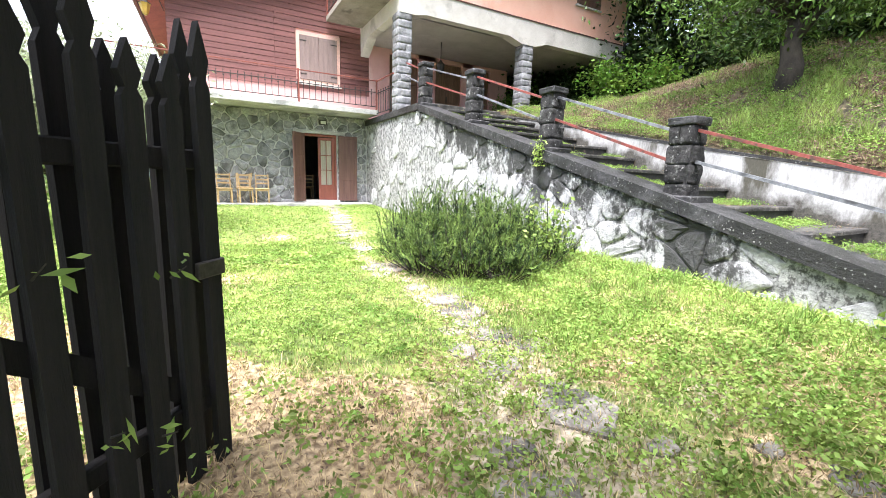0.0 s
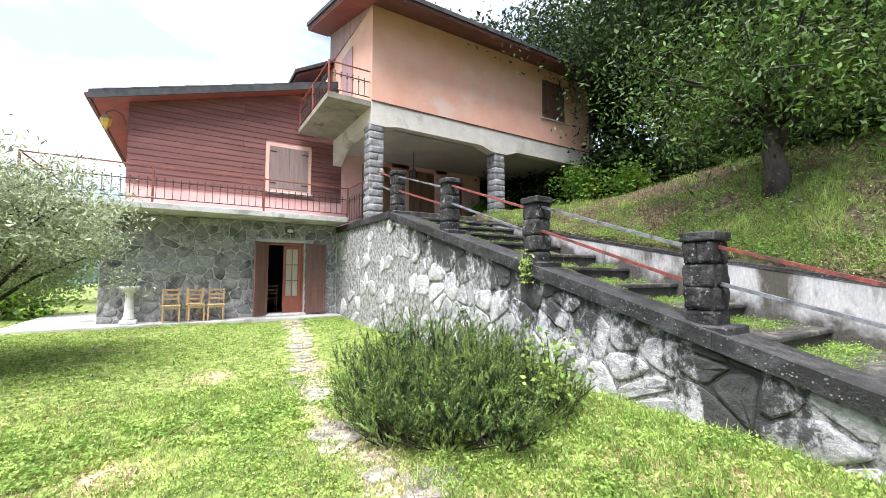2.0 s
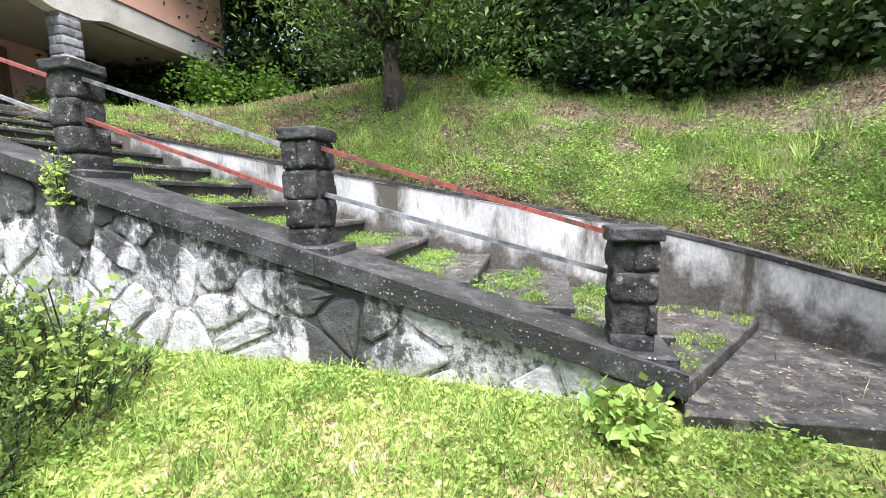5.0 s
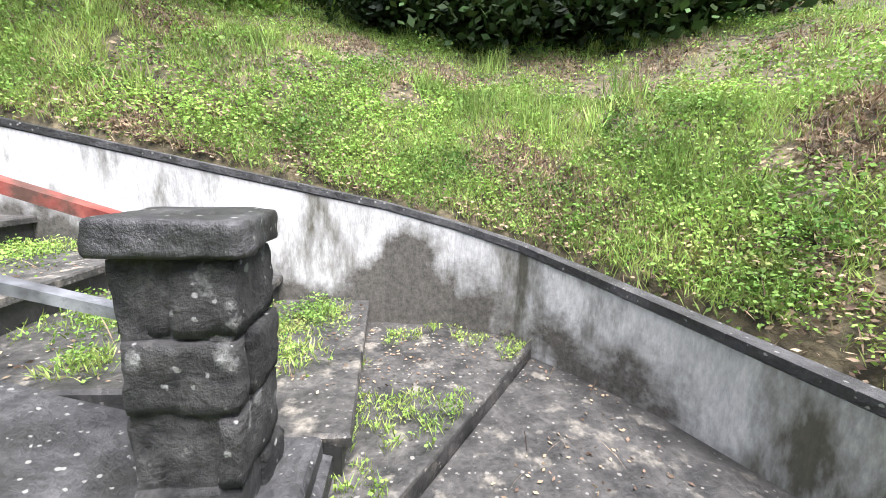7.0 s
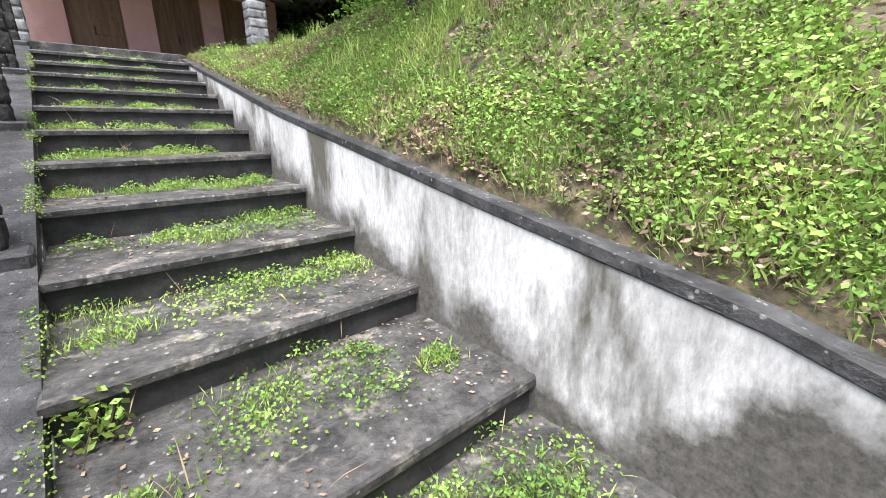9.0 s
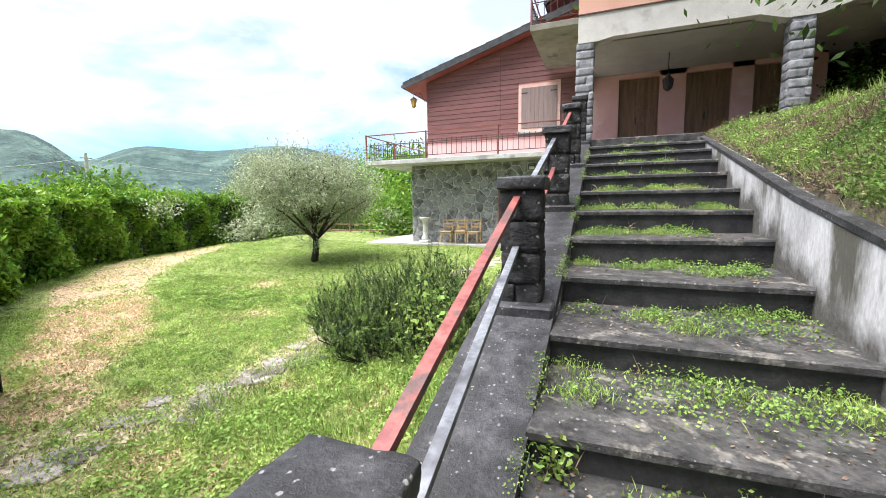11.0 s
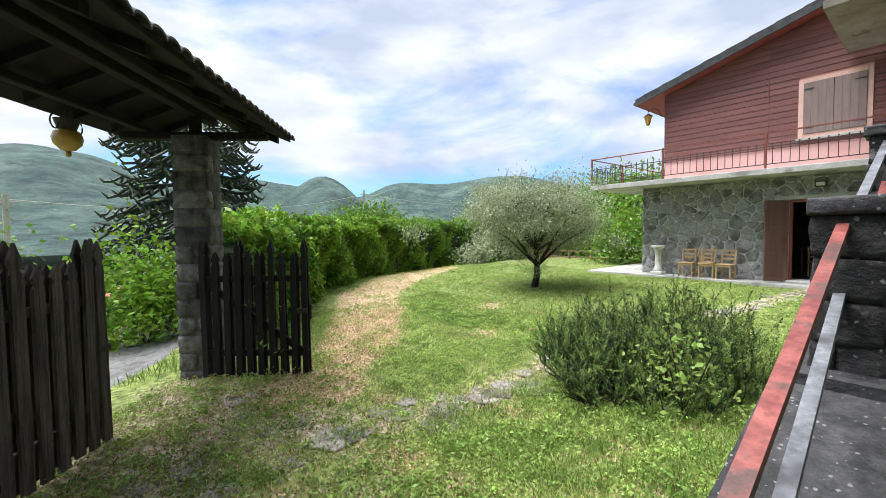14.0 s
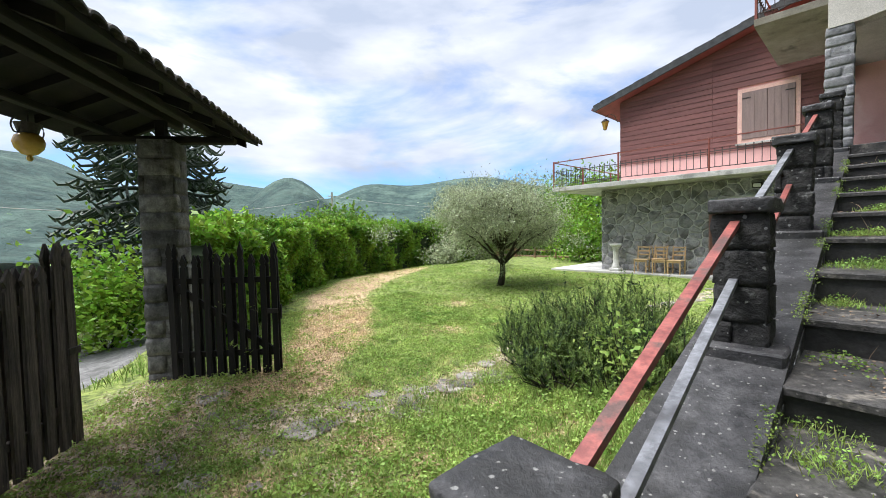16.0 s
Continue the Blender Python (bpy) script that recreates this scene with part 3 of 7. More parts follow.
def root(name, at, label, category, group="", kind=""):
    ob = new(name)
    ob.empty_display_size = 0.1
    ob.matrix_basis = at if isinstance(at, Matrix) else Matrix.Translation(at)
    return tagged(ob, label, category, group, kind)


def solid(name, shape, material, label, category="", kind="structure", smooth=False):
    return tagged(new(name, shape.mesh(name, material, smooth)), label, category or name.split("_")[0], "", kind)


def fast_mesh(name, verts, faces_n, material):
    """A mesh of loose facets: verts (count, faces_n, 3)."""
    verts = np.ascontiguousarray(verts, dtype=np.float32)
    count = verts.shape[0]
    me = bpy.data.meshes.new(name)
    me.vertices.add(count * faces_n)
    me.vertices.foreach_set("co", verts.reshape(-1))
    me.loops.add(count * faces_n)
    me.loops.foreach_set("vertex_index", np.arange(count * faces_n, dtype=np.int32))
    me.polygons.add(count)
    me.polygons.foreach_set("loop_start", np.arange(0, count * faces_n, faces_n, dtype=np.int32))
    me.materials.append(material)
    me.update(calc_edges=True)
    return me


RNG = np.random.default_rng(7)


def blades(name, base, height, width, material, lean=0.35):
    """Grass: one bent kite-shaped blade at each base."""
    k = len(base)
    an = RNG.uniform(0, 2 * np.pi, k)
    side = np.stack([np.cos(an), np.sin(an), np.zeros(k)], 1)
    la = RNG.uniform(0, 2 * np.pi, k)
    ln = RNG.uniform(0.2, 1.0, k) * lean
    tip = np.stack([np.cos(la) * ln, np.sin(la) * ln, np.sqrt(np.maximum(0.1, 1 - ln**2))], 1)
    h = (height * RNG.uniform(0.5, 1.25, k))[:, None]
    w = (width * RNG.uniform(0.6, 1.3, k))[:, None]
    mid = base + tip * h * 0.4 + np.array([0, 0, 1.0]) * h * 0.08
    v = np.stack([base, mid + side * w * 0.5, base + tip * h, mid - side * w * 0.5], 1)
    return fast_mesh(name, v, 4, material)


def leaves(name, centre, size, material, droop=0.0, aspect=0.5, flat=0.0):
    """Leaves: one folded diamond at each centre."""
    k = len(centre)
    d = RNG.normal(size=(k, 3))
    d[:, 2] = d[:, 2] * (1 - flat) - droop
    d /= np.linalg.norm(d, axis=1)[:, None] + 1e-9
    e = RNG.normal(size=(k, 3))
    if flat:
        e[:, 2] *= 1 - flat
    s = np.cross(d, e)
    if flat:
        s[:, 2] *= 1 - flat
    s /= np.linalg.norm(s, axis=1)[:, None] + 1e-9
    L = (size * RNG.uniform(0.6, 1.3, k))[:, None]
    v = np.stack([centre - d * L * 0.5, centre + s * L * aspect * 0.5 - d * L * 0.05, centre + d * L * 0.5, centre - s * L * aspect * 0.5 - d * L * 0.05], 1)
    return fast_mesh(name, v, 4, material)


def patches(x, y, size, seed):
    """Smooth random patches, 0 to 1, about size metres across."""
    table = np.random.default_rng(seed).uniform(size=(64, 64))
    u, w = np.asarray(x) / size + 1000.0, np.asarray(y) / size + 1000.0
    i, j = np.floor(u).astype(int), np.floor(w).astype(int)
    fu, fw = u - i, w - j
    fu, fw = fu * fu * (3 - 2 * fu), fw * fw * (3 - 2 * fw)
    a, b = table[i % 64, j % 64], table[(i + 1) % 64, j % 64]
    c, d = table[i % 64, (j + 1) % 64], table[(i + 1) % 64, (j + 1) % 64]
    return (a * (1 - fu) + b * fu) * (1 - fw) + (c * (1 - fu) + d * fu) * fw


def stuff(name, mesh, label, category):
    return tagged(new(name, mesh), label, category, "", "stuff")


def cells(x0, x1, y0, y1, size, seed, keep=None, aspect=1.0, jitter=0.42):
    """Irregular stone outlines filling a rectangle: cells round jittered points, cut to convex shapes and shrunk by the joint."""
    rng = random.Random(seed)
    nx, ny = max(1, round((x1 - x0) / (size * aspect))), max(1, round((y1 - y0) / size))
    sx, sy = (x1 - x0) / nx, (y1 - y0) / ny
    pts = {}
    for i in range(-2, nx + 2):
        for j in range(-2, ny + 2):
            off = 0.5 if j % 2 else 0.0
            pts[(i, j)] = (x0 + (i + 0.5 + off + rng.uniform(-jitter, jitter)) * sx, y0 + (j + 0.5 + rng.uniform(-jitter, jitter)) * sy)
    out = []
    for (i, j), p in pts.items():
        poly = [(x0, y0), (x1, y0), (x1, y1), (x0, y1)]
        for di in range(-2, 3):
            for dj in range(-2, 3):
                q = pts.get((i + di, j + dj))
                if (di or dj) and q:
                    poly = cut(poly, ((p[0] + q[0]) / 2, (p[1] + q[1]) / 2), (q[0] - p[0], q[1] - p[1]))
        if len(poly) >= 3:
            out.append(poly)
    return out


def cut(poly, at, n, back=0.0):
    """The part of poly behind the line through at with the normal n."""
    ln = math.hypot(*n) or 1
    nx, ny = n[0] / ln, n[1] / ln
    res = []
    for a, b in zip(poly, poly[1:] + poly[:1]):
        da = (a[0] - at[0]) * nx + (a[1] - at[1]) * ny + back
        db = (b[0] - at[0]) * nx + (b[1] - at[1]) * ny + back
        if da <= 0:
            res.append(a)
        if da * db < 0:
            s = da / (da - db)
            res.append((a[0] + (b[0] - a[0]) * s, a[1] + (b[1] - a[1]) * s))
    return res


def shrink(poly, gap):
    cx = sum(p[0] for p in poly) / len(poly)
    cy = sum(p[1] for p in poly) / len(poly)
    res = list(poly)
    k = len(poly)
    for i in range(k):
        a, b = poly[i], poly[(i + 1) % k]
        n = (b[1] - a[1], a[0] - b[0])
        if (cx - a[0]) * n[0] + (cy - a[1]) * n[1] > 0:
            n = (-n[0], -n[1])
        res = cut(res, a, n, gap)
        if len(res) < 3:
            return []
    return tidy(res)


def tidy(poly):
    out = []
    for p in poly:
        if not out or math.hypot(p[0] - out[-1][0], p[1] - out[-1][1]) > 0.012:
            out.append(p)
    return out


def rugged(poly, rng, amount):
    """A worn outline: corners cut off, edges broken and pushed about."""
    soft = []
    for a, b in zip(poly, poly[1:] + poly[:1]):
        soft.append((a[0] + (b[0] - a[0]) * 0.22, a[1] + (b[1] - a[1]) * 0.22))
        if math.hypot(b[0] - a[0], b[1] - a[1]) > 0.10:
            soft.append(((a[0] + b[0]) / 2, (a[1] + b[1]) / 2))
        soft.append((a[0] + (b[0] - a[0]) * 0.78, a[1] + (b[1] - a[1]) * 0.78))
    return [(x + rng.uniform(-amount, amount), y + rng.uniform(-amount, amount)) for x, y in soft]


def field_stone(poly, depth, o, u, w, nrm, rng):
    """A hewn stone face: a steep worn edge and a gently swelling, uneven front."""
    o, u, w, nrm = Vector(o), Vector(u), Vector(w), Vector(nrm)
    cx, cy = sum(p[0] for p in poly) / len(poly), sum(p[1] for p in poly) / len(poly)
    k = len(poly)
    vs = []
    for shrink_, d, wob in ((1.0, -0.02, 0.0), (0.965, 0.7, 0.15), (0.84, 1.0, 0.30)):
        for x, y in poly:
            vs.append(o + u * (cx + (x - cx) * shrink_) + w * (cy + (y - cy) * shrink_) + nrm * depth * (d + rng.uniform(-wob, wob)))
    vs.append(o + u * cx + w * cy + nrm * depth * rng.uniform(0.85, 1.25))
    fs = [(r * k + i, r * k + (i + 1) % k, (r + 1) * k + (i + 1) % k, (r + 1) * k + i) for r in range(2) for i in range(k)]
    fs += [(2 * k + i, 2 * k + (i + 1) % k, 3 * k) for i in range(k)]
    return Shape().add(vs, fs)


def area(poly):
    return abs(sum(a[0] * b[1] - b[0] * a[1] for a, b in zip(poly, poly[1:] + poly[:1]))) / 2


# ---- the lie of the land ----
WALL_LINE = [(6.95, 11.0), (6.85, 8.7), (6.40, 3.0), (6.31, 0.6), (6.30, -0.4), (6.22, -0.85), (6.02, -1.22), (5.68, -1.48), (5.25, -1.74), (4.6, -2.0), (3.6, -2.2), (2.5, -2.1), (1.95, -1.80)]
WALL_TOP = [3.45, 3.32, 2.14, 1.68, 1.49, 1.38, 1.28, 1.20, 1.12, 1.05, 1.0, 0.95, 0.9]


def wall_side(x, y):
    """Signed distance behind the retaining wall's face (positive on the hill) and the height of its top there."""
    best = np.full(np.shape(x), 1e9)
    side = np.zeros(np.shape(x))
    top = np.zeros(np.shape(x))
    pts = [(6.95, 60.0)] + WALL_LINE + [(1.2, -2.6), (-1.0, -30.0)]
    tops = [3.6] + WALL_TOP + [0.7, 0.4]
    for (a, b, za, zb) in zip(pts, pts[1:], tops, tops[1:]):
        dx, dy = b[0] - a[0], b[1] - a[1]
        s = np.clip(((x - a[0]) * dx + (y - a[1]) * dy) / (dx * dx + dy * dy), 0, 1)
        d = np.hypot(x - a[0] - s * dx, y - a[1] - s * dy)
        near = d < best
        sg = np.where((x - a[0]) * dy - (y - a[1]) * dx > 0, -1.0, 1.0)
        best = np.where(near, d, best)
        side = np.where(near, sg, side)
        top = np.where(near, za + (zb - za) * s, top)
    return best * side, top


def step01(a, b, x):
    s = np.clip((x - a) / (b - a), 0, 1)
    return s * s * (3 - 2 * s)


def hill_rise(d, y):
    """How far the bank rises above the wall top at the distance d behind it."""
    s1 = 0.86 - 0.66 * step01(2.0, 8.5, y)
    s2 = 0.48 - 0.28 * step01(1.0, 8.5, y)
    d = np.minimum(d, 30)
    return s1 * np.minimum(d, 1.15) + s2 * np.maximum(d - 1.15, 0)


def ground_height(x, y):
    x, y = np.asarray(x, float), np.asarray(y, float)
    lawn = 0.38 + 0.027 * np.clip(y, 0, 13) + 0.17 * step01(2.6, 4.3, x) * (1 - step01(2.0, 9.0, y)) * step01(-3.0, 0.2, y)
    lawn = lawn + 0.025 * np.sin(x * 1.7 + y * 0.6) * np.sin(y * 1.3 - x * 0.4)
    # the road below the gate and the valley beyond the hedge
    out = np.maximum(step01(-7.5, -14.0, x), 0)
    low = -0.11 * np.clip(-x - 7.5, 0, 60) - 0.20 * np.clip(-x - 60, 0, 250)
    gate = (x + 0.95) * 0.566 + (y - 0.24) * 0.824
    road = np.where(gate < 0, np.maximum(gate * 0.10, -6.0), 0)
    flat = lawn + np.where(y > 0.5, low, low * 0.8) + road * (x < 4)
    d, top = wall_side(x, y)
    rise = top + hill_rise(np.maximum(d - 0.14, 0), y) + 0.06 * np.sin(x * 1.1) * np.sin(y * 0.9) * np.clip(d, 0, 1) + 0.12 * np.clip(d - 30, 0, 60)
    t = np.clip((d - 0.06) / 0.10, 0, 1)
    return flat * (1 - t) + rise * t


def straw_mask(x, y):
    """Cut straw along the hedge and in front of the gate leaf."""
    line = [(0.4, 1.0), (-0.6, 2.2), (-2.4, 3.4), (-4.6, 4.6), (-6.4, 6.6), (-8.0, 9.6)]
    best = np.full(np.shape(x), 1e9)
    for i, (a, b) in enumerate(zip(line, line[1:])):
        dx, dy = b[0] - a[0], b[1] - a[1]
        s = np.clip(((x - a[0]) * dx + (y - a[1]) * dy) / (dx * dx + dy * dy), 0, 1)
        w = 0.62 + 0.1 * i
        best = np.minimum(best, np.hypot(x - a[0] - s * dx, y - a[1] - s * dy) / w)
    m = 1 - step01(0.6, 1.25, best)
    extra = 0.5 * np.exp(-((x - 3.3) ** 2 + (y - 0.9) ** 2) / 0.9)
    front = 1.15 * np.exp(-(((x - 0.62) / 0.55) ** 2 + ((y - 1.0) / 0.62) ** 2) ** 2)
    dry = 0.0
    for cx, cy, r in ((2.3, 0.1, 0.35), (2.9, 1.2, 0.30), (1.3, 1.5, 0.22), (3.4, 2.1, 0.3), (3.8, 1.5, 0.55), (3.1, 0.2, 0.6), (3.9, 3.0, 0.45), (2.3, 1.0, 0.4), (2.5, 2.3, 0.35), (0.2, 4.0, 0.4), (-1.0, 5.5, 0.5), (1.0, 6.5, 0.4), (3.6, 0.4, 0.4)):
        dry = np.maximum(dry, 0.8 * np.exp(-((x - cx) ** 2 + (y - cy) ** 2) / r**2))
    return np.maximum(np.maximum(np.maximum(m, extra) * 0.75, np.minimum(front, 0.85)), dry * 0.8)


def path_line(t):
    """The line of old flagstones from the gate to the house door."""
    pts = [(0.9, -0.1), (1.45, 0.8), (1.90, 1.65), (1.95, 2.45), (1.85, 4.2), (2.3, 7.0), (2.75, 9.6), (3.0, 11.6)]
    k = min(int(t), len(pts) - 2)
    s = t - k
    return pts[k][0] + (pts[k + 1][0] - pts[k][0]) * s, pts[k][1] + (pts[k + 1][1] - pts[k][1]) * s


def earth_mask(x, y):
    m = np.zeros(np.shape(x))
    for i in range(57):
        px, py = path_line(i * 7 / 56.01)
        r = 0.34 if py > 1.2 else 0.7
        m = np.maximum(m, 0.62 * np.exp(-(((x - px) ** 2 + (y - py) ** 2) / r**2)))
    m = np.maximum(m, 0.66 * np.exp(-(((x - 0.9) / 1.0) ** 2 + ((y + 0.4) / 1.0) ** 2)))
    m = np.maximum(m, 0.6 * np.exp(-(((x - 2.6) / 1.3) ** 2 + ((y + 1.0) / 0.8) ** 2)))
    for cx, cy, rx, ry, k in ((1.6, -0.5, 1.3, 0.7, 0.66), (1.7, 0.35, 0.5, 0.35, 0.62), (2.6, 0.5, 0.45, 0.3, 0.6), (3.2, -0.6, 0.8, 0.6, 0.64), (0.6, -0.2, 1.2, 0.75, 0.90), (-0.2, 0.1, 1.0, 0.7, 0.85), (1.5, -0.9, 1.4, 0.8, 0.95), (2.4, -1.3, 1.0, 0.6, 0.74)):
        m = np.maximum(m, k * np.exp(-(((x - cx) / rx) ** 2 + ((y - cy) / ry) ** 2)))
    return m


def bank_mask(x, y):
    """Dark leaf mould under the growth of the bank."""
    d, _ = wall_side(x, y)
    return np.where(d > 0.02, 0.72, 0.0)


def worn(x, y):
    """Where the bank is thin and brown: along the wall top and in the slip below the wood."""
    d, _ = wall_side(x, y)
    slip = np.exp(-(((x - SLIP[0]) / SLIP[2]) ** 2 + ((y - SLIP[1]) / SLIP[3]) ** 2))
    spots_ = 0.5 + 0.5 * np.sin(x * 3.1 + 1.3 * np.sin(y * 2.2)) * np.sin(y * 2.7 + 1.1 * np.sin(x * 1.7))
    return np.clip(0.35 * np.exp(-(d / 0.28) ** 2) + 1.0 * slip + 0.85 * step01(0.55, 0.85, spots_), 0, 0.93)


SLIP = (9.2, 5.6, 2.4, 2.3)


def axis_lines(parts):
    out = []
    for a, b, d in parts:
        out += list(np.arange(a, b, d))
    return np.array(out)


gx = np.concatenate([-np.geomspace(4000, 40, 26), axis_lines([(-38, -14, 2.0), (-14, -6, 0.5), (-6, 4.2, 0.13), (4.2, 7.4, 0.055), (7.4, 12, 0.25), (12, 30, 1.0)]), np.geomspace(31, 3000, 24)])
gy = np.concatenate([-np.geomspace(3000, 16, 24), axis_lines([(-15, -4, 0.8), (-4, -2.6, 0.2), (-2.6, 1.0, 0.075), (1.0, 6, 0.13), (6, 15, 0.3), (15, 34, 1.2)]), np.geomspace(36, 4000, 28)])
GX, GY = np.meshgrid(gx, gy)
GZ = ground_height(GX, GY)
far_r = np.hypot(GX, GY)
GZ = np.where(far_r > 400, np.maximum(GZ, -58 - 0 * far_r), GZ)
nx_, ny_ = len(gx), len(gy)
idx = np.arange(nx_ * ny_).reshape(ny_, nx_)
quads = np.stack([idx[:-1, :-1], idx[:-1, 1:], idx[1:, 1:], idx[1:, :-1]], -1).reshape(-1, 4)
gm = bpy.data.meshes.new("ground")
gm.from_pydata(np.stack([GX, GY, GZ], -1).reshape(-1, 3).tolist(), [], quads.tolist())
gm.polygons.foreach_set("use_smooth", [True] * len(gm.polygons))
gm.materials.append(M_GROUND)
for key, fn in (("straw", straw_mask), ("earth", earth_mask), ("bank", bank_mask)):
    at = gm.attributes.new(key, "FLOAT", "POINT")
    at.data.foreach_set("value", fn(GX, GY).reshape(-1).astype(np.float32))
gm.update()
ground = tagged(new("ground", gm), "sloping garden ground of turf, straw and trodden earth", "ground", "", "structure")


def gz(x, y):
    return float(ground_height(np.array([x]), np.array([y]))[0])


# ---- far slopes ----
def mountains():
    sh = Shape()
    az = np.radians(np.linspace(95, 262, 150))
    dist = np.array([420, 520, 640, 780, 900, 1000, 1090, 1180, 1300, 1480, 1640, 1800, 2000])
    deg = np.degrees(az)
    eye = np.array([5.2, -0.7])
    big = 8.4 * np.exp(-(((deg - 185) / 15) ** 2)) + 7.2 * np.exp(-(((deg - 222) / 18) ** 2))
    mid = 7.3 * np.exp(-(((deg - 157.5) / 6.5) ** 2))
    back = 6.2 + 1.1 * np.exp(-(((deg - 137) / 7) ** 2)) - 1.6 * np.exp(-(((deg - 152) / 3.5) ** 2)) + 0.5 * np.sin(deg * 0.35)
    verts = []
    for r in dist:
        for i, a in enumerate(az):
            e = max(
                big[i] * math.exp(-(((r - 1000) / 380) ** 2)) if r < 1000 else big[i],
                mid[i] * math.exp(-(((r - 780) / 210) ** 2)),
                back[i] * math.exp(-(((r - 1800) / 420) ** 2)) if r < 1800 else back[i],
            )
            z = 2 + math.tan(math.radians(e)) * r + 14 * noise.noise((r * 0.006, deg[i] * 0.11, 0)) * min(1, e / 4) * 1.2 - 45 * math.exp(-e * 0.9)
            verts.append((eye[0] + math.cos(a) * r, eye[1] + math.sin(a) * r, z))
    k = len(az)
    faces = [(j * k + i, (j + 1) * k + i, (j + 1) * k + i + 1, j * k + i + 1) for j in range(len(dist) - 1) for i in range(k - 1)]
    sh.add(verts, faces)
    return solid("backdrop_mountains", sh, M_MOUNTAIN, "wooded mountain slopes across the valley, tinted blue-green for haze", "mountain", smooth=True)


mountains()

# ---- stairs ----
NOSES = [(-0.30, 0.83), (0.30, 1.00), (1.06, 1.165), (1.78, 1.35), (2.56, 1.555), (3.32, 1.78), (4.07, 2.005), (4.82, 2.23), (5.57, 2.455), (6.32, 2.68), (7.07, 2.905), (7.82, 3.13), (8.60, 3.36)]


def wall_x(y):
    for (a, b) in zip(WALL_LINE, WALL_LINE[1:]):
        if b[1] <= y <= a[1]:
            return b[0] + (a[0] - b[0]) * (y - b[1]) / (a[1] - b[1])
    return 6.3


stairs = root("stairs", (5.6, 0, 0.6), "wide garden stairs with dark slate-edged treads, mossy and weedy", "stairs", kind="structure")
rs = random.Random(3)
for i, (y0, z0) in enumerate(NOSES[:-1]):
    y1 = NOSES[i + 1][0]
    xr0, xr1 = wall_x(y0) + 0.03, wall_x(y1) + 0.03
    t = Shape()
    sk = 0.06 * rs.uniform(-1, 1)
    zlow = z0 - 0.32
    t.prism([(4.86, y0 - 0.03 + sk), (xr0, y0 - 0.03 - sk), (xr1, y1 + 0.06), (4.86, y1 + 0.06)], -0.045, 0.0, (0, 0, z0), (1, 0, 0), (0, 1, 0), (0, 0, 1), 0.012)
    part("tread", t, M_STEP, stairs)
    r = Shape().prism([(4.86, y0 + sk), (xr0, y0 - sk), (xr1, y1 + 0.06), (4.86, y1 + 0.06)], zlow - z0, -0.046, (0, 0, z0), (1, 0, 0), (0, 1, 0), (0, 0, 1))
    part("riser", r, M_RISER, stairs)
# landing at the foot of the stairs
ld = Shape().prism([(4.40, -0.28), (4.62, -0.28), (6.34, -0.28), (6.28, -0.82), (6.07, -1.18), (5.92, -1.32)][::1], -0.35, 0.0, (0, 0, 0.675), (1, 0, 0), (0, 1, 0), (0, 0, 1), 0.012)
solid("floor_landing", ld, M_STEP, "weedy slate landing at the foot of the stairs", "landing")
ld2 = Shape().prism([(4.26, -0.24), (4.40, -0.285), (5.95, -1.34), (5.70, -1.52), (5.27, -1.78), (4.65, -2.02), (4.33, -2.05)], -0.5, 0.0, (0, 0, 0.60), (1, 0, 0), (0, 1, 0), (0, 0, 1), 0.012)
solid("floor_landing_lower", ld2, M_STEP, "lower weedy slate landing with a stone edge", "landing")

# parapet wall beside the stairs, faced with field stones
PX0, PX1 = 4.43, 4.86


def rail_z(y):
    return min(3.30, 0.84 + 0.2885 * y)


pw = Shape()
pw.prism([(-0.22, 0.2), (12.52, 0.2), (12.52, 3.2), (8.53, 3.2), (-0.22, 0.68)], 0.0, PX1 - PX0 - 0.02, (PX0 + 0.035, 0, 0), (0, 1, 0), (0, 0, 1), (1, 0, 0))
wall_stairs = solid("wall_stairs", pw, M_MORTAR, "rubble stone wall carrying the garden stairs, streaked black by damp", "wall")
for ya, yb in ((-0.30, 2.0), (2.0, 4.1), (4.1, 6.3), (6.3, 8.45)):
    za, zb = rail_z(ya), rail_z(yb)
    cop = Shape().prism([(ya, za - 0.15), (yb - 0.006, zb - 0.15), (yb - 0.006, zb), (ya, za)], -0.035, PX1 - PX0 + 0.01, (PX0, 0, 0), (0, 1, 0), (0, 0, 1), (1, 0, 0), 0.012)
    part("coping", cop, M_COPING, wall_stairs, "dark lichened sloping coping slab")
cop = Shape().prism([(8.45, 3.16), (12.44, 3.16), (12.44, 3.31), (8.45, 3.31)], -0.035, PX1 - PX0 + 0.01, (PX0, 0, 0), (0, 1, 0), (0, 0, 1), (1, 0, 0), 0.012)
part("coping", cop, M_COPING, wall_stairs, "dark lichened coping slab")

# pillars on the parapet
rp = random.Random(11)


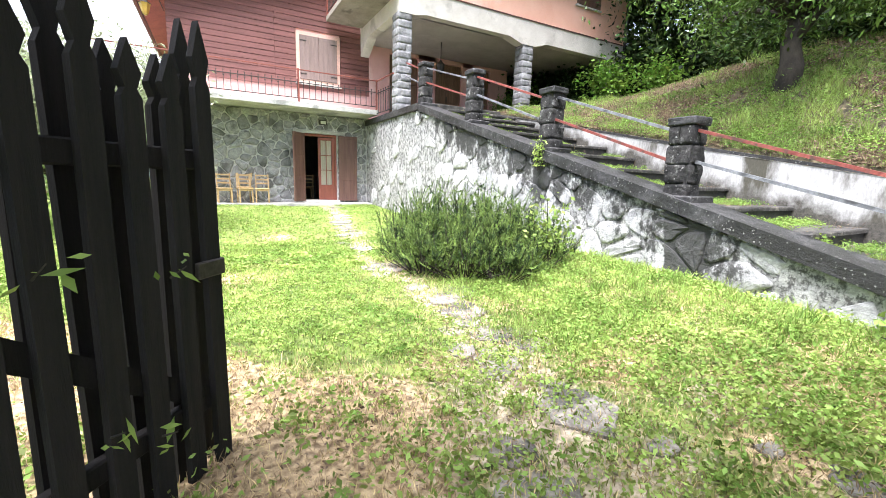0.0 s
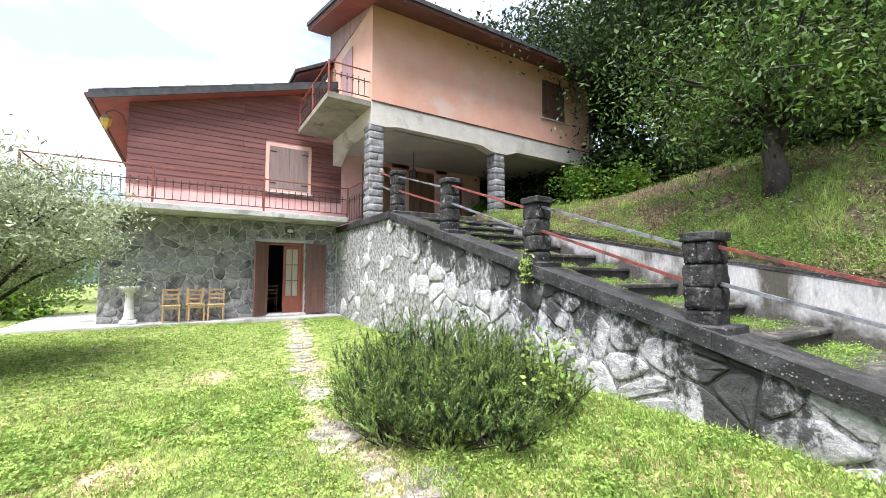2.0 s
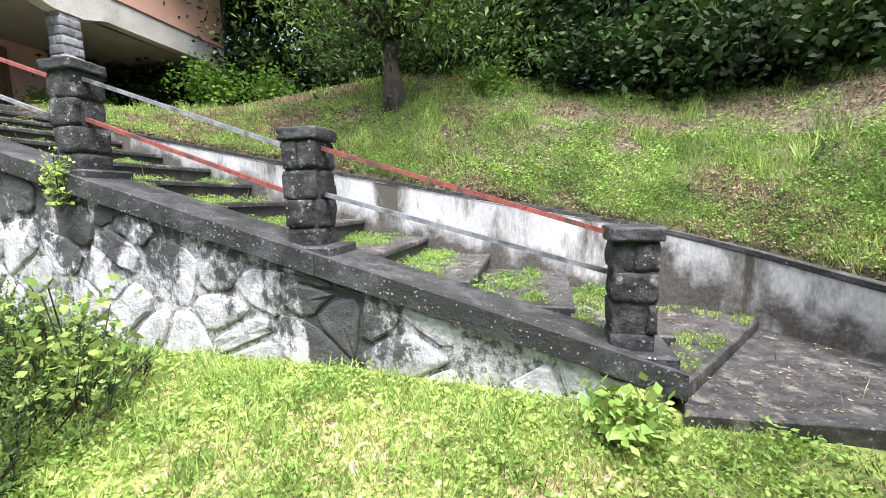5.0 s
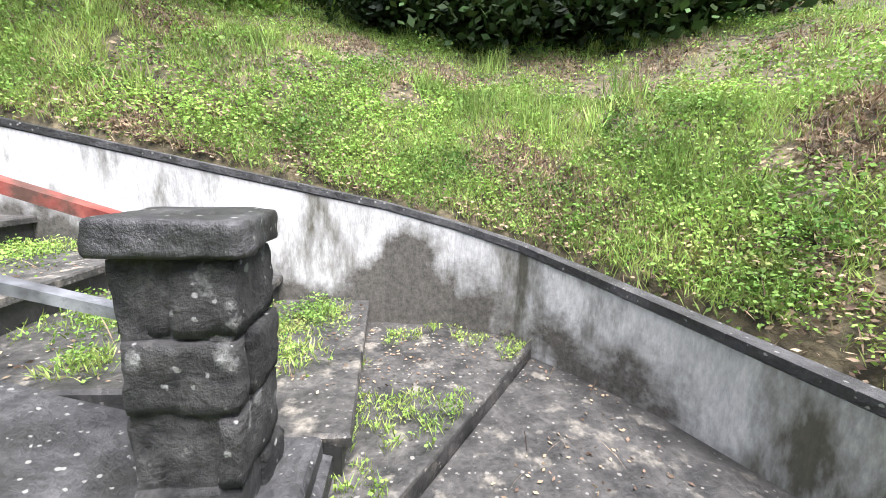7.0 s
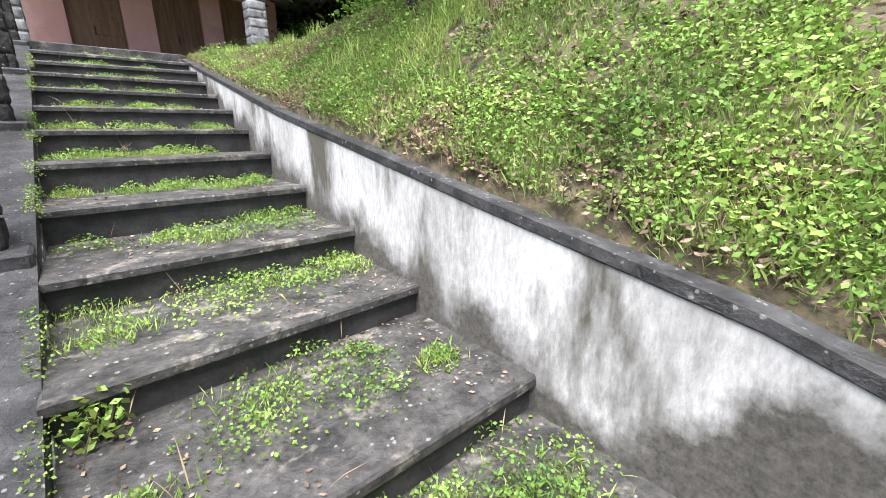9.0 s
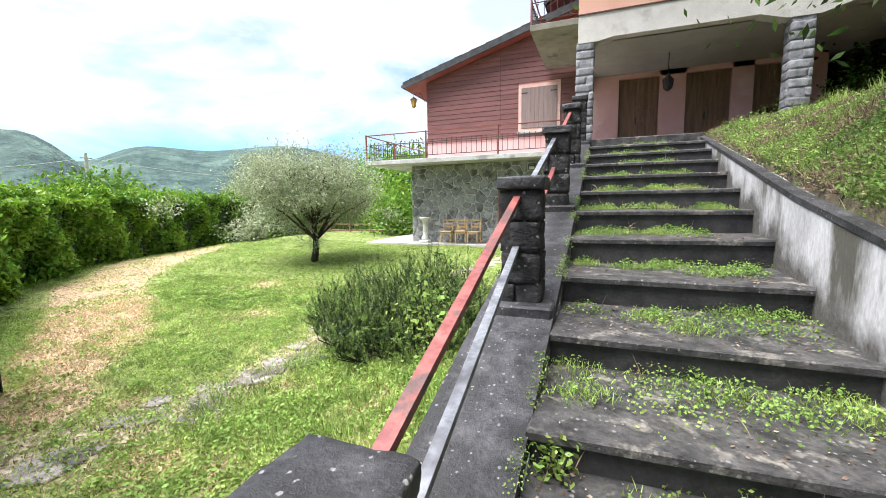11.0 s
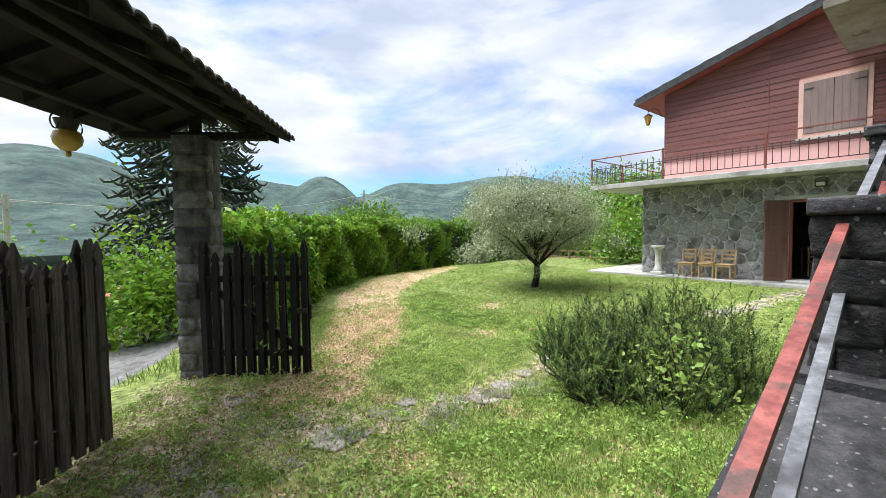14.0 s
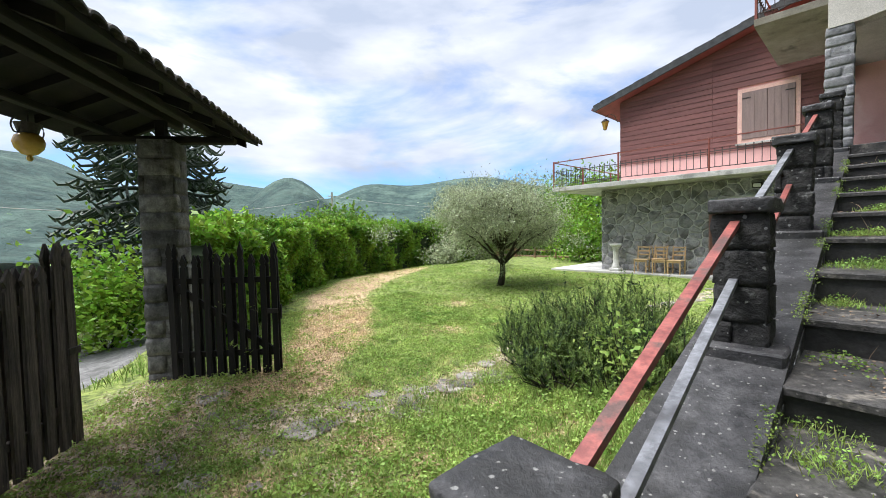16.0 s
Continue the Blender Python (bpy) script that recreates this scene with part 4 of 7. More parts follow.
def stone_pillar(x, y, z0, z1, half, cap_half, courses, material, name, label, group, turn=0.0, cap=True):
    ob = root(name, pose(x, y, z0, 0, 0, turn), label, "pillar", group)
    m = pose(x, y, 0, 0, 0, turn)
    capt = 0.085 if cap else 0.0
    zs = np.linspace(z0, z1 - capt, courses + 1)
    for i in range(courses):
        a, b = zs[i] + 0.004, zs[i + 1] - 0.004
        split = rp.uniform(-0.35, 0.35) * half * 2
        ax = i % 2
        for s0, s1 in ((-half, split - 0.003), (split + 0.003, half)) if rp.random() < 0.75 else ((-half, half),):
            j = [rp.uniform(-0.012, 0.012) for _ in range(4)]
            lo, hi = (s0, -half + j[0], a), (s1, half + j[1], b)
            if ax:
                lo, hi = (-half + j[0], s0, a), (half + j[1], s1, b)
            part("block", Shape().rough_block(lo, hi, m, 6 if cap else 4, 0.013 if cap else 0.010), material, ob, smooth=True)
    core = Shape().box((-half + 0.012, -half + 0.012, z0), (half - 0.012, half - 0.012, z1 - capt), 0, m)
    part("mortar_core", core, material, ob)
    if cap:
        part("cap", Shape().rough_block((-cap_half, -cap_half, z1 - capt), (cap_half, cap_half, z1), m, 8, 0.012), M_COPING, ob, "weathered flat cap stone", smooth=True)
    return ob


PILLARS = [(-0.03, 1.58), (2.14, 2.28), (4.24, 2.935), (6.41, 3.63), (8.57, 4.24)]
for k, (py, pz) in enumerate(PILLARS):
    base = rail_z(py - 0.2)
    pl = stone_pillar(4.645, py, base - 0.02, pz, 0.13, 0.155, 4, M_PILLAR, "stone_pillar", "squat pillar of blackened rough stone blocks with a cap", "pillars on the stair parapet")
    foot = Shape().box((4.645 - 0.20, py - 0.24, base - 0.12), (4.645 + 0.22, py + 0.20, base + 0.06), 0.015)
    part("plinth", foot, M_COPING, pl, "mossy level plinth")

# steel bars between the pillars
def bar(a, b, w, h, material, label):
    a, b = Vector(a), Vector(b)
    d = (b - a).normalized()
    s = Vector((1, 0, 0))
    n = s.cross(d).normalized()
    sh = Shape()
    for c in ((-w, -h), (w, -h), (w, h), (-w, h)):
        sh.v.append(tuple(a + s * c[0] / 2 + n * c[1] / 2))
    for c in ((-w, -h), (w, -h), (w, h), (-w, h)):
        sh.v.append(tuple(b + s * c[0] / 2 + n * c[1] / 2))
    sh.f = [(0, 1, 2, 3), (7, 6, 5, 4), (0, 4, 5, 1), (1, 5, 6, 2), (2, 6, 7, 3), (3, 7, 4, 0)]
    return tagged(new("rail_bar", sh.mesh("rail_bar", material)), label, "handrail", "bars of the stair railing")


ends = [(p[0], p[1]) for p in PILLARS] + [(9.78, 4.62)]
for k in range(5):
    (ya, za), (yb, zb) = ends[k], ends[k + 1]
    ya, yb = ya + 0.12, yb - 0.12
    up, lowm = (M_RODRED, M_RODGREY) if k % 2 == 0 else (M_RODGREY, M_RODRED)
    nm = {0: "peeling red painted", 1: "dull galvanised grey"}
    first = k == 0
    bar((4.68 if first else 4.62, ya, za - (0.05 if first else 0.13)), (4.625, yb, zb - 0.14), 0.045, 0.030, up, nm[0 if k % 2 == 0 else 1] + " flat steel bar joining two stone pillars")
    bar((4.71 if first else 4.64, ya, za - (0.30 if first else 0.46)), (4.62, yb, zb - 0.46), 0.042, 0.030, lowm, nm[1 if k % 2 == 0 else 0] + " flat steel bar, the lower one between pillars")

# retaining wall on the hill side
WP = [Vector((*p, 0)) for p in WALL_LINE[1:]]
WT = WALL_TOP[1:]
offs = []
for i, p in enumerate(WP):
    d = (WP[min(i + 1, len(WP) - 1)] - WP[max(i - 1, 0)]).normalized()
    offs.append(Vector((-d.y, d.x, 0)))


def wall_run(first, last, o0, o1, dz0, dz1):
    sh, vs, fs = Shape(), [], []
    for p, n_, z in list(zip(WP, offs, WT))[first:last + 1]:
        a, b = p + n_ * o0, p + n_ * o1
        zb_ = -0.1 if dz0 is None else z + dz0
        vs += [(a.x, a.y, zb_), (a.x, a.y, z + dz1), (b.x, b.y, z + dz1), (b.x, b.y, zb_)]
    k_ = last - first
    for i_ in range(k_):
        for k in range(4):
            fs.append((i_ * 4 + k, i_ * 4 + (k + 1) % 4, (i_ + 1) * 4 + (k + 1) % 4, (i_ + 1) * 4 + k))
    fs += [(3, 2, 1, 0), tuple(k_ * 4 + k for k in range(4))]
    return sh.add(vs, fs)


wall_hill = solid("wall_hill", wall_run(0, 3, 0.0, 0.20, None, -0.05), M_RENDERWALL, "low rendered retaining wall, white with black damp stains", "wall")
part("coping", wall_run(0, 3, -0.008, 0.09, -0.042, 0.0), M_COPING, wall_hill, "thin dark stone coping")
wall_bend = solid("wall_bend", wall_run(3, len(WP) - 1, 0.0, 0.20, None, -0.05), M_RENDERWALL, "curving mossy dark end of the retaining wall", "wall")
part("coping", wall_run(3, len(WP) - 1, -0.008, 0.09, -0.042, 0.0), M_COPING, wall_bend, "thin dark stone coping")

# ---- house: ground floor ----
FY = 12.32
hw = Shape()
for a, b in (((-1.06, FY + 0.04, 0.3), (2.50, FY + 0.4, 3.36)), ((3.50, FY + 0.04, 0.3), (4.50, FY + 0.4, 3.36)), ((2.50, FY + 0.04, 2.80), (3.50, FY + 0.4, 3.36)), ((2.50, FY + 0.04, 0.3), (3.50, FY + 0.4, 0.80)), ((-1.06, FY + 0.4, 0.3), (-0.7, 20, 3.36)), ((4.5, FY + 0.4, 0.3), (4.9, 20, 3.36)), ((-1.06, 20, 0.3), (4.9, 20.3, 3.36))):
    hw.box(a, b)
wall_house = solid("wall_house_lower", hw, M_HMORTAR, "grey rubble stone ground floor wall of the house", "wall")
dr = Shape()
dr.box((-0.69, FY + 0.41, 0.70), (4.49, 17, 0.80))
solid("floor_room", dr, M_DARKROOM, "dark tiled floor of the ground floor room", "floor")
dr = Shape().box((-0.69, 16.9, 0.8), (4.49, 17.0, 3.3))
dr.box((-0.69, FY + 0.41, 3.2), (4.49, 16.9, 3.3))
solid("wall_room", dr, M_DARKROOM, "dim plaster back wall and ceiling of the room", "wall")
strip = Shape().prism([(-2.6, 11.75), (4.44, 11.75), (4.44, 12.36), (-1.0, 12.36), (-1.0, 16), (-2.6, 16)], -0.2, 0.0, (0, 0, 0.765), (1, 0, 0), (0, 1, 0), (0, 0, 1), 0.015)
solid("pavement_house", strip, M_CONCRETE, "narrow concrete walk along the house wall", "pavement")
lint = Shape().box((2.22, FY - 0.02, 2.80), (3.68, FY + 0.3, 2.89), 0.01)
solid("trim_lintel", lint, M_CONCRETE, "pale concrete lintel over the garden door", "lintel")
sill = Shape().box((2.45, FY - 0.12, 0.768), (3.55, FY + 0.38, 0.825), 0.01)
solid("trim_threshold", sill, M_MARBLE, "white stone threshold of the garden door", "threshold")


def panel_leaf(w, h, material, rails=3, t=0.04, boards=False):
    """A framed leaf standing at x 0..w, z 0..h with sunk panels; parts as shapes."""
    out = []
    fr = 0.085
    for a, b in (((0, 0, 0), (fr, t, h)), ((w - fr, 0, 0), (w, t, h))):
        out.append(("stile", Shape().box(a, b, 0.005), material))
    zs = np.linspace(0, h - fr, rails + 1)
    for z in zs:
        out.append(("rail", Shape().box((fr, 0.002, z), (w - fr, t - 0.002, z + fr), 0.005), material))
    for za, zb in zip(zs, zs[1:]):
        out.append(("panel", Shape().box((fr - 0.005, 0.012, za + fr - 0.004), (w - fr + 0.005, t - 0.012, zb + 0.004), 0.008), material))
    return out


def leaf_thing(name, m, parts_, label, category, group=""):
    ob = root(name, m, label, category, group)
    for nm, sh, mt in parts_:
        sh.v = [tuple(m @ Vector(p)) for p in sh.v]
        part(nm, sh, mt, ob)
    return ob


leaf_thing("door_shutter", pose(3.53, FY - 0.06, 0.81, 0, 0, -3), panel_leaf(0.57, 1.97, M_SHUTTER), "brown panelled wooden shutter folded open on the wall", "shutter", "garden door shutters")
leaf_thing("door_shutter", pose(2.50, FY - 0.06, 0.81, 0, 0, 228), panel_leaf(0.57, 1.97, M_SHUTTER), "brown panelled wooden shutter standing ajar by the door", "shutter", "garden door shutters")
fr = Shape()
for a, b in (((2.50, FY + 0.10, 0.82), (2.56, FY + 0.18, 2.80)), ((3.44, FY + 0.10, 0.82), (3.50, FY + 0.18, 2.80)), ((2.56, FY + 0.10, 2.73), (3.44, FY + 0.18, 2.80))):
    fr.box(a, b, 0.004)
door_frame = solid("door_frame_garden", fr, M_WOODFRAME, "red-brown wooden frame of the garden door", "door frame")
gd = root("glazed_door", pose(3.44, FY + 0.15, 0.83, 0, 0, 172), "red-brown glazed door leaf with cream curtain, standing closed", "door")
gm_ = placed(gd)
gparts = [("stile", (0, 0, 0), (0.08, 0.045, 1.88)), ("stile", (0.40, 0, 0), (0.48, 0.045, 1.88)), ("rail", (0.08, 0, 1.80), (0.40, 0.045, 1.88)), ("rail", (0.08, 0, 0.36), (0.40, 0.045, 0.46)), ("bottom_panel", (0.08, 0.01, 0), (0.40, 0.035, 0.36)), ("glazing_bar", (0.23, 0.005, 0.46), (0.25, 0.04, 1.80)), ("glazing_bar", (0.08, 0.005, 0.90), (0.23, 0.04, 0.92)), ("glazing_bar", (0.25, 0.005, 0.90), (0.40, 0.04, 0.92)), ("glazing_bar", (0.08, 0.005, 1.34), (0.23, 0.04, 1.36)), ("glazing_bar", (0.25, 0.005, 1.34), (0.40, 0.04, 1.36))]
for nm, a, b in gparts:
    part(nm, Shape().box(a, b, 0.004, gm_), M_WOODFRAME, gd)
cu = Shape()
for i in range(11):
    x = 0.085 + i * 0.0285
    cu.box((x, -0.035 - 0.012 * (i % 2), 0.42), (x + 0.0285, -0.025 - 0.012 * (i % 2), 1.82), 0, gm_)
part("curtain", cu, M_CURTAIN, gd, "cream gathered curtain behind the panes")
lamp = root("wall_lamp", (3.07, FY, 3.12), "oval black bulkhead wall lamp with frosted glass", "lamp")
part("housing", Shape().box((2.97, FY - 0.07, 3.06), (3.19, FY + 0.01, 3.20), 0.03), M_IRON, lamp)
part("lens", Shape().box((3.0, FY - 0.10, 3.085), (3.16, FY - 0.065, 3.175), 0.03), M_WHITELAMP, lamp)

# ---- balcony along the upper floor ----
sl = Shape()
sl.prism([(-2.25, 11.30), (4.46, 11.30), (4.46, 13.08), (-0.76, 13.08), (-0.76, 20), (-2.25, 20)], -0.13, 0.0, (0, 0, 3.50), (1, 0, 0), (0, 1, 0), (0, 0, 1), 0.01)
solid("floor_balcony", sl, M_CONCRETE, "concrete balcony slab round the upper floor", "balcony")
rail = root("balcony_railing", (-2.25, 11.34, 3.5), "rust-red wrought iron balcony railing with short balusters", "railing")


def railing(ob, a, b, z, posts, mat_post, top=0.82, low=0.10, mid=0.50, gap=0.155):
    a, b = Vector(a), Vector(b)
    d = b - a
    L = d.length
    d.normalize()
    m = Matrix.Translation(a) @ Matrix.Rotation(math.atan2(d.y, d.x), 4, "Z")
    for zz, rr in ((low, 0.010), (mid, 0.010), (top, 0.014)):
        part("handrail" if zz == top else "rail", Shape().box((0, -rr, z + zz - rr), (L, rr, z + zz + rr), 0.003, m), mat_post if zz == top else M_IRON, ob)
    for s in posts:
        part("post", Shape().box((s - 0.022, -0.022, z), (s + 0.022, 0.022, z + top + 0.03), 0.005, m), mat_post, ob)
    k = int(L / gap)
    bal = Shape().box((-0.007, -0.007, low), (0.007, 0.007, mid + 0.05), 0.002)
    bal.box((-0.022, -0.012, mid - 0.06), (0.022, 0.012, mid - 0.04), 0.004)
    bal.box((-0.013, -0.013, mid + 0.05), (0.013, 0.013, mid + 0.075), 0.004)
    me = bal.mesh("baluster", M_IRON)
    for i in range(1, k):
        o = hang(new("baluster", me), ob)
        o.matrix_basis = m @ Matrix.Translation((i * L / k, 0, z))


railing(rail, (-2.21, 11.34, 0), (4.42, 11.34, 0), 3.5, [0.0, 2.15, 4.45, 6.63], M_RAILRED)
railing(rail, (-2.21, 19.9, 0), (-2.21, 11.36, 0), 3.5, [2.0, 4.3, 6.6], M_RAILRED)
rail2 = root("terrace_railing", (4.42, 11.36, 3.31), "iron railing along the terrace edge", "railing")
railing(rail2, (4.42, 11.36, 0), (4.46, 10.14, 0), 3.31, [], M_RAILRED, top=1.0, mid=0.66)

# ---- upper floor with boarded wall ----
UY = 13.08
def verge(x):
    return 6.28 + (x + 0.74) * 0.29


uw = Shape().prism([(-0.74, 3.5), (4.78, 3.5), (4.78, verge(4.78)), (-0.74, verge(-0.74))], 0.03, 0.3, (0, UY, 0), (1, 0, 0), (0, 0, 1), (0, 1, 0))
uw.box((-0.74, UY + 0.3, 3.5), (-0.45, 20, 6.1))
uw.box((-0.74, 19.7, 3.5), (4.78, 20, 7.0))
wall_upper = solid("wall_house_upper", uw, M_PINK, "pink rendered upper wall with red-brown boards above", "wall")
WINX0, WINX1, WINZ0, WINZ1 = 2.50, 3.82, 4.36, 5.83
zb = 4.20
bi = 0
while zb < 7.9:
    zt = zb + 0.155
    for xa, xb in ((-0.745, 1.9), (1.9, 4.78)):
        spans = ((xa, min(xb, WINX0)), (max(xa, WINX1), xb)) if zt > WINZ0 and zb < WINZ1 else ((xa, xb),)
        for sa, sb in spans:
            if sb - sa < 0.06:
                continue
            poly = cut([(sa, zb), (sb - 0.003, zb), (sb - 0.003, zt - 0.006), (sa, zt - 0.006)], (-0.74, 6.27), (-0.29, 1.0))
            if len(poly) > 2 and area(poly) > 0.002:
                bd = Shape()
                k_ = len(poly)
                bd.add([(x, UY + 0.03, z) for x, z in poly] + [(x, UY - 0.004 + 0.011 * (z - zb) / 0.155, z) for x, z in poly], [tuple(range(k_, 2 * k_))] + [(q, (q + 1) % k_, k_ + (q + 1) % k_, k_ + q) for q in range(k_)])
                part("board", bd, M_SIDING, wall_upper)
    zb = zt
    bi += 1


def shuttered_window(name, x0, x1, z0, z1, y, surround, label):
    w = tagged(root(name, ((x0 + x1) / 2, y, z0), label, "window", kind="structure"))
    s = 0.10 if surround else 0.0
    if surround:
        for a, b in (((x0, y - 0.025, z0), (x0 + s, y + 0.05, z1)), ((x1 - s, y - 0.025, z0), (x1, y + 0.05, z1)), ((x0 + s, y - 0.025, z1 - s), (x1 - s, y + 0.05, z1)), ((x0 + s, y - 0.025, z0), (x1 - s, y + 0.05, z0 + s))):
            part("surround", Shape().box(a, b, 0.004), M_SURROUND, w)
    part("window_sill", Shape().box((x0 - 0.04, y - 0.07, z0 - 0.05), (x1 + 0.04, y + 0.02, z0 + 0.002), 0.006), M_CONCRETE, w)
    xm = (x0 + x1) / 2
    for xa, xb in ((x0 + s, xm - 0.002), (xm + 0.002, x1 - s)):
        sh = part("shutter", Shape().box((xa + 0.004, y - 0.045, z0 + s + 0.005), (xb, y - 0.01, z1 - s - 0.005), 0.005), M_SHUTTER_GREY if surround else M_SHUTTER, w, "closed brown board shutter")
        n = 4
        for i in range(1, n):
            gxx = xa + (xb - xa) * i / n
            part("seam", Shape().box((gxx - 0.004, y - 0.050, z0 + s + 0.02), (gxx + 0.004, y - 0.043, z1 - s - 0.02), 0.002), M_SHUTTER_GREY if surround else M_SHUTTER, sh)
        hx = xa if xa < xm - 0.1 else xb
        sgn = 1 if xa < xm - 0.1 else -1
        for hz in (z0 + s + 0.16, z1 - s - 0.16):
            part("hinge", Shape().box((min(hx, hx + sgn * 0.20), y - 0.056, hz - 0.014), (max(hx, hx + sgn * 0.20), y - 0.046, hz + 0.014), 0.003), M_IRON, sh, "black strap hinge")
    return w


shuttered_window("window_1", WINX0, WINX1, WINZ0, WINZ1, UY, True, "window in a salmon surround with closed faded shutters")
# roof over the boarded wing: a slope rising to the right, with a wide verge
rf = Shape()
X0, X1, Y0, Y1 = -1.42, 5.2, 12.72, 20.6


def roof_slab(sh, x0, x1, y0, y1, z0, slope, t):
    za, zb_ = z0, z0 + (x1 - x0) * slope
    v = [(x0, y0, za), (x1, y0, zb_), (x1, y1, zb_), (x0, y1, za), (x0, y0, za + t), (x1, y0, zb_ + t), (x1, y1, zb_ + t), (x0, y1, za + t)]
    return sh.add(v, [(3, 2, 1, 0), (4, 5, 6, 7), (0, 1, 5, 4), (1, 2, 6, 5), (2, 3, 7, 6), (3, 0, 4, 7)])


roof_house = root("roof_wing", (-1.42, 12.72, 6.2), "low pitched wing roof with red boarded soffit and grey tile edge", "roof", kind="structure")
part("soffit", roof_slab(Shape(), X0, X1, Y0, Y1, 6.09, 0.29, 0.08), M_REDSOFFIT, roof_house, "red painted boarded soffit")
part("roof_covering", roof_slab(Shape(), X0 - 0.06, X1, Y0 - 0.05, Y1, 6.175, 0.29, 0.09), M_ROOF, roof_house, "grey weathered roof covering")
part("gutter", Shape().tube([(X0 - 0.09, 12.7, 6.16), (X0 - 0.09, 20.6, 6.14)], 0.055, 8), M_DARKSOFFIT, roof_house)
fa = Shape().prism([(X0 - 0.06, 6.07), (X1, 6.07 + (X1 - X0 + 0.06) * 0.29), (X1, 6.28 + (X1 - X0 + 0.06) * 0.29), (X0 - 0.06, 6.28)], -0.055, 0.0, (0, Y0 - 0.002, 0), (1, 0, 0), (0, 0, 1), (0, 1, 0))
part("verge_board", fa, M_ROOF, roof_house, "dark grey verge board")
rt = Shape()
for i in range(10):
    xx = X0 + 0.2 + i * 0.55
    z = 6.265 + (xx - X0 + 0.06) * 0.29
    rt.add([(xx, 12.66, z - 0.01), (xx + 0.5, 12.66, z + 0.145 - 0.01), (xx + 0.5, 13.3, z + 0.145), (xx, 13.3, z), (xx, 12.66, z + 0.03), (xx + 0.5, 12.66, z + 0.155), (xx + 0.5, 13.3, z + 0.165), (xx, 13.3, z + 0.04)], [(4, 5, 6, 7), (0, 1, 5, 4), (1, 2, 6, 5), (3, 0, 4, 7)])
part("verge_tile", rt, M_ROOF, roof_house)

# ---- portico and orange upper block ----
OY = 9.85
pf = Shape().prism([(4.86, 8.6), (6.88, 8.6), (6.95, 9.6), (10.6, 9.9), (10.6, UY), (4.86, UY)], -0.5, 0.0, (0, 0, 3.37), (1, 0, 0), (0, 1, 0), (0, 0, 1), 0.01)
solid("floor_terrace", pf, M_STEP, "stone terrace floor under the portico", "floor")
pwall = Shape()
for a, b in (((4.78, UY, 3.37), (5.50, UY + 0.25, 5.80)), ((6.58, UY, 3.37), (7.25, UY + 0.25, 5.80)), ((8.35, UY, 3.37), (8.85, UY + 0.25, 5.80)), ((9.6, UY, 3.37), (10.4, UY + 0.25, 5.80)), ((5.50, UY, 5.66), (9.6, UY + 0.25, 5.80)), ((10.15, UY + 0.25, 3.37), (10.4, 19, 5.8)), ((5.0, UY + 0.5, 3.3), (10.1, UY + 0.6, 5.8))):
    pwall.box(a, b)
solid("wall_portico", pwall, M_PINK, "pink rendered house wall under the portico", "wall")
for k, (xa, xb) in enumerate(((5.50, 6.58), (7.25, 8.35), (8.85, 9.6))):
    dd = root("house_door", (xa, UY + 0.12, 3.38), "brown weathered wooden door with square raised panels", "door", "doors under the portico")
    xm = xa + (xb - xa) * 0.42
    part("plank_side", Shape().box((xa + 0.01, UY + 0.10, 3.38), (xm - 0.004, UY + 0.15, 5.655), 0.006), M_DOOR, dd)
    leaf_ = part("leaf", Shape().box((xm, UY + 0.10, 3.38), (xb - 0.01, UY + 0.15, 5.655), 0.006), M_DOOR, dd)
    for i in range(2):
        for j in range(5):
            w = (xb - xm - 0.12) / 2
            px_, pz_ = xm + 0.05 + i * (w + 0.03), 3.52 + j * 0.42
            part("raised_panel", Shape().box((px_, UY + 0.075, pz_), (px_ + w - 0.02, UY + 0.102, pz_ + 0.36), 0.02), M_DOOR, leaf_)
    part("door_handle", Shape().box((xm + 0.02, UY + 0.05, 4.35), (xm + 0.05, UY + 0.10, 4.55), 0.008), M_IRON, leaf_, "black iron handle plate")
cl = Shape().box((4.75, OY + 0.25, 5.80), (12.75, 19, 5.95))
solid("ceiling_portico", cl, M_CEIL, "plain grey plaster ceiling of the portico", "ceiling")
bm_ = Shape()
h = [(4.50, 6.36), (4.50, 5.74), (4.94, 5.74), (5.25, 5.80), (8.0, 5.80), (8.45, 5.66), (9.0, 5.66), (9.45, 5.80), (12.1, 5.80), (12.5, 5.72), (12.95, 5.72), (12.95, 6.36)]
bm_.prism(h[::-1], 0.0, 0.32, (0, OY, 0), (1, 0, 0), (0, 0, 1), (0, 1, 0))
bm_.prism([(OY + 0.32, 6.36), (OY + 0.32, 5.74), (OY + 0.7, 5.80), (UY - 0.7, 5.80), (UY, 5.40), (UY, 6.36)], 0.0, 0.28, (4.50, 0, 0), (0, 1, 0), (0, 0, 1), (1, 0, 0))
bm_.box((12.65, OY + 0.32, 5.80), (12.95, 19, 6.36))
solid("trim_portico_beam", bm_, M_BEAM, "cream painted concrete beam with haunches over the portico", "beam")
ow = Shape()
ow.box((4.50, OY - 0.005, 6.365), (12.95, OY + 0.3, 9.0))
ow.box((12.65, OY + 0.3, 6.365), (12.95, 13.6, 9.0))
ow.box((4.50, OY + 0.3, 6.365), (4.8, 13.6, 8.9))
ow.box((4.8, 13.4, 6.365), (12.65, 13.6, 10.0))
wall_orange = solid("wall_block", ow, M_ORANGE, "salmon-orange rendered wall of the upper block", "wall")
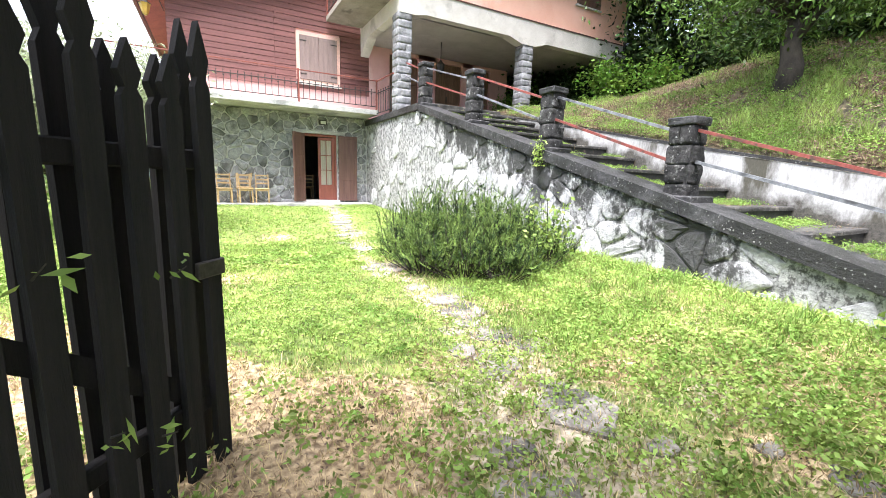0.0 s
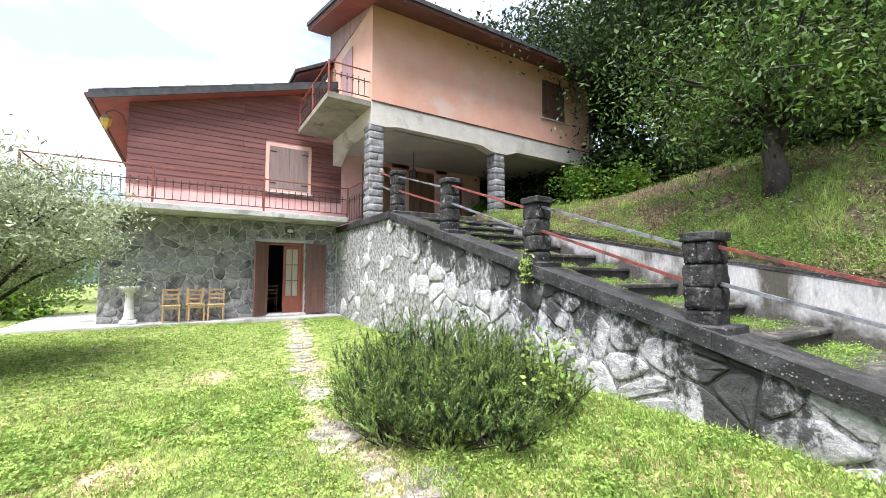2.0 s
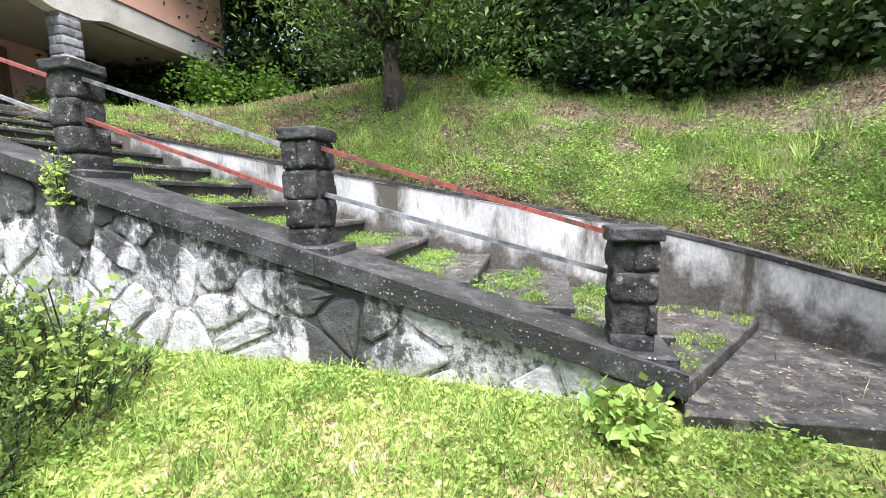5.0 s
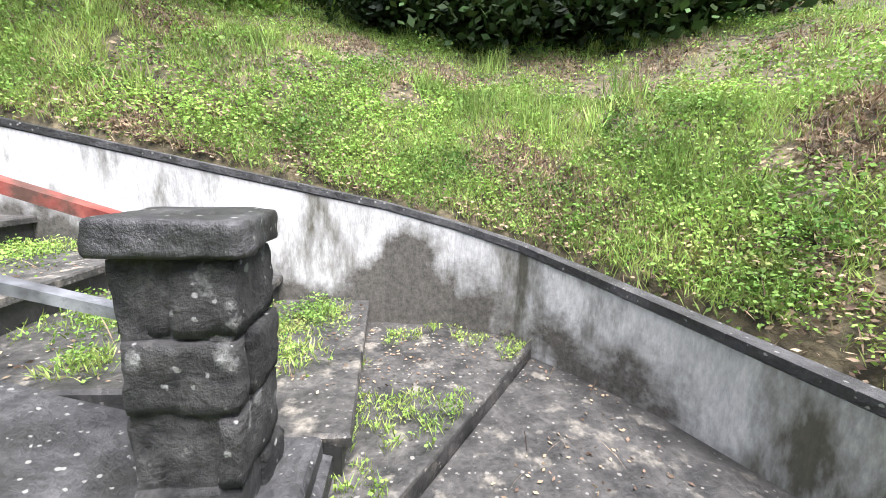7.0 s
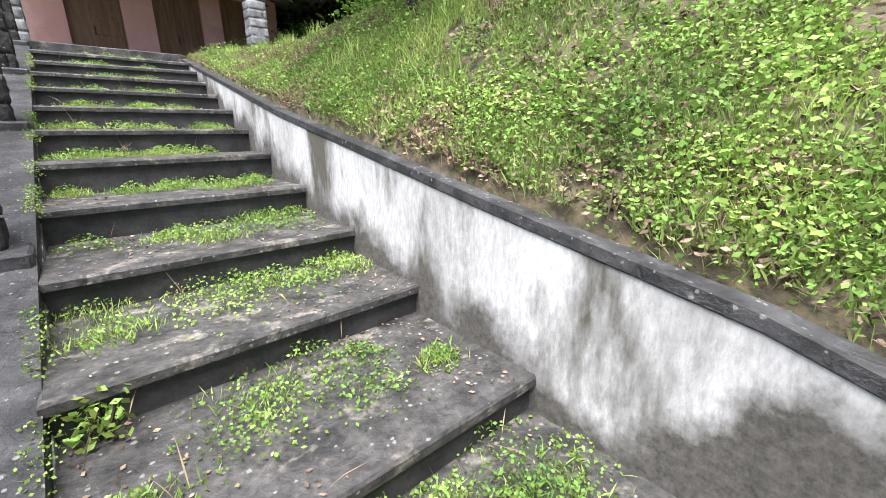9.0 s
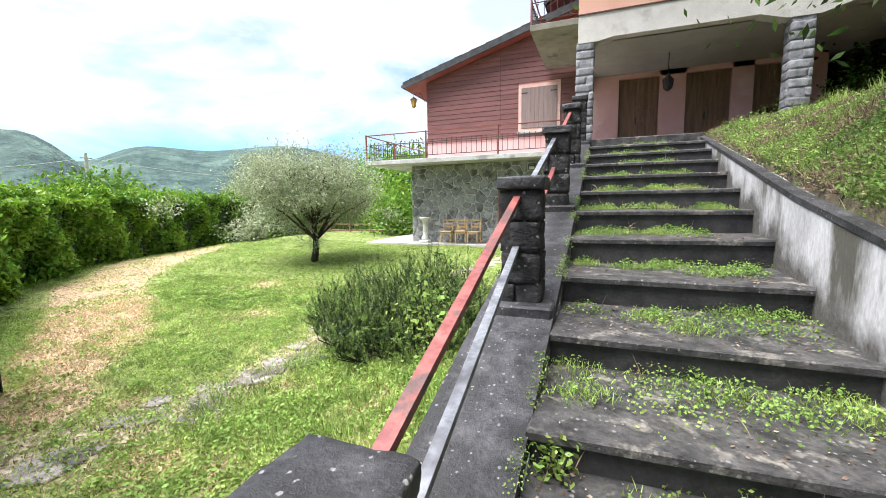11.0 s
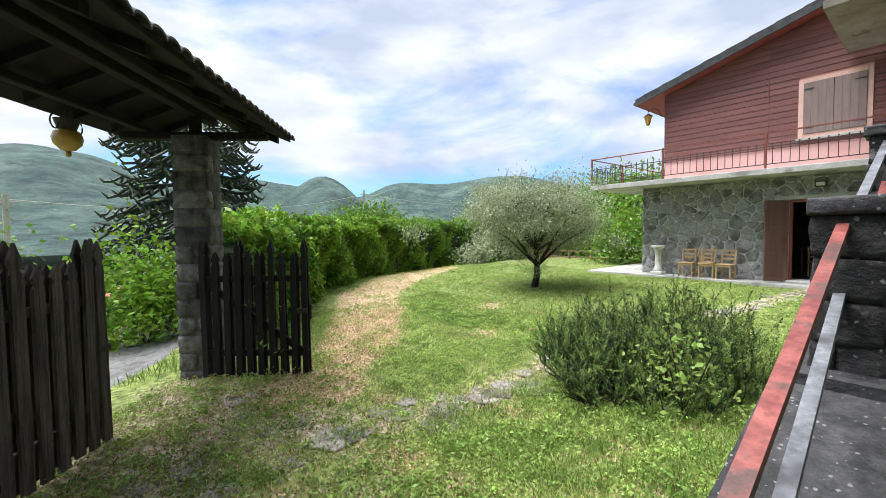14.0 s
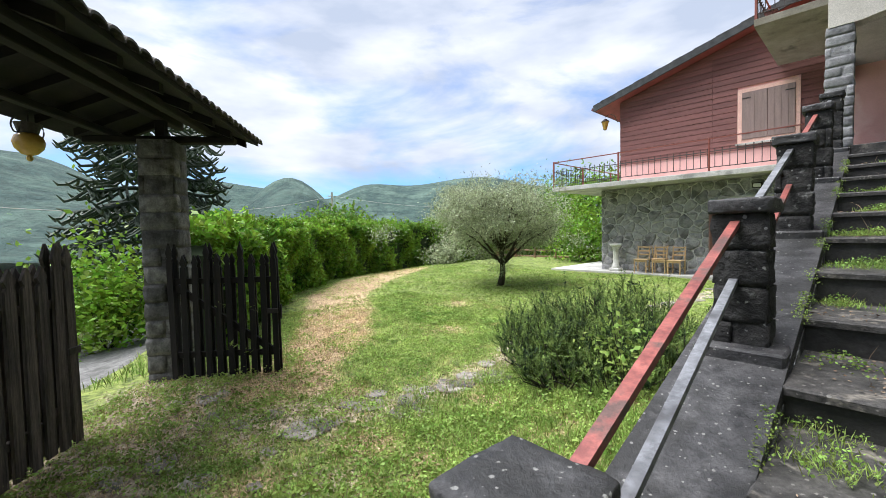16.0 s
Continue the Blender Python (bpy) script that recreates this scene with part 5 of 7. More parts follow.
part("drip_edge", Shape().box((4.49, OY - 0.03, 6.345), (12.96, OY - 0.004, 6.372), 0.004), M_DARKSOFFIT, wall_orange)
part("downpipe", Shape().tube([(12.99, OY - 0.05, 4.6), (12.99, OY - 0.05, 8.9)], 0.045, 8), M_ROOF, wall_orange, "grey metal downpipe")
for i in range(24):
    ya = OY + 0.05 + i * 0.19
    zt = 8.92 + (ya - OY) * 0.30
    if ya > 13.45:
        break
    part("gable_board", Shape().box((4.465, ya, 8.9), (4.5, ya + 0.185, zt), 0.004), M_PLANK, wall_orange)
part("balcony_shutter", Shape().box((4.46, 11.3, 6.5), (4.495, 12.2, 8.5), 0.006), M_PLANK, wall_orange, "faded mauve shutter of the balcony door")
shuttered_window("window_2", 10.57, 11.63, 7.20, 8.50, OY - 0.006, False, "small window with closed dark brown shutters")
roof_block = root("roof_block", (4.5, 9.0, 9.0), "wide-eaved gable roof of the upper block with red soffit", "roof", kind="structure")
for nm, t0, t1, mt, lb in (("soffit", -0.06, 0.04, M_DARKSOFFIT, "dark red boarded soffit"), ("roof_covering", 0.045, 0.16, M_ROOF, "grey roof covering")):
    e = 0.0 if nm == "soffit" else 0.05
    sh = Shape()
    for (ya, yb, za, zb2) in ((8.95 - e, 13.85, 8.70 - e * 0.30, 10.17),):
        v = [(3.80 - e, ya, za + t0), (13.8 + e, ya, za + t0), (13.8 + e, yb, zb2 + t0), (3.80 - e, yb, zb2 + t0), (3.80 - e, ya, za + t1), (13.8 + e, ya, za + t1), (13.8 + e, yb, zb2 + t1), (3.80 - e, yb, zb2 + t1)]
        sh.add(v, [(3, 2, 1, 0), (4, 5, 6, 7), (0, 1, 5, 4), (1, 2, 6, 5), (2, 3, 7, 6), (3, 0, 4, 7)])
    part(nm, sh, mt, roof_block, lb)
part("verge_soffit", Shape().add([(3.81, 8.97, 8.63), (4.46, 8.97, 8.63), (4.46, 13.8, 10.08), (3.81, 13.8, 10.08), (3.81, 8.97, 8.60), (4.46, 8.97, 8.60), (4.46, 13.8, 10.05), (3.81, 13.8, 10.05)], [(0, 1, 2, 3), (7, 6, 5, 4), (0, 4, 5, 1), (3, 2, 6, 7), (0, 3, 7, 4)]), M_REDSOFFIT, roof_block, "red painted verge soffit")
# rear roof end showing between the wing and the block
rr = root("roof_rear", (3.3, 13.4, 8.0), "red-soffited roof end behind the upper balcony", "roof", kind="structure")
part("soffit", roof_slab(Shape(), 3.35, 4.6, 13.2, 19, 8.12, 0.55, 0.06), M_REDSOFFIT, rr)
part("roof_covering", roof_slab(Shape(), 3.28, 4.6, 13.12, 19, 8.185, 0.55, 0.10), M_ROOF, rr)
# small balcony of the upper block
ub = Shape().prism([(3.38, OY + 0.02), (4.49, OY + 0.02), (4.49, 12.95), (3.38, 12.95)], -0.14, 0.0, (0, 0, 6.34), (1, 0, 0), (0, 1, 0), (0, 0, 1), 0.01)
solid("floor_upper_balcony", ub, M_SOFFIT, "stained concrete slab of the small upper balcony", "balcony")
rail3 = root("upper_balcony_railing", (3.4, OY + 0.05, 6.34), "rust-red iron railing of the small upper balcony", "railing")
railing(rail3, (3.41, OY + 0.05, 0), (4.47, OY + 0.05, 0), 6.34, [0.0], M_RAILRED, top=0.78, mid=0.5, gap=0.15)
railing(rail3, (3.41, 12.9, 0), (3.41, OY + 0.05, 0), 6.34, [0.02, 1.5], M_RAILRED, top=0.78, mid=0.5, gap=0.15)
pot = root("flower_pot", (3.62, OY + 0.25, 6.34), "small dark empty flower pot on the upper balcony", "pot")
part("body", Shape().lathe((3.62, OY + 0.25, 6.34), [(0.07, 0), (0.10, 0.13), (0.115, 0.135), (0.115, 0.16), (0.09, 0.16)], 12), M_DARKSOFFIT, pot)
for x_, zb3 in ((4.66, 3.32), (8.74, 3.75), (12.68, 4.3)):
    stone_pillar(x_, 10.06, zb3, 5.76 if x_ < 12 else 5.72, 0.20, 0.2, 13 if x_ < 5 else 11, M_PILASTER, "portico_column", "square portico column of rough grey stone blocks", "portico columns", cap=False)
hl = root("hanging_lantern", (6.6, 11.5, 5.8), "small dark iron lantern hanging from the portico ceiling", "lamp")
part("chain", Shape().tube([(6.6, 11.5, 5.8), (6.6, 11.5, 5.25)], 0.012, 6), M_IRON, hl)
part("cage", Shape().lathe((6.6, 11.5, 4.85), [(0.03, 0), (0.10, 0.06), (0.13, 0.28), (0.06, 0.36), (0.02, 0.42)], 8), M_IRON, hl)

# lantern at the corner of the wing
cl_ = root("corner_lantern", (-1.15, 12.85, 5.6), "brass wall lantern with amber panes at the house corner", "lamp")
part("bracket", Shape().tube([(-0.75, 12.9, 5.62), (-0.85, 12.85, 5.86), (-1.0, 12.85, 5.93), (-1.15, 12.85, 5.86), (-1.15, 12.85, 5.78)], 0.012, 6), M_IRON, cl_)
part("roof", Shape().lathe((-1.15, 12.85, 5.70), [(0.15, 0), (0.06, 0.07), (0.02, 0.10)], 6), M_IRON, cl_)
part("panes", Shape().lathe((-1.15, 12.85, 5.47), [(0.07, 0), (0.13, 0.23)], 6), M_AMBER, cl_)
part("base", Shape().lathe((-1.15, 12.85, 5.42), [(0.03, 0), (0.075, 0.05)], 6), M_BRASS, cl_)

# ---- gate ----
GC, GA = Vector((-0.95, 0.24, 0.37)), -34.5
GU = Vector((math.cos(radians(GA)), math.sin(radians(GA)), 0))
GN = Vector((-GU.y, GU.x, 0))
for s in (0.0, 4.45):
    p = GC + GU * s
    stone_pillar(p.x, p.y, 0.25, 3.32, 0.20, 0.2, 14, M_GATEPILLAR, "gate_pillar", "tall gate pillar of rough grey stone blocks", "gate pillars", turn=GA, cap=False)


def picket(z0, z1, big, w):
    """One pointed fence board with a notched spear head."""
    k = 1.35 if big else 1.0
    t = z1
    pts = [(-w / 2, z0), (w / 2, z0), (w / 2, t - 0.16 * k), (w * 0.28, t - 0.135 * k), (w * 0.55, t - 0.09 * k), (0, t), (-w * 0.55, t - 0.09 * k), (-w * 0.28, t - 0.135 * k), (-w / 2, t - 0.16 * k)]
    return pts


def picket_gate(at, angle, length, n, z0, h_low, h_high, material, label, tall_every, shift, w, thick):
    m = pose(at[0], at[1], z0, 0, 0, angle)
    g = root("picket_gate", m, label, "gate", "gate leaves")
    for z in (0.28, h_low - 0.36):
        part("rail", Shape().box((0.0, -0.02, z), (length, 0.02, z + 0.07), 0.006, m), material, g)
    br = Shape().add([tuple(m @ Vector(p)) for p in ((0.03, -0.018, h_low - 0.40), (0.10, -0.018, h_low - 0.36), (length - 0.03, -0.018, 0.33), (length - 0.10, -0.018, 0.29), (0.03, 0.018, h_low - 0.40), (0.10, 0.018, h_low - 0.36), (length - 0.03, 0.018, 0.33), (length - 0.10, 0.018, 0.29))], [(0, 1, 2, 3), (7, 6, 5, 4), (0, 4, 5, 1), (1, 5, 6, 2), (2, 6, 7, 3), (3, 7, 4, 0)])
    part("brace", br, material, g)
    for side in (-1, 1):
        for i in range(n):
            x = 0.045 + (length - 0.09) * (i + (0.0 if side < 0 else shift)) / (n - 1 + shift)
            tall = (i % tall_every == 0 or i == n - 1)
            zt = (h_high if tall else h_low) + rp.uniform(-0.015, 0.015)
            sh = Shape().prism(picket(0.03 + rp.uniform(0, 0.03), zt, tall, w), 0.0, thick, (x, 0.021 if side > 0 else -0.021 - thick, 0), (1, 0, 0), (0, 0, 1), (0, 1, 0), 0.004)
            mm = m @ Matrix.Translation((x, 0, 0)) @ Matrix.Rotation(radians(rp.uniform(-0.8, 0.8)), 4, "Y") @ Matrix.Translation((-x, 0, 0))
            sh.v = [tuple(mm @ Vector(p)) for p in sh.v]
            part("picket", sh, material, g)
    # bolts on the free end
    e = Shape().box((length, -0.02, 0.72), (length + 0.015, 0.02, 0.90), 0.006, m)
    part("stop_block", e, material, g)
    part("latch", Shape().box((length - 0.14, -0.06, 0.80), (length - 0.01, -0.042, 0.86), 0.008, m), M_IRON, g, "black iron latch")
    return g


hinge1 = Vector((-0.70, 0.20, 0))
end1 = Vector((0.14, 1.20, 0))
d1 = end1 - hinge1
picket_gate((hinge1.x, hinge1.y), math.degrees(math.atan2(d1.y, d1.x)), d1.length, 10, 0.38, 1.54, 1.68, M_PICKET_BLACK, "black picket gate leaf swung open into the garden", 3, 0.05, 0.066, 0.026)
h2 = GC + GU * 4.22
picket_gate((h2.x, h2.y), GA + 180, 2.57, 18, 0.36, 1.58, 1.74, M_PICKET, "weathered brown picket gate leaf standing closed", 4, 0.15, 0.090, 0.026)

# ---- tiled roof over the gate ----
gr = root("gate_roof", (GC.x, GC.y, 3.32), "small dark timber gable roof with mossy tiles over the gate", "roof")
GM = pose(GC.x, GC.y, 0, 0, 0, GA)
L0, L1, HW, ZE, ZR = -0.50, 5.1, 1.0, 3.38, 3.78
for s in (-1, 1):
    sh = Shape()
    v = [(L0, 0, ZR), (L1, 0, ZR), (L1, s * HW, ZE), (L0, s * HW, ZE), (L0, 0, ZR + 0.05), (L1, 0, ZR + 0.05), (L1, s * HW, ZE + 0.05), (L0, s * HW, ZE + 0.05)]
    sh.add([tuple(GM @ Vector(p)) for p in v], [(0, 1, 2, 3), (7, 6, 5, 4), (0, 4, 5, 1), (1, 5, 6, 2), (2, 6, 7, 3), (3, 7, 4, 0)])
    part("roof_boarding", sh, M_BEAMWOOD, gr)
    # curved tiles in rows down the slope
    n = 34
    tl = Shape()
    for i in range(n):
        x = L0 + (L1 - L0) * (i + 0.5) / n
        pts = []
        for k in range(7):
            an = math.pi * k / 6
            pts.append((x - 0.078 * math.cos(an), 0.045 * math.sin(an)))
        vs = []
        for yy, zz in ((0.0, ZR + 0.055), (s * (HW + 0.06), ZE + 0.035)):
            vs += [tuple(GM @ Vector((p[0], yy, zz + p[1]))) for p in pts] + [tuple(GM @ Vector((p[0] * 0.97 + x * 0.03, yy, zz + p[1] - 0.018))) for p in pts]
        fs = []
        for k in range(6):
            fs += [(k, k + 1, 15 + k, 14 + k), (7 + k, 21 + k, 22 + k, 8 + k), (14 + k, 15 + k, 22 + k, 21 + k)]
        t_ = Shape().add(vs, fs)
        part("roof_tile", t_, M_TILE, gr)
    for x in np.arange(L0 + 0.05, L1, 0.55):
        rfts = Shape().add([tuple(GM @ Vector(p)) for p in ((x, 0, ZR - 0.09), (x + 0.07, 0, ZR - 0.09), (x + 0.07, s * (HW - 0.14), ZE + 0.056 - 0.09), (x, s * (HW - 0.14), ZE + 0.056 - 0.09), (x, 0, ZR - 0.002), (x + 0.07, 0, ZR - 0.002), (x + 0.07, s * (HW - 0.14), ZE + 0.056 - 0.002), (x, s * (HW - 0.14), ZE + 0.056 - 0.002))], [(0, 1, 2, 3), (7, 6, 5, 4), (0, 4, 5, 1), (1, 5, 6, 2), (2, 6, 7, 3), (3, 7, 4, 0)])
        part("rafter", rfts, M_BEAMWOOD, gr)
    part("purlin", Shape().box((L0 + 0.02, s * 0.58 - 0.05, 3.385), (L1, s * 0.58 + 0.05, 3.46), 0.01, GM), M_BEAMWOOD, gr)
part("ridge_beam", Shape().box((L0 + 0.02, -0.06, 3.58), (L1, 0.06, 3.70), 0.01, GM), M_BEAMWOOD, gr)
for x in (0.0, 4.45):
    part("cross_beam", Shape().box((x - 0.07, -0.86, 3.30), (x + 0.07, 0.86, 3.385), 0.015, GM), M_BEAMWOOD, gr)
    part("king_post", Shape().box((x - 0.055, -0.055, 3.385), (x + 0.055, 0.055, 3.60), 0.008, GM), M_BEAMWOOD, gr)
gl = root("gate_lantern", (0, 0, 3.2), "round amber glass lantern with scrolled iron arms under the gate roof", "lamp")
glp = GM @ Vector((0.82, -0.85, 3.10))
part("globe", Shape().lathe(glp, [(0.02, -0.10), (0.06, -0.09), (0.115, -0.03), (0.13, 0.03), (0.11, 0.09), (0.07, 0.12)], 14), M_AMBER, gl, smooth=True)
part("collar", Shape().lathe(glp, [(0.075, 0.115), (0.085, 0.14), (0.11, 0.22), (0.05, 0.23)], 14), M_IRON, gl)
part("finial", Shape().lathe(glp, [(0.01, -0.16), (0.028, -0.14), (0.028, -0.12), (0.02, -0.10)], 8), M_BRASS, gl)
part("hook", Shape().tube([glp + Vector((0, 0, 0.22)), glp + Vector((0, 0, 0.48))], 0.01, 6), M_IRON, gl)
for s in (-1, 1):
    pts = []
    for k in range(12):
        an = k / 11 * 1.6 * math.pi
        r = 0.085 * (1 - 0.045 * k)
        pts.append(glp + GU * s * (0.14 + r * math.sin(an) * 0.8) + Vector((0, 0, 0.16 + r * math.cos(an))))
    part("scroll", Shape().tube(pts, 0.008, 5), M_IRON, gl)

# ---- furniture by the house ----
def chair(m, label):
    c = root("chair", m, label, "chair", "chairs by the house wall")
    m = m @ Matrix.Scale(0.88, 4)
    S = lambda a, b, e=0.006: Shape().box(a, b, e, m)
    for x in (-0.20, 0.165):
        part("leg", S((x, -0.20, 0), (x + 0.035, -0.165, 0.43)), M_CHAIR, c)
        part("leg", Shape().add([tuple(m @ Vector(p)) for p in ((x, 0.17, 0), (x + 0.035, 0.17, 0), (x + 0.035, 0.205, 0), (x, 0.205, 0), (x, 0.165, 0.44), (x + 0.035, 0.165, 0.44), (x + 0.035, 0.20, 0.44), (x, 0.20, 0.44), (x, 0.225, 0.90), (x + 0.035, 0.225, 0.90), (x + 0.035, 0.25, 0.90), (x, 0.25, 0.90))], [(3, 2, 1, 0), (0, 1, 5, 4), (1, 2, 6, 5), (2, 3, 7, 6), (3, 0, 4, 7), (4, 5, 9, 8), (5, 6, 10, 9), (6, 7, 11, 10), (7, 4, 8, 11), (8, 9, 10, 11)]), M_CHAIR, c)
        part("stretcher", S((x + 0.008, -0.165, 0.20), (x + 0.027, 0.17, 0.225)), M_CHAIR, c)
    part("seat", S((-0.215, -0.215, 0.43), (0.215, 0.20, 0.46), 0.01), M_CHAIR, c)
    part("apron", S((-0.165, -0.195, 0.37), (0.165, -0.175, 0.43)), M_CHAIR, c)
    for z in (0.58, 0.70, 0.83):
        part("back_slat", S((-0.165, 0.195 + (z - 0.5) * 0.1, z), (0.165, 0.215 + (z - 0.5) * 0.1, z + 0.05)), M_CHAIR, c)
    return c


ZP = 0.765
chair(pose(0.36, 11.98, ZP, 0, 0, 4), "pale varnished wooden ladder-back chair against the stone wall")
chair(pose(1.30, 11.98, ZP, 0, 0, -5), "pale varnished wooden chair with slatted back by the wall")
chair(pose(0.86, 11.98, ZP, 0, 0, 8), "pale wooden chair at the bottom of a small stack")
st = root("stacked_chair", pose(0.86, 12.0, ZP + 0.41, 0, 0, 182), "upturned wooden stool with splayed legs stacked on a chair", "chair", "chairs by the house wall")
smx = placed(st)
part("seat", Shape().box((-0.18, -0.18, 0.0), (0.18, 0.18, 0.03), 0.01, smx), M_CHAIR, st)
for sx in (-1, 1):
    for sy in (-1, 1):
        part("leg", Shape().tube([smx @ Vector((sx * 0.13, sy * 0.13, 0.03)), smx @ Vector((sx * 0.17, sy * 0.17, 0.40))], 0.014, 6), M_CHAIR, st)
pe = root("pedestal", (-0.44, 12.02, ZP), "white cast stone bird-bath column by the house wall", "pedestal")
part("base", Shape().box((-0.60, 11.86, ZP), (-0.28, 12.18, ZP + 0.10), 0.02), M_MARBLE, pe)
part("shaft", Shape().lathe((-0.44, 12.02, ZP), [(0.12, 0.10), (0.13, 0.13), (0.10, 0.17), (0.085, 0.40), (0.08, 0.68), (0.11, 0.72), (0.11, 0.75)], 18), M_MARBLE, pe, smooth=True)
part("bowl", Shape().lathe((-0.44, 12.02, ZP), [(0.11, 0.75), (0.17, 0.79), (0.20, 0.86), (0.17, 0.86), (0.10, 0.82)], 18), M_MARBLE, pe, smooth=True)
# chair and table inside the room
tb = root("dining_table", (2.9, 14.6, 0.8), "dark wooden table in the dim ground floor room", "table")
part("tabletop", Shape().box((2.35, 14.2, 1.52), (3.5, 15.1, 1.56), 0.008), M_SHUTTER, tb)
for x in (2.42, 3.38):
    for y in (14.27, 14.98):
        part("leg", Shape().box((x, y, 0.8), (x + 0.06, y + 0.06, 1.52), 0.005), M_SHUTTER, tb)
chair(pose(2.85, 13.8, 0.8, 0, 0, 180), "wooden chair at the table inside the dim room")

# ---- plants ----
def tree(name, label, category, base, height, trunk_r, crown, n_leaf, leaf, material, seed, fork=0.35, limbs=9, spread=0.22, aspect=0.5, droop=0.2, lean=(0, 0), group=""):
    """Trunk with limbs and a crown of leaf clumps; crown: (rx, ry, rz, centre height)."""
    r = random.Random(seed)
    b = Vector(base)
    ob = root(name, b, label, category, group)
    top = b + Vector((lean[0], lean[1], height * fork))
    wood = Shape()
    pts = [b + (top - b) * s + Vector((r.uniform(-0.06, 0.06), r.uniform(-0.06, 0.06), 0)) * (0 < s < 1) for s in (0, 0.3, 0.6, 1)]
    pts[0] -= Vector((0, 0, 0.15))
    wood.tube(pts, [trunk_r * 1.3, trunk_r, trunk_r * 0.85, trunk_r * 0.7], 9)
    cen = b + Vector((lean[0], lean[1], crown[3]))
    tips = []
    for i in range(limbs):
        an = 2 * math.pi * (i + r.uniform(-0.3, 0.3)) / limbs
        el = r.uniform(-0.35, 0.95)
        q = cen + Vector((math.cos(an) * crown[0] * math.cos(el) * 0.8, math.sin(an) * crown[1] * math.cos(el) * 0.8, crown[2] * math.sin(el) * 0.8))
        st_ = pts[-1] if r.random() < 0.7 else pts[2]
        md = st_.lerp(q, 0.5) + Vector((0, 0, 0.12 * crown[2]))
        wood.tube([st_, md, q], [trunk_r * 0.45, trunk_r * 0.28, trunk_r * 0.08], 6)
        tips += [md, q, st_.lerp(q, 0.75)]
        for _ in range(3):
            q2 = q + Vector((r.uniform(-1, 1) * crown[0], r.uniform(-1, 1) * crown[1], r.uniform(-0.8, 0.8) * crown[2])) * 0.4
            wood.tube([md.lerp(q, 0.6), q2], [trunk_r * 0.14, trunk_r * 0.04], 5)
            tips.append(q2)
    part("trunk", wood, M_BARK, ob, smooth=True)
    tips = np.array([tuple(p) for p in tips])
    extra = np.array(cen) + RNG.normal(size=(len(tips), 3)) * np.array(crown[:3]) * 0.45
    tips = np.concatenate([tips, extra])
    pick = RNG.integers(0, len(tips), n_leaf)
    sig = np.array(crown[:3]) * spread
    c = tips[pick] + RNG.normal(size=(n_leaf, 3)) * sig
    part("crown", leaves("crown", c, leaf, material, droop, aspect), material, ob)
    return ob


tree("olive_tree", "small grey-green olive tree with a short dark trunk", "tree", (-2.05, 8.2, gz(-2.05, 8.2)), 3.3, 0.085, (1.85, 1.85, 1.12, 1.80), 60000, 0.070, M_OLIVE, 5, fork=0.30, limbs=17, spread=0.115, aspect=0.3, lean=(0.2, -0.15))

# rosemary by the path
rb = root("rosemary_bush", (2.95, 3.85, gz(2.95, 3.85)), "large dense rosemary bush with upright needle-clad shoots", "bush")
zb0 = gz(2.95, 3.85)
stems, needles, along = Shape(), [], []
LOBES = [(2.95, 3.85, 0.72, 1.06), (2.42, 4.05, 0.52, 0.84), (3.45, 4.10, 0.56, 0.96), (2.58, 3.25, 0.55, 0.72), (3.32, 3.20, 0.52, 0.80), (2.9, 4.5, 0.52, 0.90), (3.70, 3.6, 0.38, 0.72), (2.20, 3.55, 0.36, 0.56), (2.95, 2.95, 0.40, 0.52)]
for lx, ly, lr, lh in LOBES:
    for k in range(int(66 * lr / 0.6)):
        u0, u1, u2 = RNG.uniform(size=3)
        an, rad = u0 * 2 * np.pi, math.sqrt(u1)
        out = Vector((math.cos(an), math.sin(an), 0)) * rad * lr
        hgt = lh * (0.50 + 0.50 * (1 - rad**2)) * (0.62 + 0.46 * u2)
        p0 = Vector((lx, ly, zb0)) + out * 0.45
        p1 = Vector((lx, ly, zb0 + hgt)) + out * 1.15 + Vector((RNG.normal() * 0.08, RNG.normal() * 0.08, 0))
        md = p0.lerp(p1, 0.5) + out * 0.26
        stems.tube([p0, md, p1], [0.007, 0.005, 0.002], 4, cap=False)
        a0, a1, a2 = np.array(p0), np.array(md), np.array(p1)
        # leafy side shoots, turning upwards
        for f in (*RNG.uniform(0.30, 0.95, 7), 1.0):
            q0 = (1 - f) ** 2 * a0 + 2 * f * (1 - f) * a1 + f * f * a2
            aim_ = RNG.normal(size=3) * 0.55 + np.array([out.x / lr * 0.4, out.y / lr * 0.4, 0.85])
            aim_ /= np.linalg.norm(aim_)
            ln_ = RNG.uniform(0.09, 0.19)
            ts = np.linspace(0.05, 1.0, 13)[:, None]
            line = q0 + aim_ * ln_ * ts + np.array([0, 0, 0.05]) * ts * ts
            way = np.repeat((aim_ * ln_)[None], 13, axis=0) + np.array([0, 0, 0.10]) * ts
            way /= np.linalg.norm(way, axis=1)[:, None]
            needles.append(np.repeat(line, 4, axis=0))
            along.append(np.repeat(way, 4, axis=0))
needles, along = np.concatenate(needles), np.concatenate(along)
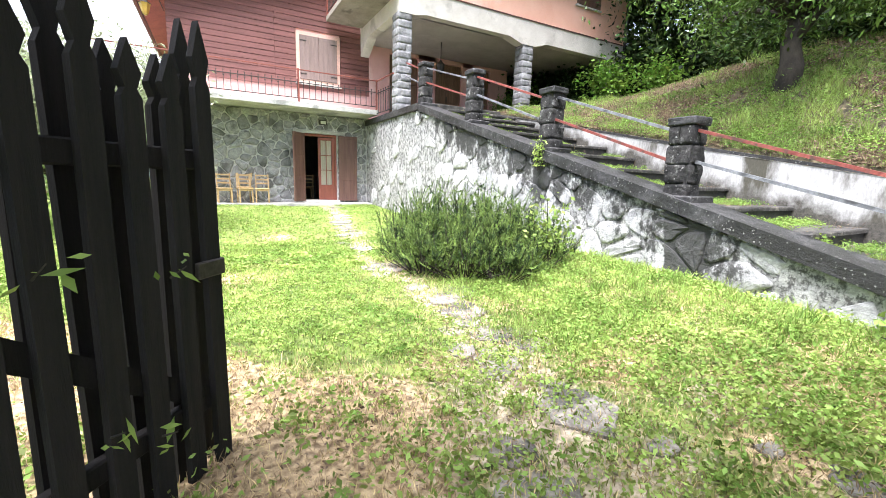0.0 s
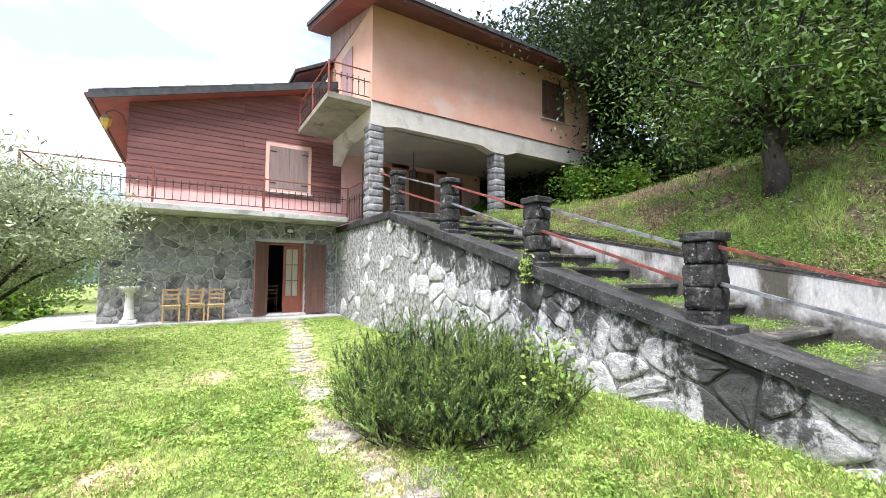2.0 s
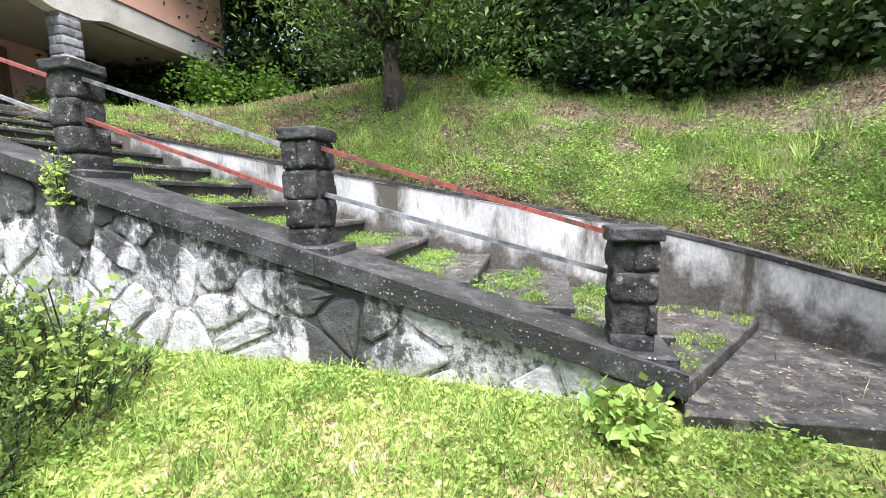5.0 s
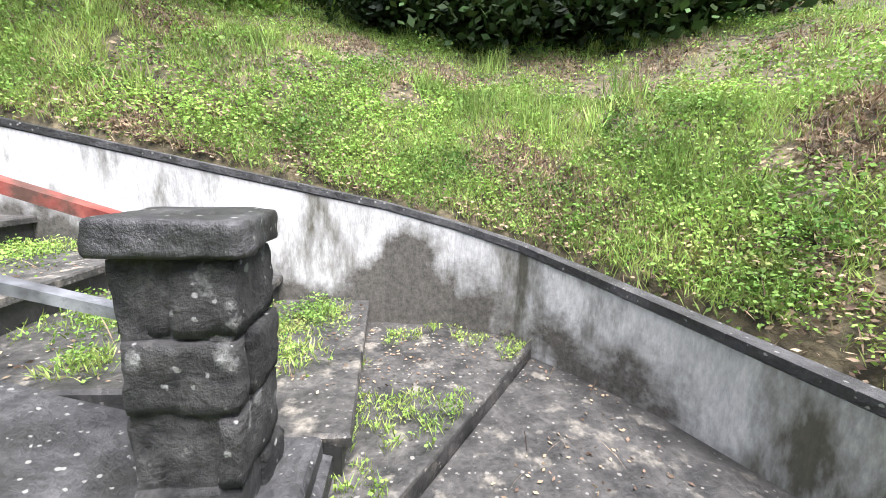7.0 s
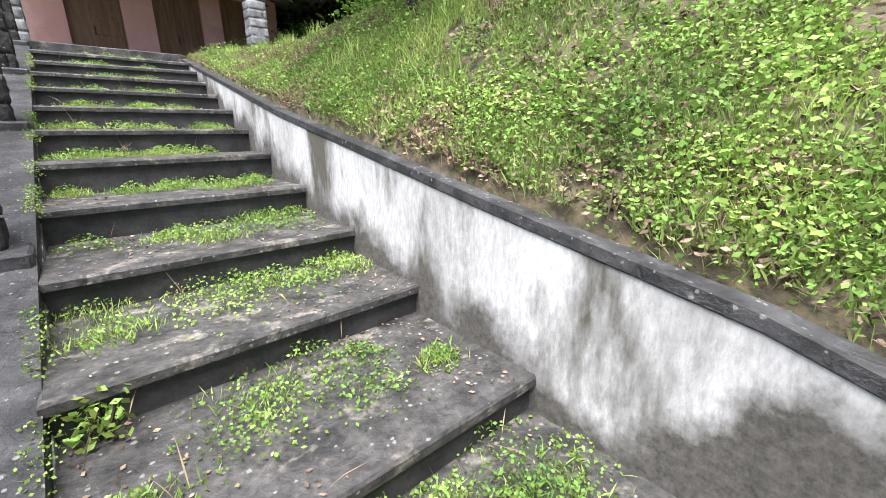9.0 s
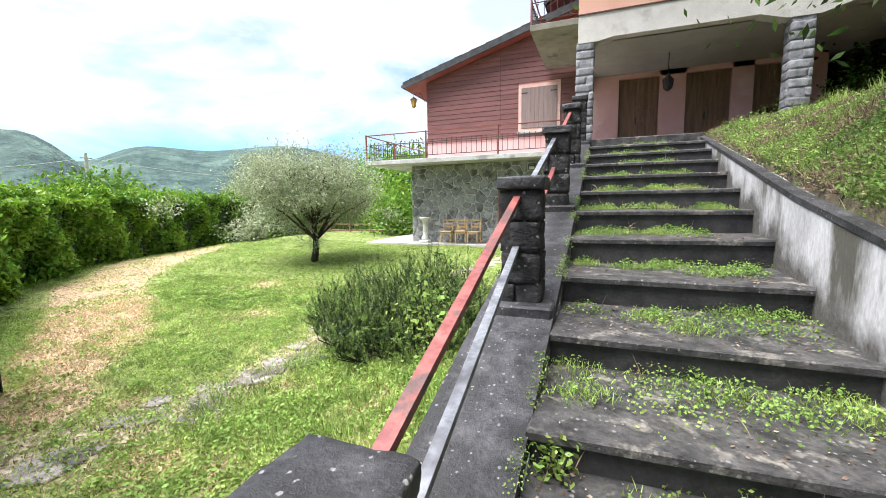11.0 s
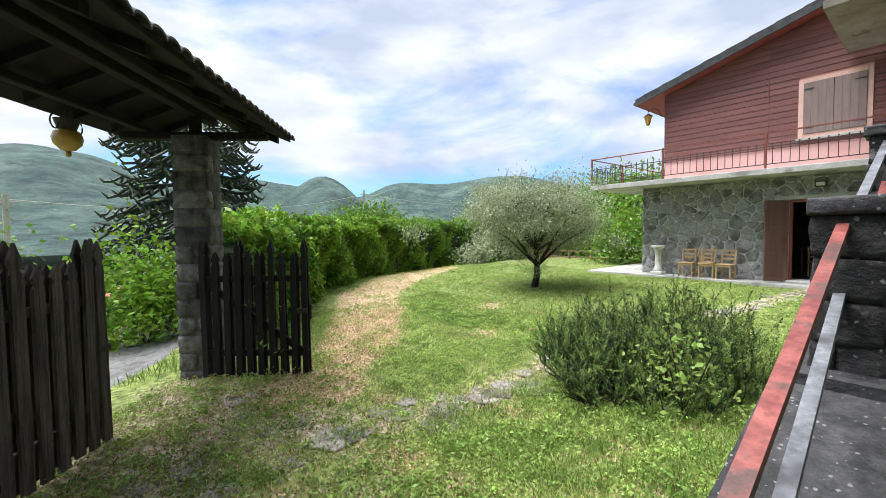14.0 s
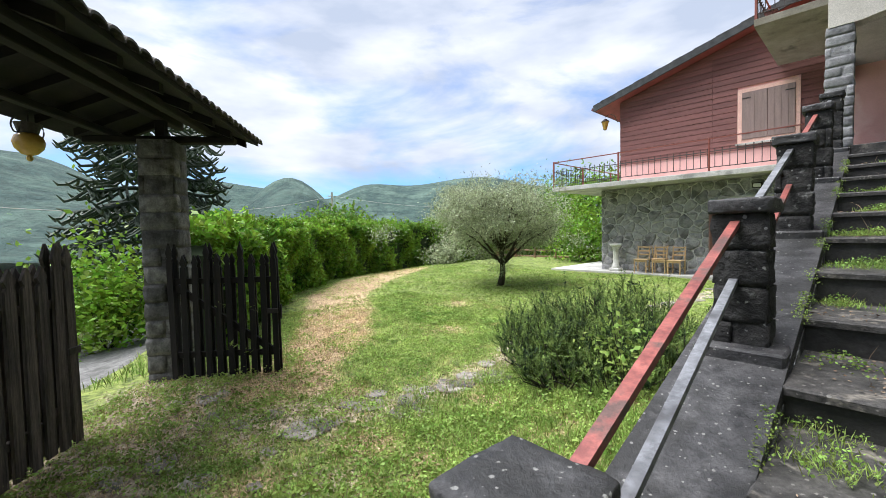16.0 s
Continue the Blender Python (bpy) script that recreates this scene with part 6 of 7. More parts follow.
# needles stand off each shoot like a bottle brush, leaning towards its tip
off_ = RNG.normal(size=needles.shape)
off_ -= along * np.sum(off_ * along, axis=1)[:, None]
off_ /= np.linalg.norm(off_, axis=1)[:, None] + 1e-9
aim = off_ * 0.75 + along * RNG.uniform(0.5, 1.1, (len(needles), 1))
aim /= np.linalg.norm(aim, axis=1)[:, None]
wide = np.cross(aim, along)
wide /= np.linalg.norm(wide, axis=1)[:, None] + 1e-9
nl = RNG.uniform(0.018, 0.034, (len(needles), 1))
nv = np.stack([needles, needles + aim * nl * 0.5 + wide * 0.0042, needles + aim * nl, needles + aim * nl * 0.5 - wide * 0.0042], 1)
part("stem", stems, M_BARK, rb)
part("needles", fast_mesh("needles", nv, 4, M_ROSEMARY), M_ROSEMARY, rb)


def leafy(name, label, category, at, r, h, n, leaf, material, kind=""):
    ob = root(name, at, label, category, kind=kind)
    c = RNG.normal(size=(n, 3)) * np.array([r, r, h]) * 0.42 + np.array([at[0], at[1], at[2] + h * 0.75])
    c[:, 2] = np.maximum(c[:, 2], at[2] + 0.02)
    sh = Shape()
    for _ in range(9):
        q = c[RNG.integers(0, n)]
        sh.tube([(at[0], at[1], at[2] - 0.05), tuple(q)], [0.008, 0.004], 4)
    part("stem", sh, M_BARK, ob)
    part("foliage", leaves("foliage", c, leaf, material, 0.2, 0.6, 0.35), material, ob)
    return ob


leafy("rose_shoot", "bright green leafy shoot growing through the rosemary", "plant", (3.60, 3.0, 0.62), 0.34, 0.45, 420, 0.06, M_WEED)
leafy("wall_plant", "green fern-like weed growing from the stair wall", "plant", (4.36, 4.15, 1.78), 0.10, 0.26, 260, 0.045, M_WEED)
leafy("stair_plant", "small leafy weed on the stair edge", "plant", (4.98, 0.98, 1.0), 0.10, 0.09, 150, 0.036, M_WEED)
leafy("foot_plant", "bright leafy weed at the foot of the stair wall", "plant", (4.05, 0.10, 0.60), 0.24, 0.12, 380, 0.07, M_WEED)
leafy("flower_shrub", "rounded green shrub with white blossoms beyond the lawn", "bush", (-3.4, 15.6, 0.8), 1.5, 1.3, 5200, 0.14, M_HEDGE)
leafy("grey_shrub", "grey-green tufted shrub at the hedge foot", "bush", (-8.3, 12.2, 0.6), 0.8, 0.7, 1600, 0.12, M_OLIVE)


def blossoms(at, r, h, n):
    c = RNG.normal(size=(n, 3))
    c /= np.linalg.norm(c, axis=1)[:, None]
    c = c * np.array([r, r, h]) * 0.8 + np.array(at)
    return leaves("blossoms", c, 0.13, M_WHITEFLOWER, 0, 0.9)


stuff("blossoms", blossoms((-3.4, 15.6, 1.5), 1.25, 0.9, 90), "white blossoms on the rounded shrub", "flowers")

def sprig(at, n, size):
    ob = root("leaf_sprig", at, "sprig of fresh green laurel leaves poking through the gate", "plant", "sprigs at the gate")
    a = Vector(at)
    part("stem", Shape().tube([a, a + Vector((0.05, -0.08, 0.05))], [0.004, 0.002], 4), M_BARK, ob)
    c = np.array(a) + np.array([0.04, -0.06, 0.03]) + RNG.normal(size=(n, 3)) * 0.035
    for q in c:
        part("leaf", leaves("leaf", q[None], size, M_WEED, 0.0, 0.32, 0.4), M_WEED, ob)


for s_, z_ in ((0.52, 1.30), (0.62, 0.82), (0.80, 1.22), (0.74, 0.72)):
    q_ = hinge1.lerp(end1, s_)
    sprig((q_.x + 0.05, q_.y - 0.05, z_), 5, 0.065)

# laurel hedge
HEDGE = [(-1.75, 0.95), (-3.4, 1.85), (-5.9, 3.6), (-7.9, 6.0), (-9.3, 8.8), (-10.1, 11.4), (-9.9, 14.5), (-8.6, 17.5), (-6.0, 19.0)]


def hedge():
    ob = root("hedge", (-6, 4, 0.3), "tall dense laurel hedge with glossy bright leaves", "hedge")
    core = Shape()
    cen = []
    for i, (a, b) in enumerate(zip(HEDGE, HEDGE[1:])):
        L = math.hypot(b[0] - a[0], b[1] - a[1])
        ang = math.degrees(math.atan2(b[1] - a[1], b[0] - a[0]))
        z0 = min(gz(*a), gz(*b)) - 0.2
        zt = 2.22 + 0.055 * i
        # solid dark box standing in for the shaded depth behind the leaves
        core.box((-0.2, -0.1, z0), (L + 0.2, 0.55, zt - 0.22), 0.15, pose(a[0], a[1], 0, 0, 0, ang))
        n = int(L * (5200 if i < 4 else 3000))
        s = RNG.uniform(-0.15, L + 0.15, n)
        face = RNG.choice(3, n, p=[0.62, 0.28, 0.10])
        h = RNG.uniform(z0 + 0.2, zt, n)
        bump = 0.16 * np.sin(s * 2.9 + h * 2.1 + i) + 0.10 * np.sin(s * 6.1 - h * 4.0)
        off = np.where(face == 0, -0.18 - bump + RNG.normal(size=n) * 0.07, np.where(face == 1, RNG.uniform(-0.2, 0.65, n), 0.65 + RNG.normal(size=n) * 0.08))
        h = np.where(face == 1, zt - 0.10 + 0.22 * np.sin(s * 2.2 + i) * np.sin(s * 5.3) + np.abs(RNG.normal(size=n)) * 0.12, h)
        ca, sa = math.cos(radians(ang)), math.sin(radians(ang))
        cen.append(np.stack([a[0] + s * ca - off * sa, a[1] + s * sa + off * ca, h], 1))
    part("shade_core", core, M_HEDGE_CORE, ob)
    part("foliage", leaves("foliage", np.concatenate(cen), 0.135, M_HEDGE, 0.1, 0.42), M_HEDGE, ob)
    return ob


hedge()
leafy("gate_bush", "leafy green bush outside the gate by the road", "bush", (-4.3, -0.2, gz(-4.3, -0.2)), 1.1, 1.2, 3800, 0.12, M_HEDGE)
for x_, y_, r_ in ((-5.2, -2.6, 1.0), (-5.8, -3.8, 1.2), (-5.0, -4.8, 1.0)):
    leafy("acacia_shrub", "feathery yellow-green young shrub beyond the lane", "bush", (x_, y_, gz(x_, y_)), r_, 1.5, 2600, 0.10, M_TREE_LIGHT)
for k, (x, y, h_, r_) in enumerate(((-12.5, 9.0, 3.6, 1.5), (-6.5, 22, 5.0, 2.4), (-1.8, 23, 4.5, 2.6), (-10.5, 24, 4.4, 2.4), (-14, 20, 4.2, 2.4))):
    tree("garden_tree", "leafy green tree beyond the hedge", "tree", (x, y, gz(x, y)), h_, 0.10, (r_, r_, h_ * 0.32, h_ * 0.62), 5200, 0.20, M_TREE_LIGHT if k % 2 == 0 else M_HEDGE, 40 + k, limbs=8, group="trees beyond the hedge")

# monkey puzzle tree behind the gate
def monkey_puzzle(at):
    r = random.Random(8)
    ob = root("monkey_puzzle_tree", at, "dark monkey puzzle tree with drooping scaly branches", "tree")
    b = Vector(at)
    part("trunk", Shape().tube([b, b + Vector((0, 0, 3)), b + Vector((0.05, 0, 5.0))], [0.20, 0.16, 0.06], 9), M_BARK, ob, smooth=True)
    for w in range(12):
        z = 1.3 + w * 0.31
        L = 2.35 - 0.07 * w
        for j in range(5):
            an = 2 * math.pi * (j + 0.5 * (w % 2) + r.uniform(-0.3, 0.3)) / 5
            d = Vector((math.cos(an), math.sin(an), 0))
            sd = Vector((-d.y, d.x, 0))
            dr_ = -2.1 + 0.13 * w
            sh = Shape()
            P = lambda s: b + Vector((0, 0, z + 0.35)) + d * L * (s - 0.12 * s * s) + sd * 0.18 * L * s * math.sin(3 * s + w + j) + Vector((0, 0, L * (0.12 * s + (0.42 * dr_) * s * s + 0.42 * s**4)))
            sh.tube([P(s) for s in (0, 0.2, 0.4, 0.6, 0.8, 1.0)], [0.045, 0.052, 0.05, 0.048, 0.044, 0.016], 6)
            for q in range(7):
                s = 0.28 + 0.10 * q
                for sg in (-1, 1):
                    ll = r.uniform(0.35, 0.65) * (1.1 - 0.4 * s)
                    p0 = P(s)
                    p1 = p0 + d * ll * r.uniform(0.2, 0.5) + sd * sg * ll * 0.45 + Vector((0, 0, -0.42 * ll))
                    p2 = p1 + d * ll * 0.3 + sd * sg * ll * r.uniform(0.1, 0.35) + Vector((0, 0, r.uniform(-0.25, 0.10) * ll))
                    p3 = p2 + d * ll * 0.2 + sd * sg * ll * 0.1 + Vector((0, 0, 0.25 * ll))
                    sh.tube([p0, p1, p2, p3], [0.030, 0.034, 0.032, 0.010], 5)
            part("branch", sh, M_ARAUCARIA, ob)
    return ob


monkey_puzzle((-7.0, 0.9, gz(-7.0, 0.9) - 0.3))

# ---- hillside trees ----
def ht(x, y):
    return (x, y, gz(x, y))


tree("hill_tree", "small dark tree with light drooping young leaves on the bank", "tree", ht(7.65, 2.6), 4.0, 0.15, (1.95, 1.8, 1.15, 1.75), 19000, 0.095, M_TREE_MIX, 61, fork=0.26, limbs=13, droop=0.6, aspect=0.35, lean=(0.35, 0.1), spread=0.24)
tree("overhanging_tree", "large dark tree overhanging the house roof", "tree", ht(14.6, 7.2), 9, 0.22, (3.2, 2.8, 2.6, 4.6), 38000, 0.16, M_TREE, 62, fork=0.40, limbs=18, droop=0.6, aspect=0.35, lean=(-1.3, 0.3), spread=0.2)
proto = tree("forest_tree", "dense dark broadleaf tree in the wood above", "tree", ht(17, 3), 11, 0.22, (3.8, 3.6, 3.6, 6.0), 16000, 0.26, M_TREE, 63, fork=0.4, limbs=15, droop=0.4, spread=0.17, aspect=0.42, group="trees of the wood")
rt_ = random.Random(21)
for x, y, s in ((15, -2.5, 0.85), (19, -1, 1.1), (13.0, 0.2, 0.7), (18, 7.5, 1.1), (21, 4, 1.2), (16.5, 11, 1.0), (17, 15, 1.1), (22, 11, 1.3), (13.5, -6.5, 0.9), (17.5, -6, 1.2), (23, -4, 1.4), (12.5, 18, 1.0), (12.0, -11, 1.0), (17, -12, 1.3), (26, 2, 1.5), (27, 9, 1.6), (20, 19, 1.2), (14.5, 14, 0.9), (11.6, -3.2, 0.75), (11.9, 1.2, 0.7), (12.4, -7.5, 0.85), (11.0, -0.9, 0.62)):
    copy_thing(proto, pose(x, y, gz(x, y) - 0.2, 0, 0, rt_.uniform(0, 360)) @ Matrix.Scale(s, 4))
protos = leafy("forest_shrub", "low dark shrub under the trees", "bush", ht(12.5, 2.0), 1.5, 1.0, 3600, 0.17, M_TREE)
tagged(protos, group="undergrowth")
for x, y, s in ((14, 1, 1.4), (12.8, 5.2, 1.1), (14.5, 4, 1.3), (13.6, 8.6, 1.2), (15.5, 7, 1.4), (12.6, -2.2, 1.2), (14.5, -1, 1.5), (12.2, -5, 1.2), (13.6, 11.5, 1.3), (11.6, 14.6, 1.3), (13.0, 13.2, 1.4), (10.6, 17, 1.2), (14.8, 9.8, 1.4), (12.2, 11.3, 0.7), (10.3, -3.6, 1.0), (10.1, -1.7, 0.9), (10.5, -5.3, 1.1), (10.6, 0.5, 0.9), (9.9, -6.6, 1.0), (10.8, 2.6, 0.8), (11.2, 4.4, 0.8), (9.2, -1.6, 0.75), (9.0, -3.0, 0.8), (9.7, -0.3, 0.7), (9.5, -2.3, 0.9), (8.6, -4.2, 0.8)):
    copy_thing(protos, pose(x, y, gz(x, y) - 0.1, 0, 0, rt_.uniform(0, 360)) @ Matrix.Scale(s, 4))
lt = leafy("sunlit_shrub", "light green young shrub at the edge of the wood", "bush", ht(11.4, 9.0), 0.9, 0.8, 1500, 0.13, M_TREE_LIGHT)
tagged(lt, group="light shrubs")
for x, y, s in ((12.0, 7.6, 0.9), (13.4, 10.6, 1.2), (9.2, 11.6, 0.5), (10.8, 12.4, 0.8), (9.0, 1.4, 0.5)):
    copy_thing(lt, pose(x, y, gz(x, y) - 0.1, 0, 0, rt_.uniform(0, 360)) @ Matrix.Scale(s, 4))

# ---- grass ----
def scatter(n, x0, x1, y0, y1):
    p = np.stack([RNG.uniform(x0, x1, n), RNG.uniform(y0, y1, n)], 1)
    return p


def on_ground(p):
    return np.concatenate([p, ground_height(p[:, 0], p[:, 1])[:, None]], 1)


def in_lawn(p):
    x, y = p[:, 0], p[:, 1]
    d, _ = wall_side(x, y)
    ok = (x < 4.40) & ~((y > 11.75) & (x > -2.6)) & (d < -0.02)
    gate = (x + 0.95) * 0.566 + (y - 0.24) * 0.824
    ok &= (gate > -0.3) | (x > 2.2)
    ok &= ~((x > 4.24) & (y < -0.2))
    return ok


def bare(x, y):
    """How far straw or earth has taken the place of turf, broken up in small patches."""
    m = np.clip(straw_mask(x, y) * 1.15 + earth_mask(x, y) * 1.2, 0, 1.0)
    return np.clip(m + (patches(x, y, 0.22, 5) - 0.5) * 0.7 + (patches(x, y, 0.07, 6) - 0.5) * 0.35 - 0.06, 0, 0.985)


p = np.concatenate([scatter(170000, -3.5, 4.4, -1.6, 6.0), scatter(105000, -10, 4.4, 3.0, 12.5), scatter(20000, -12, 0, 10, 20)])
p = p[in_lawn(p)]
p = p[RNG.uniform(size=len(p)) > bare(p[:, 0], p[:, 1])]
hl = 0.026 + 0.030 * patches(p[:, 0], p[:, 1], 0.35, 1) * patches(p[:, 0], p[:, 1], 1.3, 2) * 1.6
stuff("lawn_grass", blades("lawn_grass", on_ground(p), hl, 0.009, M_GRASS, 0.8), "short bright green mown lawn grass", "grass")

# clover and small broad leaves woven through the turf
p = np.concatenate([scatter(210000, -2.5, 4.4, -1.6, 5.0), scatter(90000, -9, 4.4, 4.0, 11.5)])
p = p[in_lawn(p)]
clump = patches(p[:, 0], p[:, 1], 0.16, 3) * 0.6 + patches(p[:, 0], p[:, 1], 0.6, 4) * 0.5
p = p[(RNG.uniform(size=len(p)) > bare(p[:, 0], p[:, 1])) & (clump > 0.46)]
w3 = on_ground(p)
w3[:, 2] += RNG.uniform(0.008, 0.048, len(w3)) * (0.5 + patches(p[:, 0], p[:, 1], 0.16, 3))
stuff("lawn_weeds", leaves("lawn_weeds", w3, 0.020 + 0.012 * (w3[:, 1] > 4), M_WEED, 0, 0.7, 0.6), "low broad-leaved clover and weeds in the lawn", "weeds")

# dry mowings: short broken stalks lying every way
p = np.concatenate([scatter(150000, -2.5, 4.4, -1.6, 4.0), scatter(70000, -9, 1.0, 2.0, 11)])
p = p[in_lawn(p)]
want = straw_mask(p[:, 0], p[:, 1]) * 1.1 + 0.7 * earth_mask(p[:, 0], p[:, 1]) + 0.10 * (patches(p[:, 0], p[:, 1], 0.5, 8) > 0.6)
p = p[RNG.uniform(size=len(p)) < want * (0.35 + 0.9 * patches(p[:, 0], p[:, 1], 0.18, 9))]
stuff("straw", blades("straw", on_ground(p) + np.array([0, 0, 0.008]), 0.055, 0.0045, M_GRASS_DRY, 0.985), "dry cut straw lying on the lawn", "straw")

# brown leaves and crumbs of earth where the turf is worn away
p = scatter(80000, -6.5, 4.4, -1.9, 7.0)
d, _ = wall_side(p[:, 0], p[:, 1])
p = p[(d < -0.03) & (p[:, 0] < 4.25)]
p = p[RNG.uniform(size=len(p)) < bare(p[:, 0], p[:, 1]) * 0.9 * (0.3 + patches(p[:, 0], p[:, 1], 0.3, 10))]
stuff("lawn_litter", leaves("lawn_litter", on_ground(p) + np.array([0, 0, 0.012]), 0.026, M_LITTER, 0, 0.5, 0.85), "dead brown leaves and crumbs on the worn ground", "leaves")

# loose uncut tufts
p = np.concatenate([scatter(420, 3.3, 4.4, 0.2, 6.5), scatter(260, 1.9, 4.2, 1.2, 3.0), scatter(160, -6, 3, 2, 10)])
p = p[in_lawn(p)]
tuft = np.repeat(p, 14, axis=0) + RNG.normal(size=(len(p) * 14, 2)) * 0.035
tuft = tuft[in_lawn(tuft)]
stuff("tall_grass", blades("tall_grass", on_ground(tuft), 0.13, 0.007, M_GRASS, 0.85), "taller uncut grass tufts along the wall and bush", "grass")

# broad-leaved weeds in clumps, also on the bare ground by the gate
p = np.concatenate([scatter(420, 2.4, 4.35, -1.0, 3.4), scatter(300, -0.6, 3.2, -1.3, 1.6), scatter(110, -4, 3.5, 1.5, 6)])
p = p[in_lawn(p)]
rad = RNG.uniform(0.035, 0.14, len(p))
cl3 = np.repeat(p, 60, axis=0) + RNG.normal(size=(len(p) * 60, 2)) * np.repeat(rad, 60)[:, None]
far = np.hypot(*(cl3 - np.repeat(p, 60, axis=0)).T) / np.repeat(rad, 60)
ok = in_lawn(cl3)
w3 = on_ground(cl3[ok])
w3[:, 2] += RNG.uniform(0.2, 1.0, len(w3)) * np.exp(-0.5 * far[ok] ** 2) * np.repeat(rad, 60)[ok] * 1.1 + 0.01
stuff("weed_clumps", leaves("weed_clumps", w3, 0.034, M_WEED, 0, 0.55, 0.4), "bright clumps of broad-leaved weeds", "weeds")

p = scatter(26000, -10, -1.2, -6, 1.2)
gate_side = (p[:, 0] + 0.95) * 0.566 + (p[:, 1] - 0.24) * 0.824
p = p[((gate_side < -2.6) | (gate_side > -0.9)) & (gate_side < -0.15)]
stuff("verge_grass", blades("verge_grass", on_ground(p), 0.16, 0.014, M_GRASS, 0.7), "fresh green grass on the verge of the lane", "grass")
k = 8000
ym = RNG.uniform(-0.1, 8.4, k)
mm = np.stack([4.855 + RNG.normal(size=k) * 0.022, ym, 0.84 + 0.2885 * ym + RNG.uniform(-0.03, 0.02, k)], 1)
mm = mm[np.sin(ym * 3.1) * np.sin(ym * 7.3 + 1) > 0.05]
stuff("coping_moss", leaves("coping_moss", mm, 0.013, M_WEED, 0.2, 0.7, 0.3), "yellow-green moss along the inner edge of the coping", "moss")

# hillside grass and weeds
nearw = scatter(160000, 5.0, 8.6, -3.2, 9.0)
dnw, _ = wall_side(nearw[:, 0], nearw[:, 1])
nearw = nearw[(dnw > 0.05) & (dnw < 1.6)]
p = np.concatenate([nearw, scatter(130000, 5.0, 10.5, -4.5, 10.5), scatter(50000, 9, 16, -10, 13), scatter(14000, 5.0, 10.5, -9, -4)])
d, _ = wall_side(p[:, 0], p[:, 1])
p = p[(d > 0.05) & ~((p[:, 1] > 9.6) & (p[:, 0] < 10.6))]
edge = scatter(60000, 4.6, 7.6, -2.6, 9.0)
de, _ = wall_side(edge[:, 0], edge[:, 1])
p = np.concatenate([p, edge[(de > 0.15) & (de < 0.5)]])
wr = worn(p[:, 0], p[:, 1])
roll = RNG.uniform(size=len(p))
green, brown = p[roll > wr], p[roll < wr * 0.5]
patch = 0.5 + 0.5 * np.sin(green[:, 0] * 2.3 + 0.7) * np.sin(green[:, 1] * 1.9 + green[:, 0])
thick = patches(green[:, 0], green[:, 1], 0.5, 12) * 0.6 + patches(green[:, 0], green[:, 1], 0.16, 13) * 0.4
green, patch = green[thick > 0.40], patch[thick > 0.40]
stuff("bank_grass", blades("bank_grass", on_ground(green), 0.05 + 0.075 * patch, 0.008, M_GRASS_TALL, 0.9), "rough uncut grass covering the bank", "grass")
stuff("bank_straw", blades("bank_straw", on_ground(brown) + np.array([0, 0, 0.01]), 0.11, 0.007, M_LITTER, 0.96), "brown dead grass lying on the bank", "straw")
seeds = p[patches(p[:, 0], p[:, 1], 0.38, 14) * 0.6 + patches(p[:, 0], p[:, 1], 0.12, 15) * 0.5 > 0.52]
seeds = seeds[RNG.uniform(size=len(seeds)) > worn(seeds[:, 0], seeds[:, 1]) * 0.85]
seeds = on_ground(seeds[::7])
c = np.repeat(seeds, 9, axis=0) + RNG.normal(size=(len(seeds) * 9, 3)) * np.array([0.055, 0.055, 0.0])
c[:, 2] = ground_height(c[:, 0], c[:, 1]) + RNG.uniform(0.02, 0.11, len(c))
dc, _ = wall_side(c[:, 0], c[:, 1])
stuff("bank_weeds", leaves("bank_weeds", c[dc > 0.09], 0.028, M_BANKWEED, 0, 0.6, 0.45), "broad-leaved weeds and brambles on the bank", "weeds")
q = np.concatenate([p[::12], p[(wr > 0.4) & (roll < 0.3)]])
stuff("bank_dead_leaves", leaves("bank_dead_leaves", on_ground(q) + np.array([0, 0, 0.03]), 0.045, M_LITTER, 0, 0.5, 0.7), "dead brown leaves and stalks on the bank", "leaves")

# creeping growth and litter right behind the wall top
eg = scatter(90000, 1.8, 7.6, -3.0, 8.6)
deg, _ = wall_side(eg[:, 0], eg[:, 1])
eg = eg[(deg > 0.11) & (deg < 0.55)]
tone = np.sin(eg[:, 0] * 9 + 2 * np.sin(eg[:, 1] * 4.3)) * np.sin(eg[:, 1] * 8.1 + eg[:, 0])
low, dead = eg[tone > -0.25], eg[tone < 0.15]
c = np.repeat(on_ground(low), 5, axis=0) + RNG.normal(size=(len(low) * 5, 3)) * np.array([0.03, 0.03, 0.0])
c[:, 2] += RNG.uniform(0.015, 0.09, len(c))
stuff("wall_top_weeds", leaves("wall_top_weeds", c, 0.022, M_BANKWEED, 0, 0.6, 0.5), "small creeping weeds along the retaining wall top", "weeds")
c = np.repeat(on_ground(dead), 3, axis=0) + RNG.normal(size=(len(dead) * 3, 3)) * np.array([0.03, 0.03, 0.0])
c[:, 2] += RNG.uniform(0.01, 0.05, len(c))
stuff("wall_top_litter", leaves("wall_top_litter", c, 0.034, M_LITTER, 0, 0.45, 0.7), "brown dead leaves gathered behind the retaining wall", "leaves")

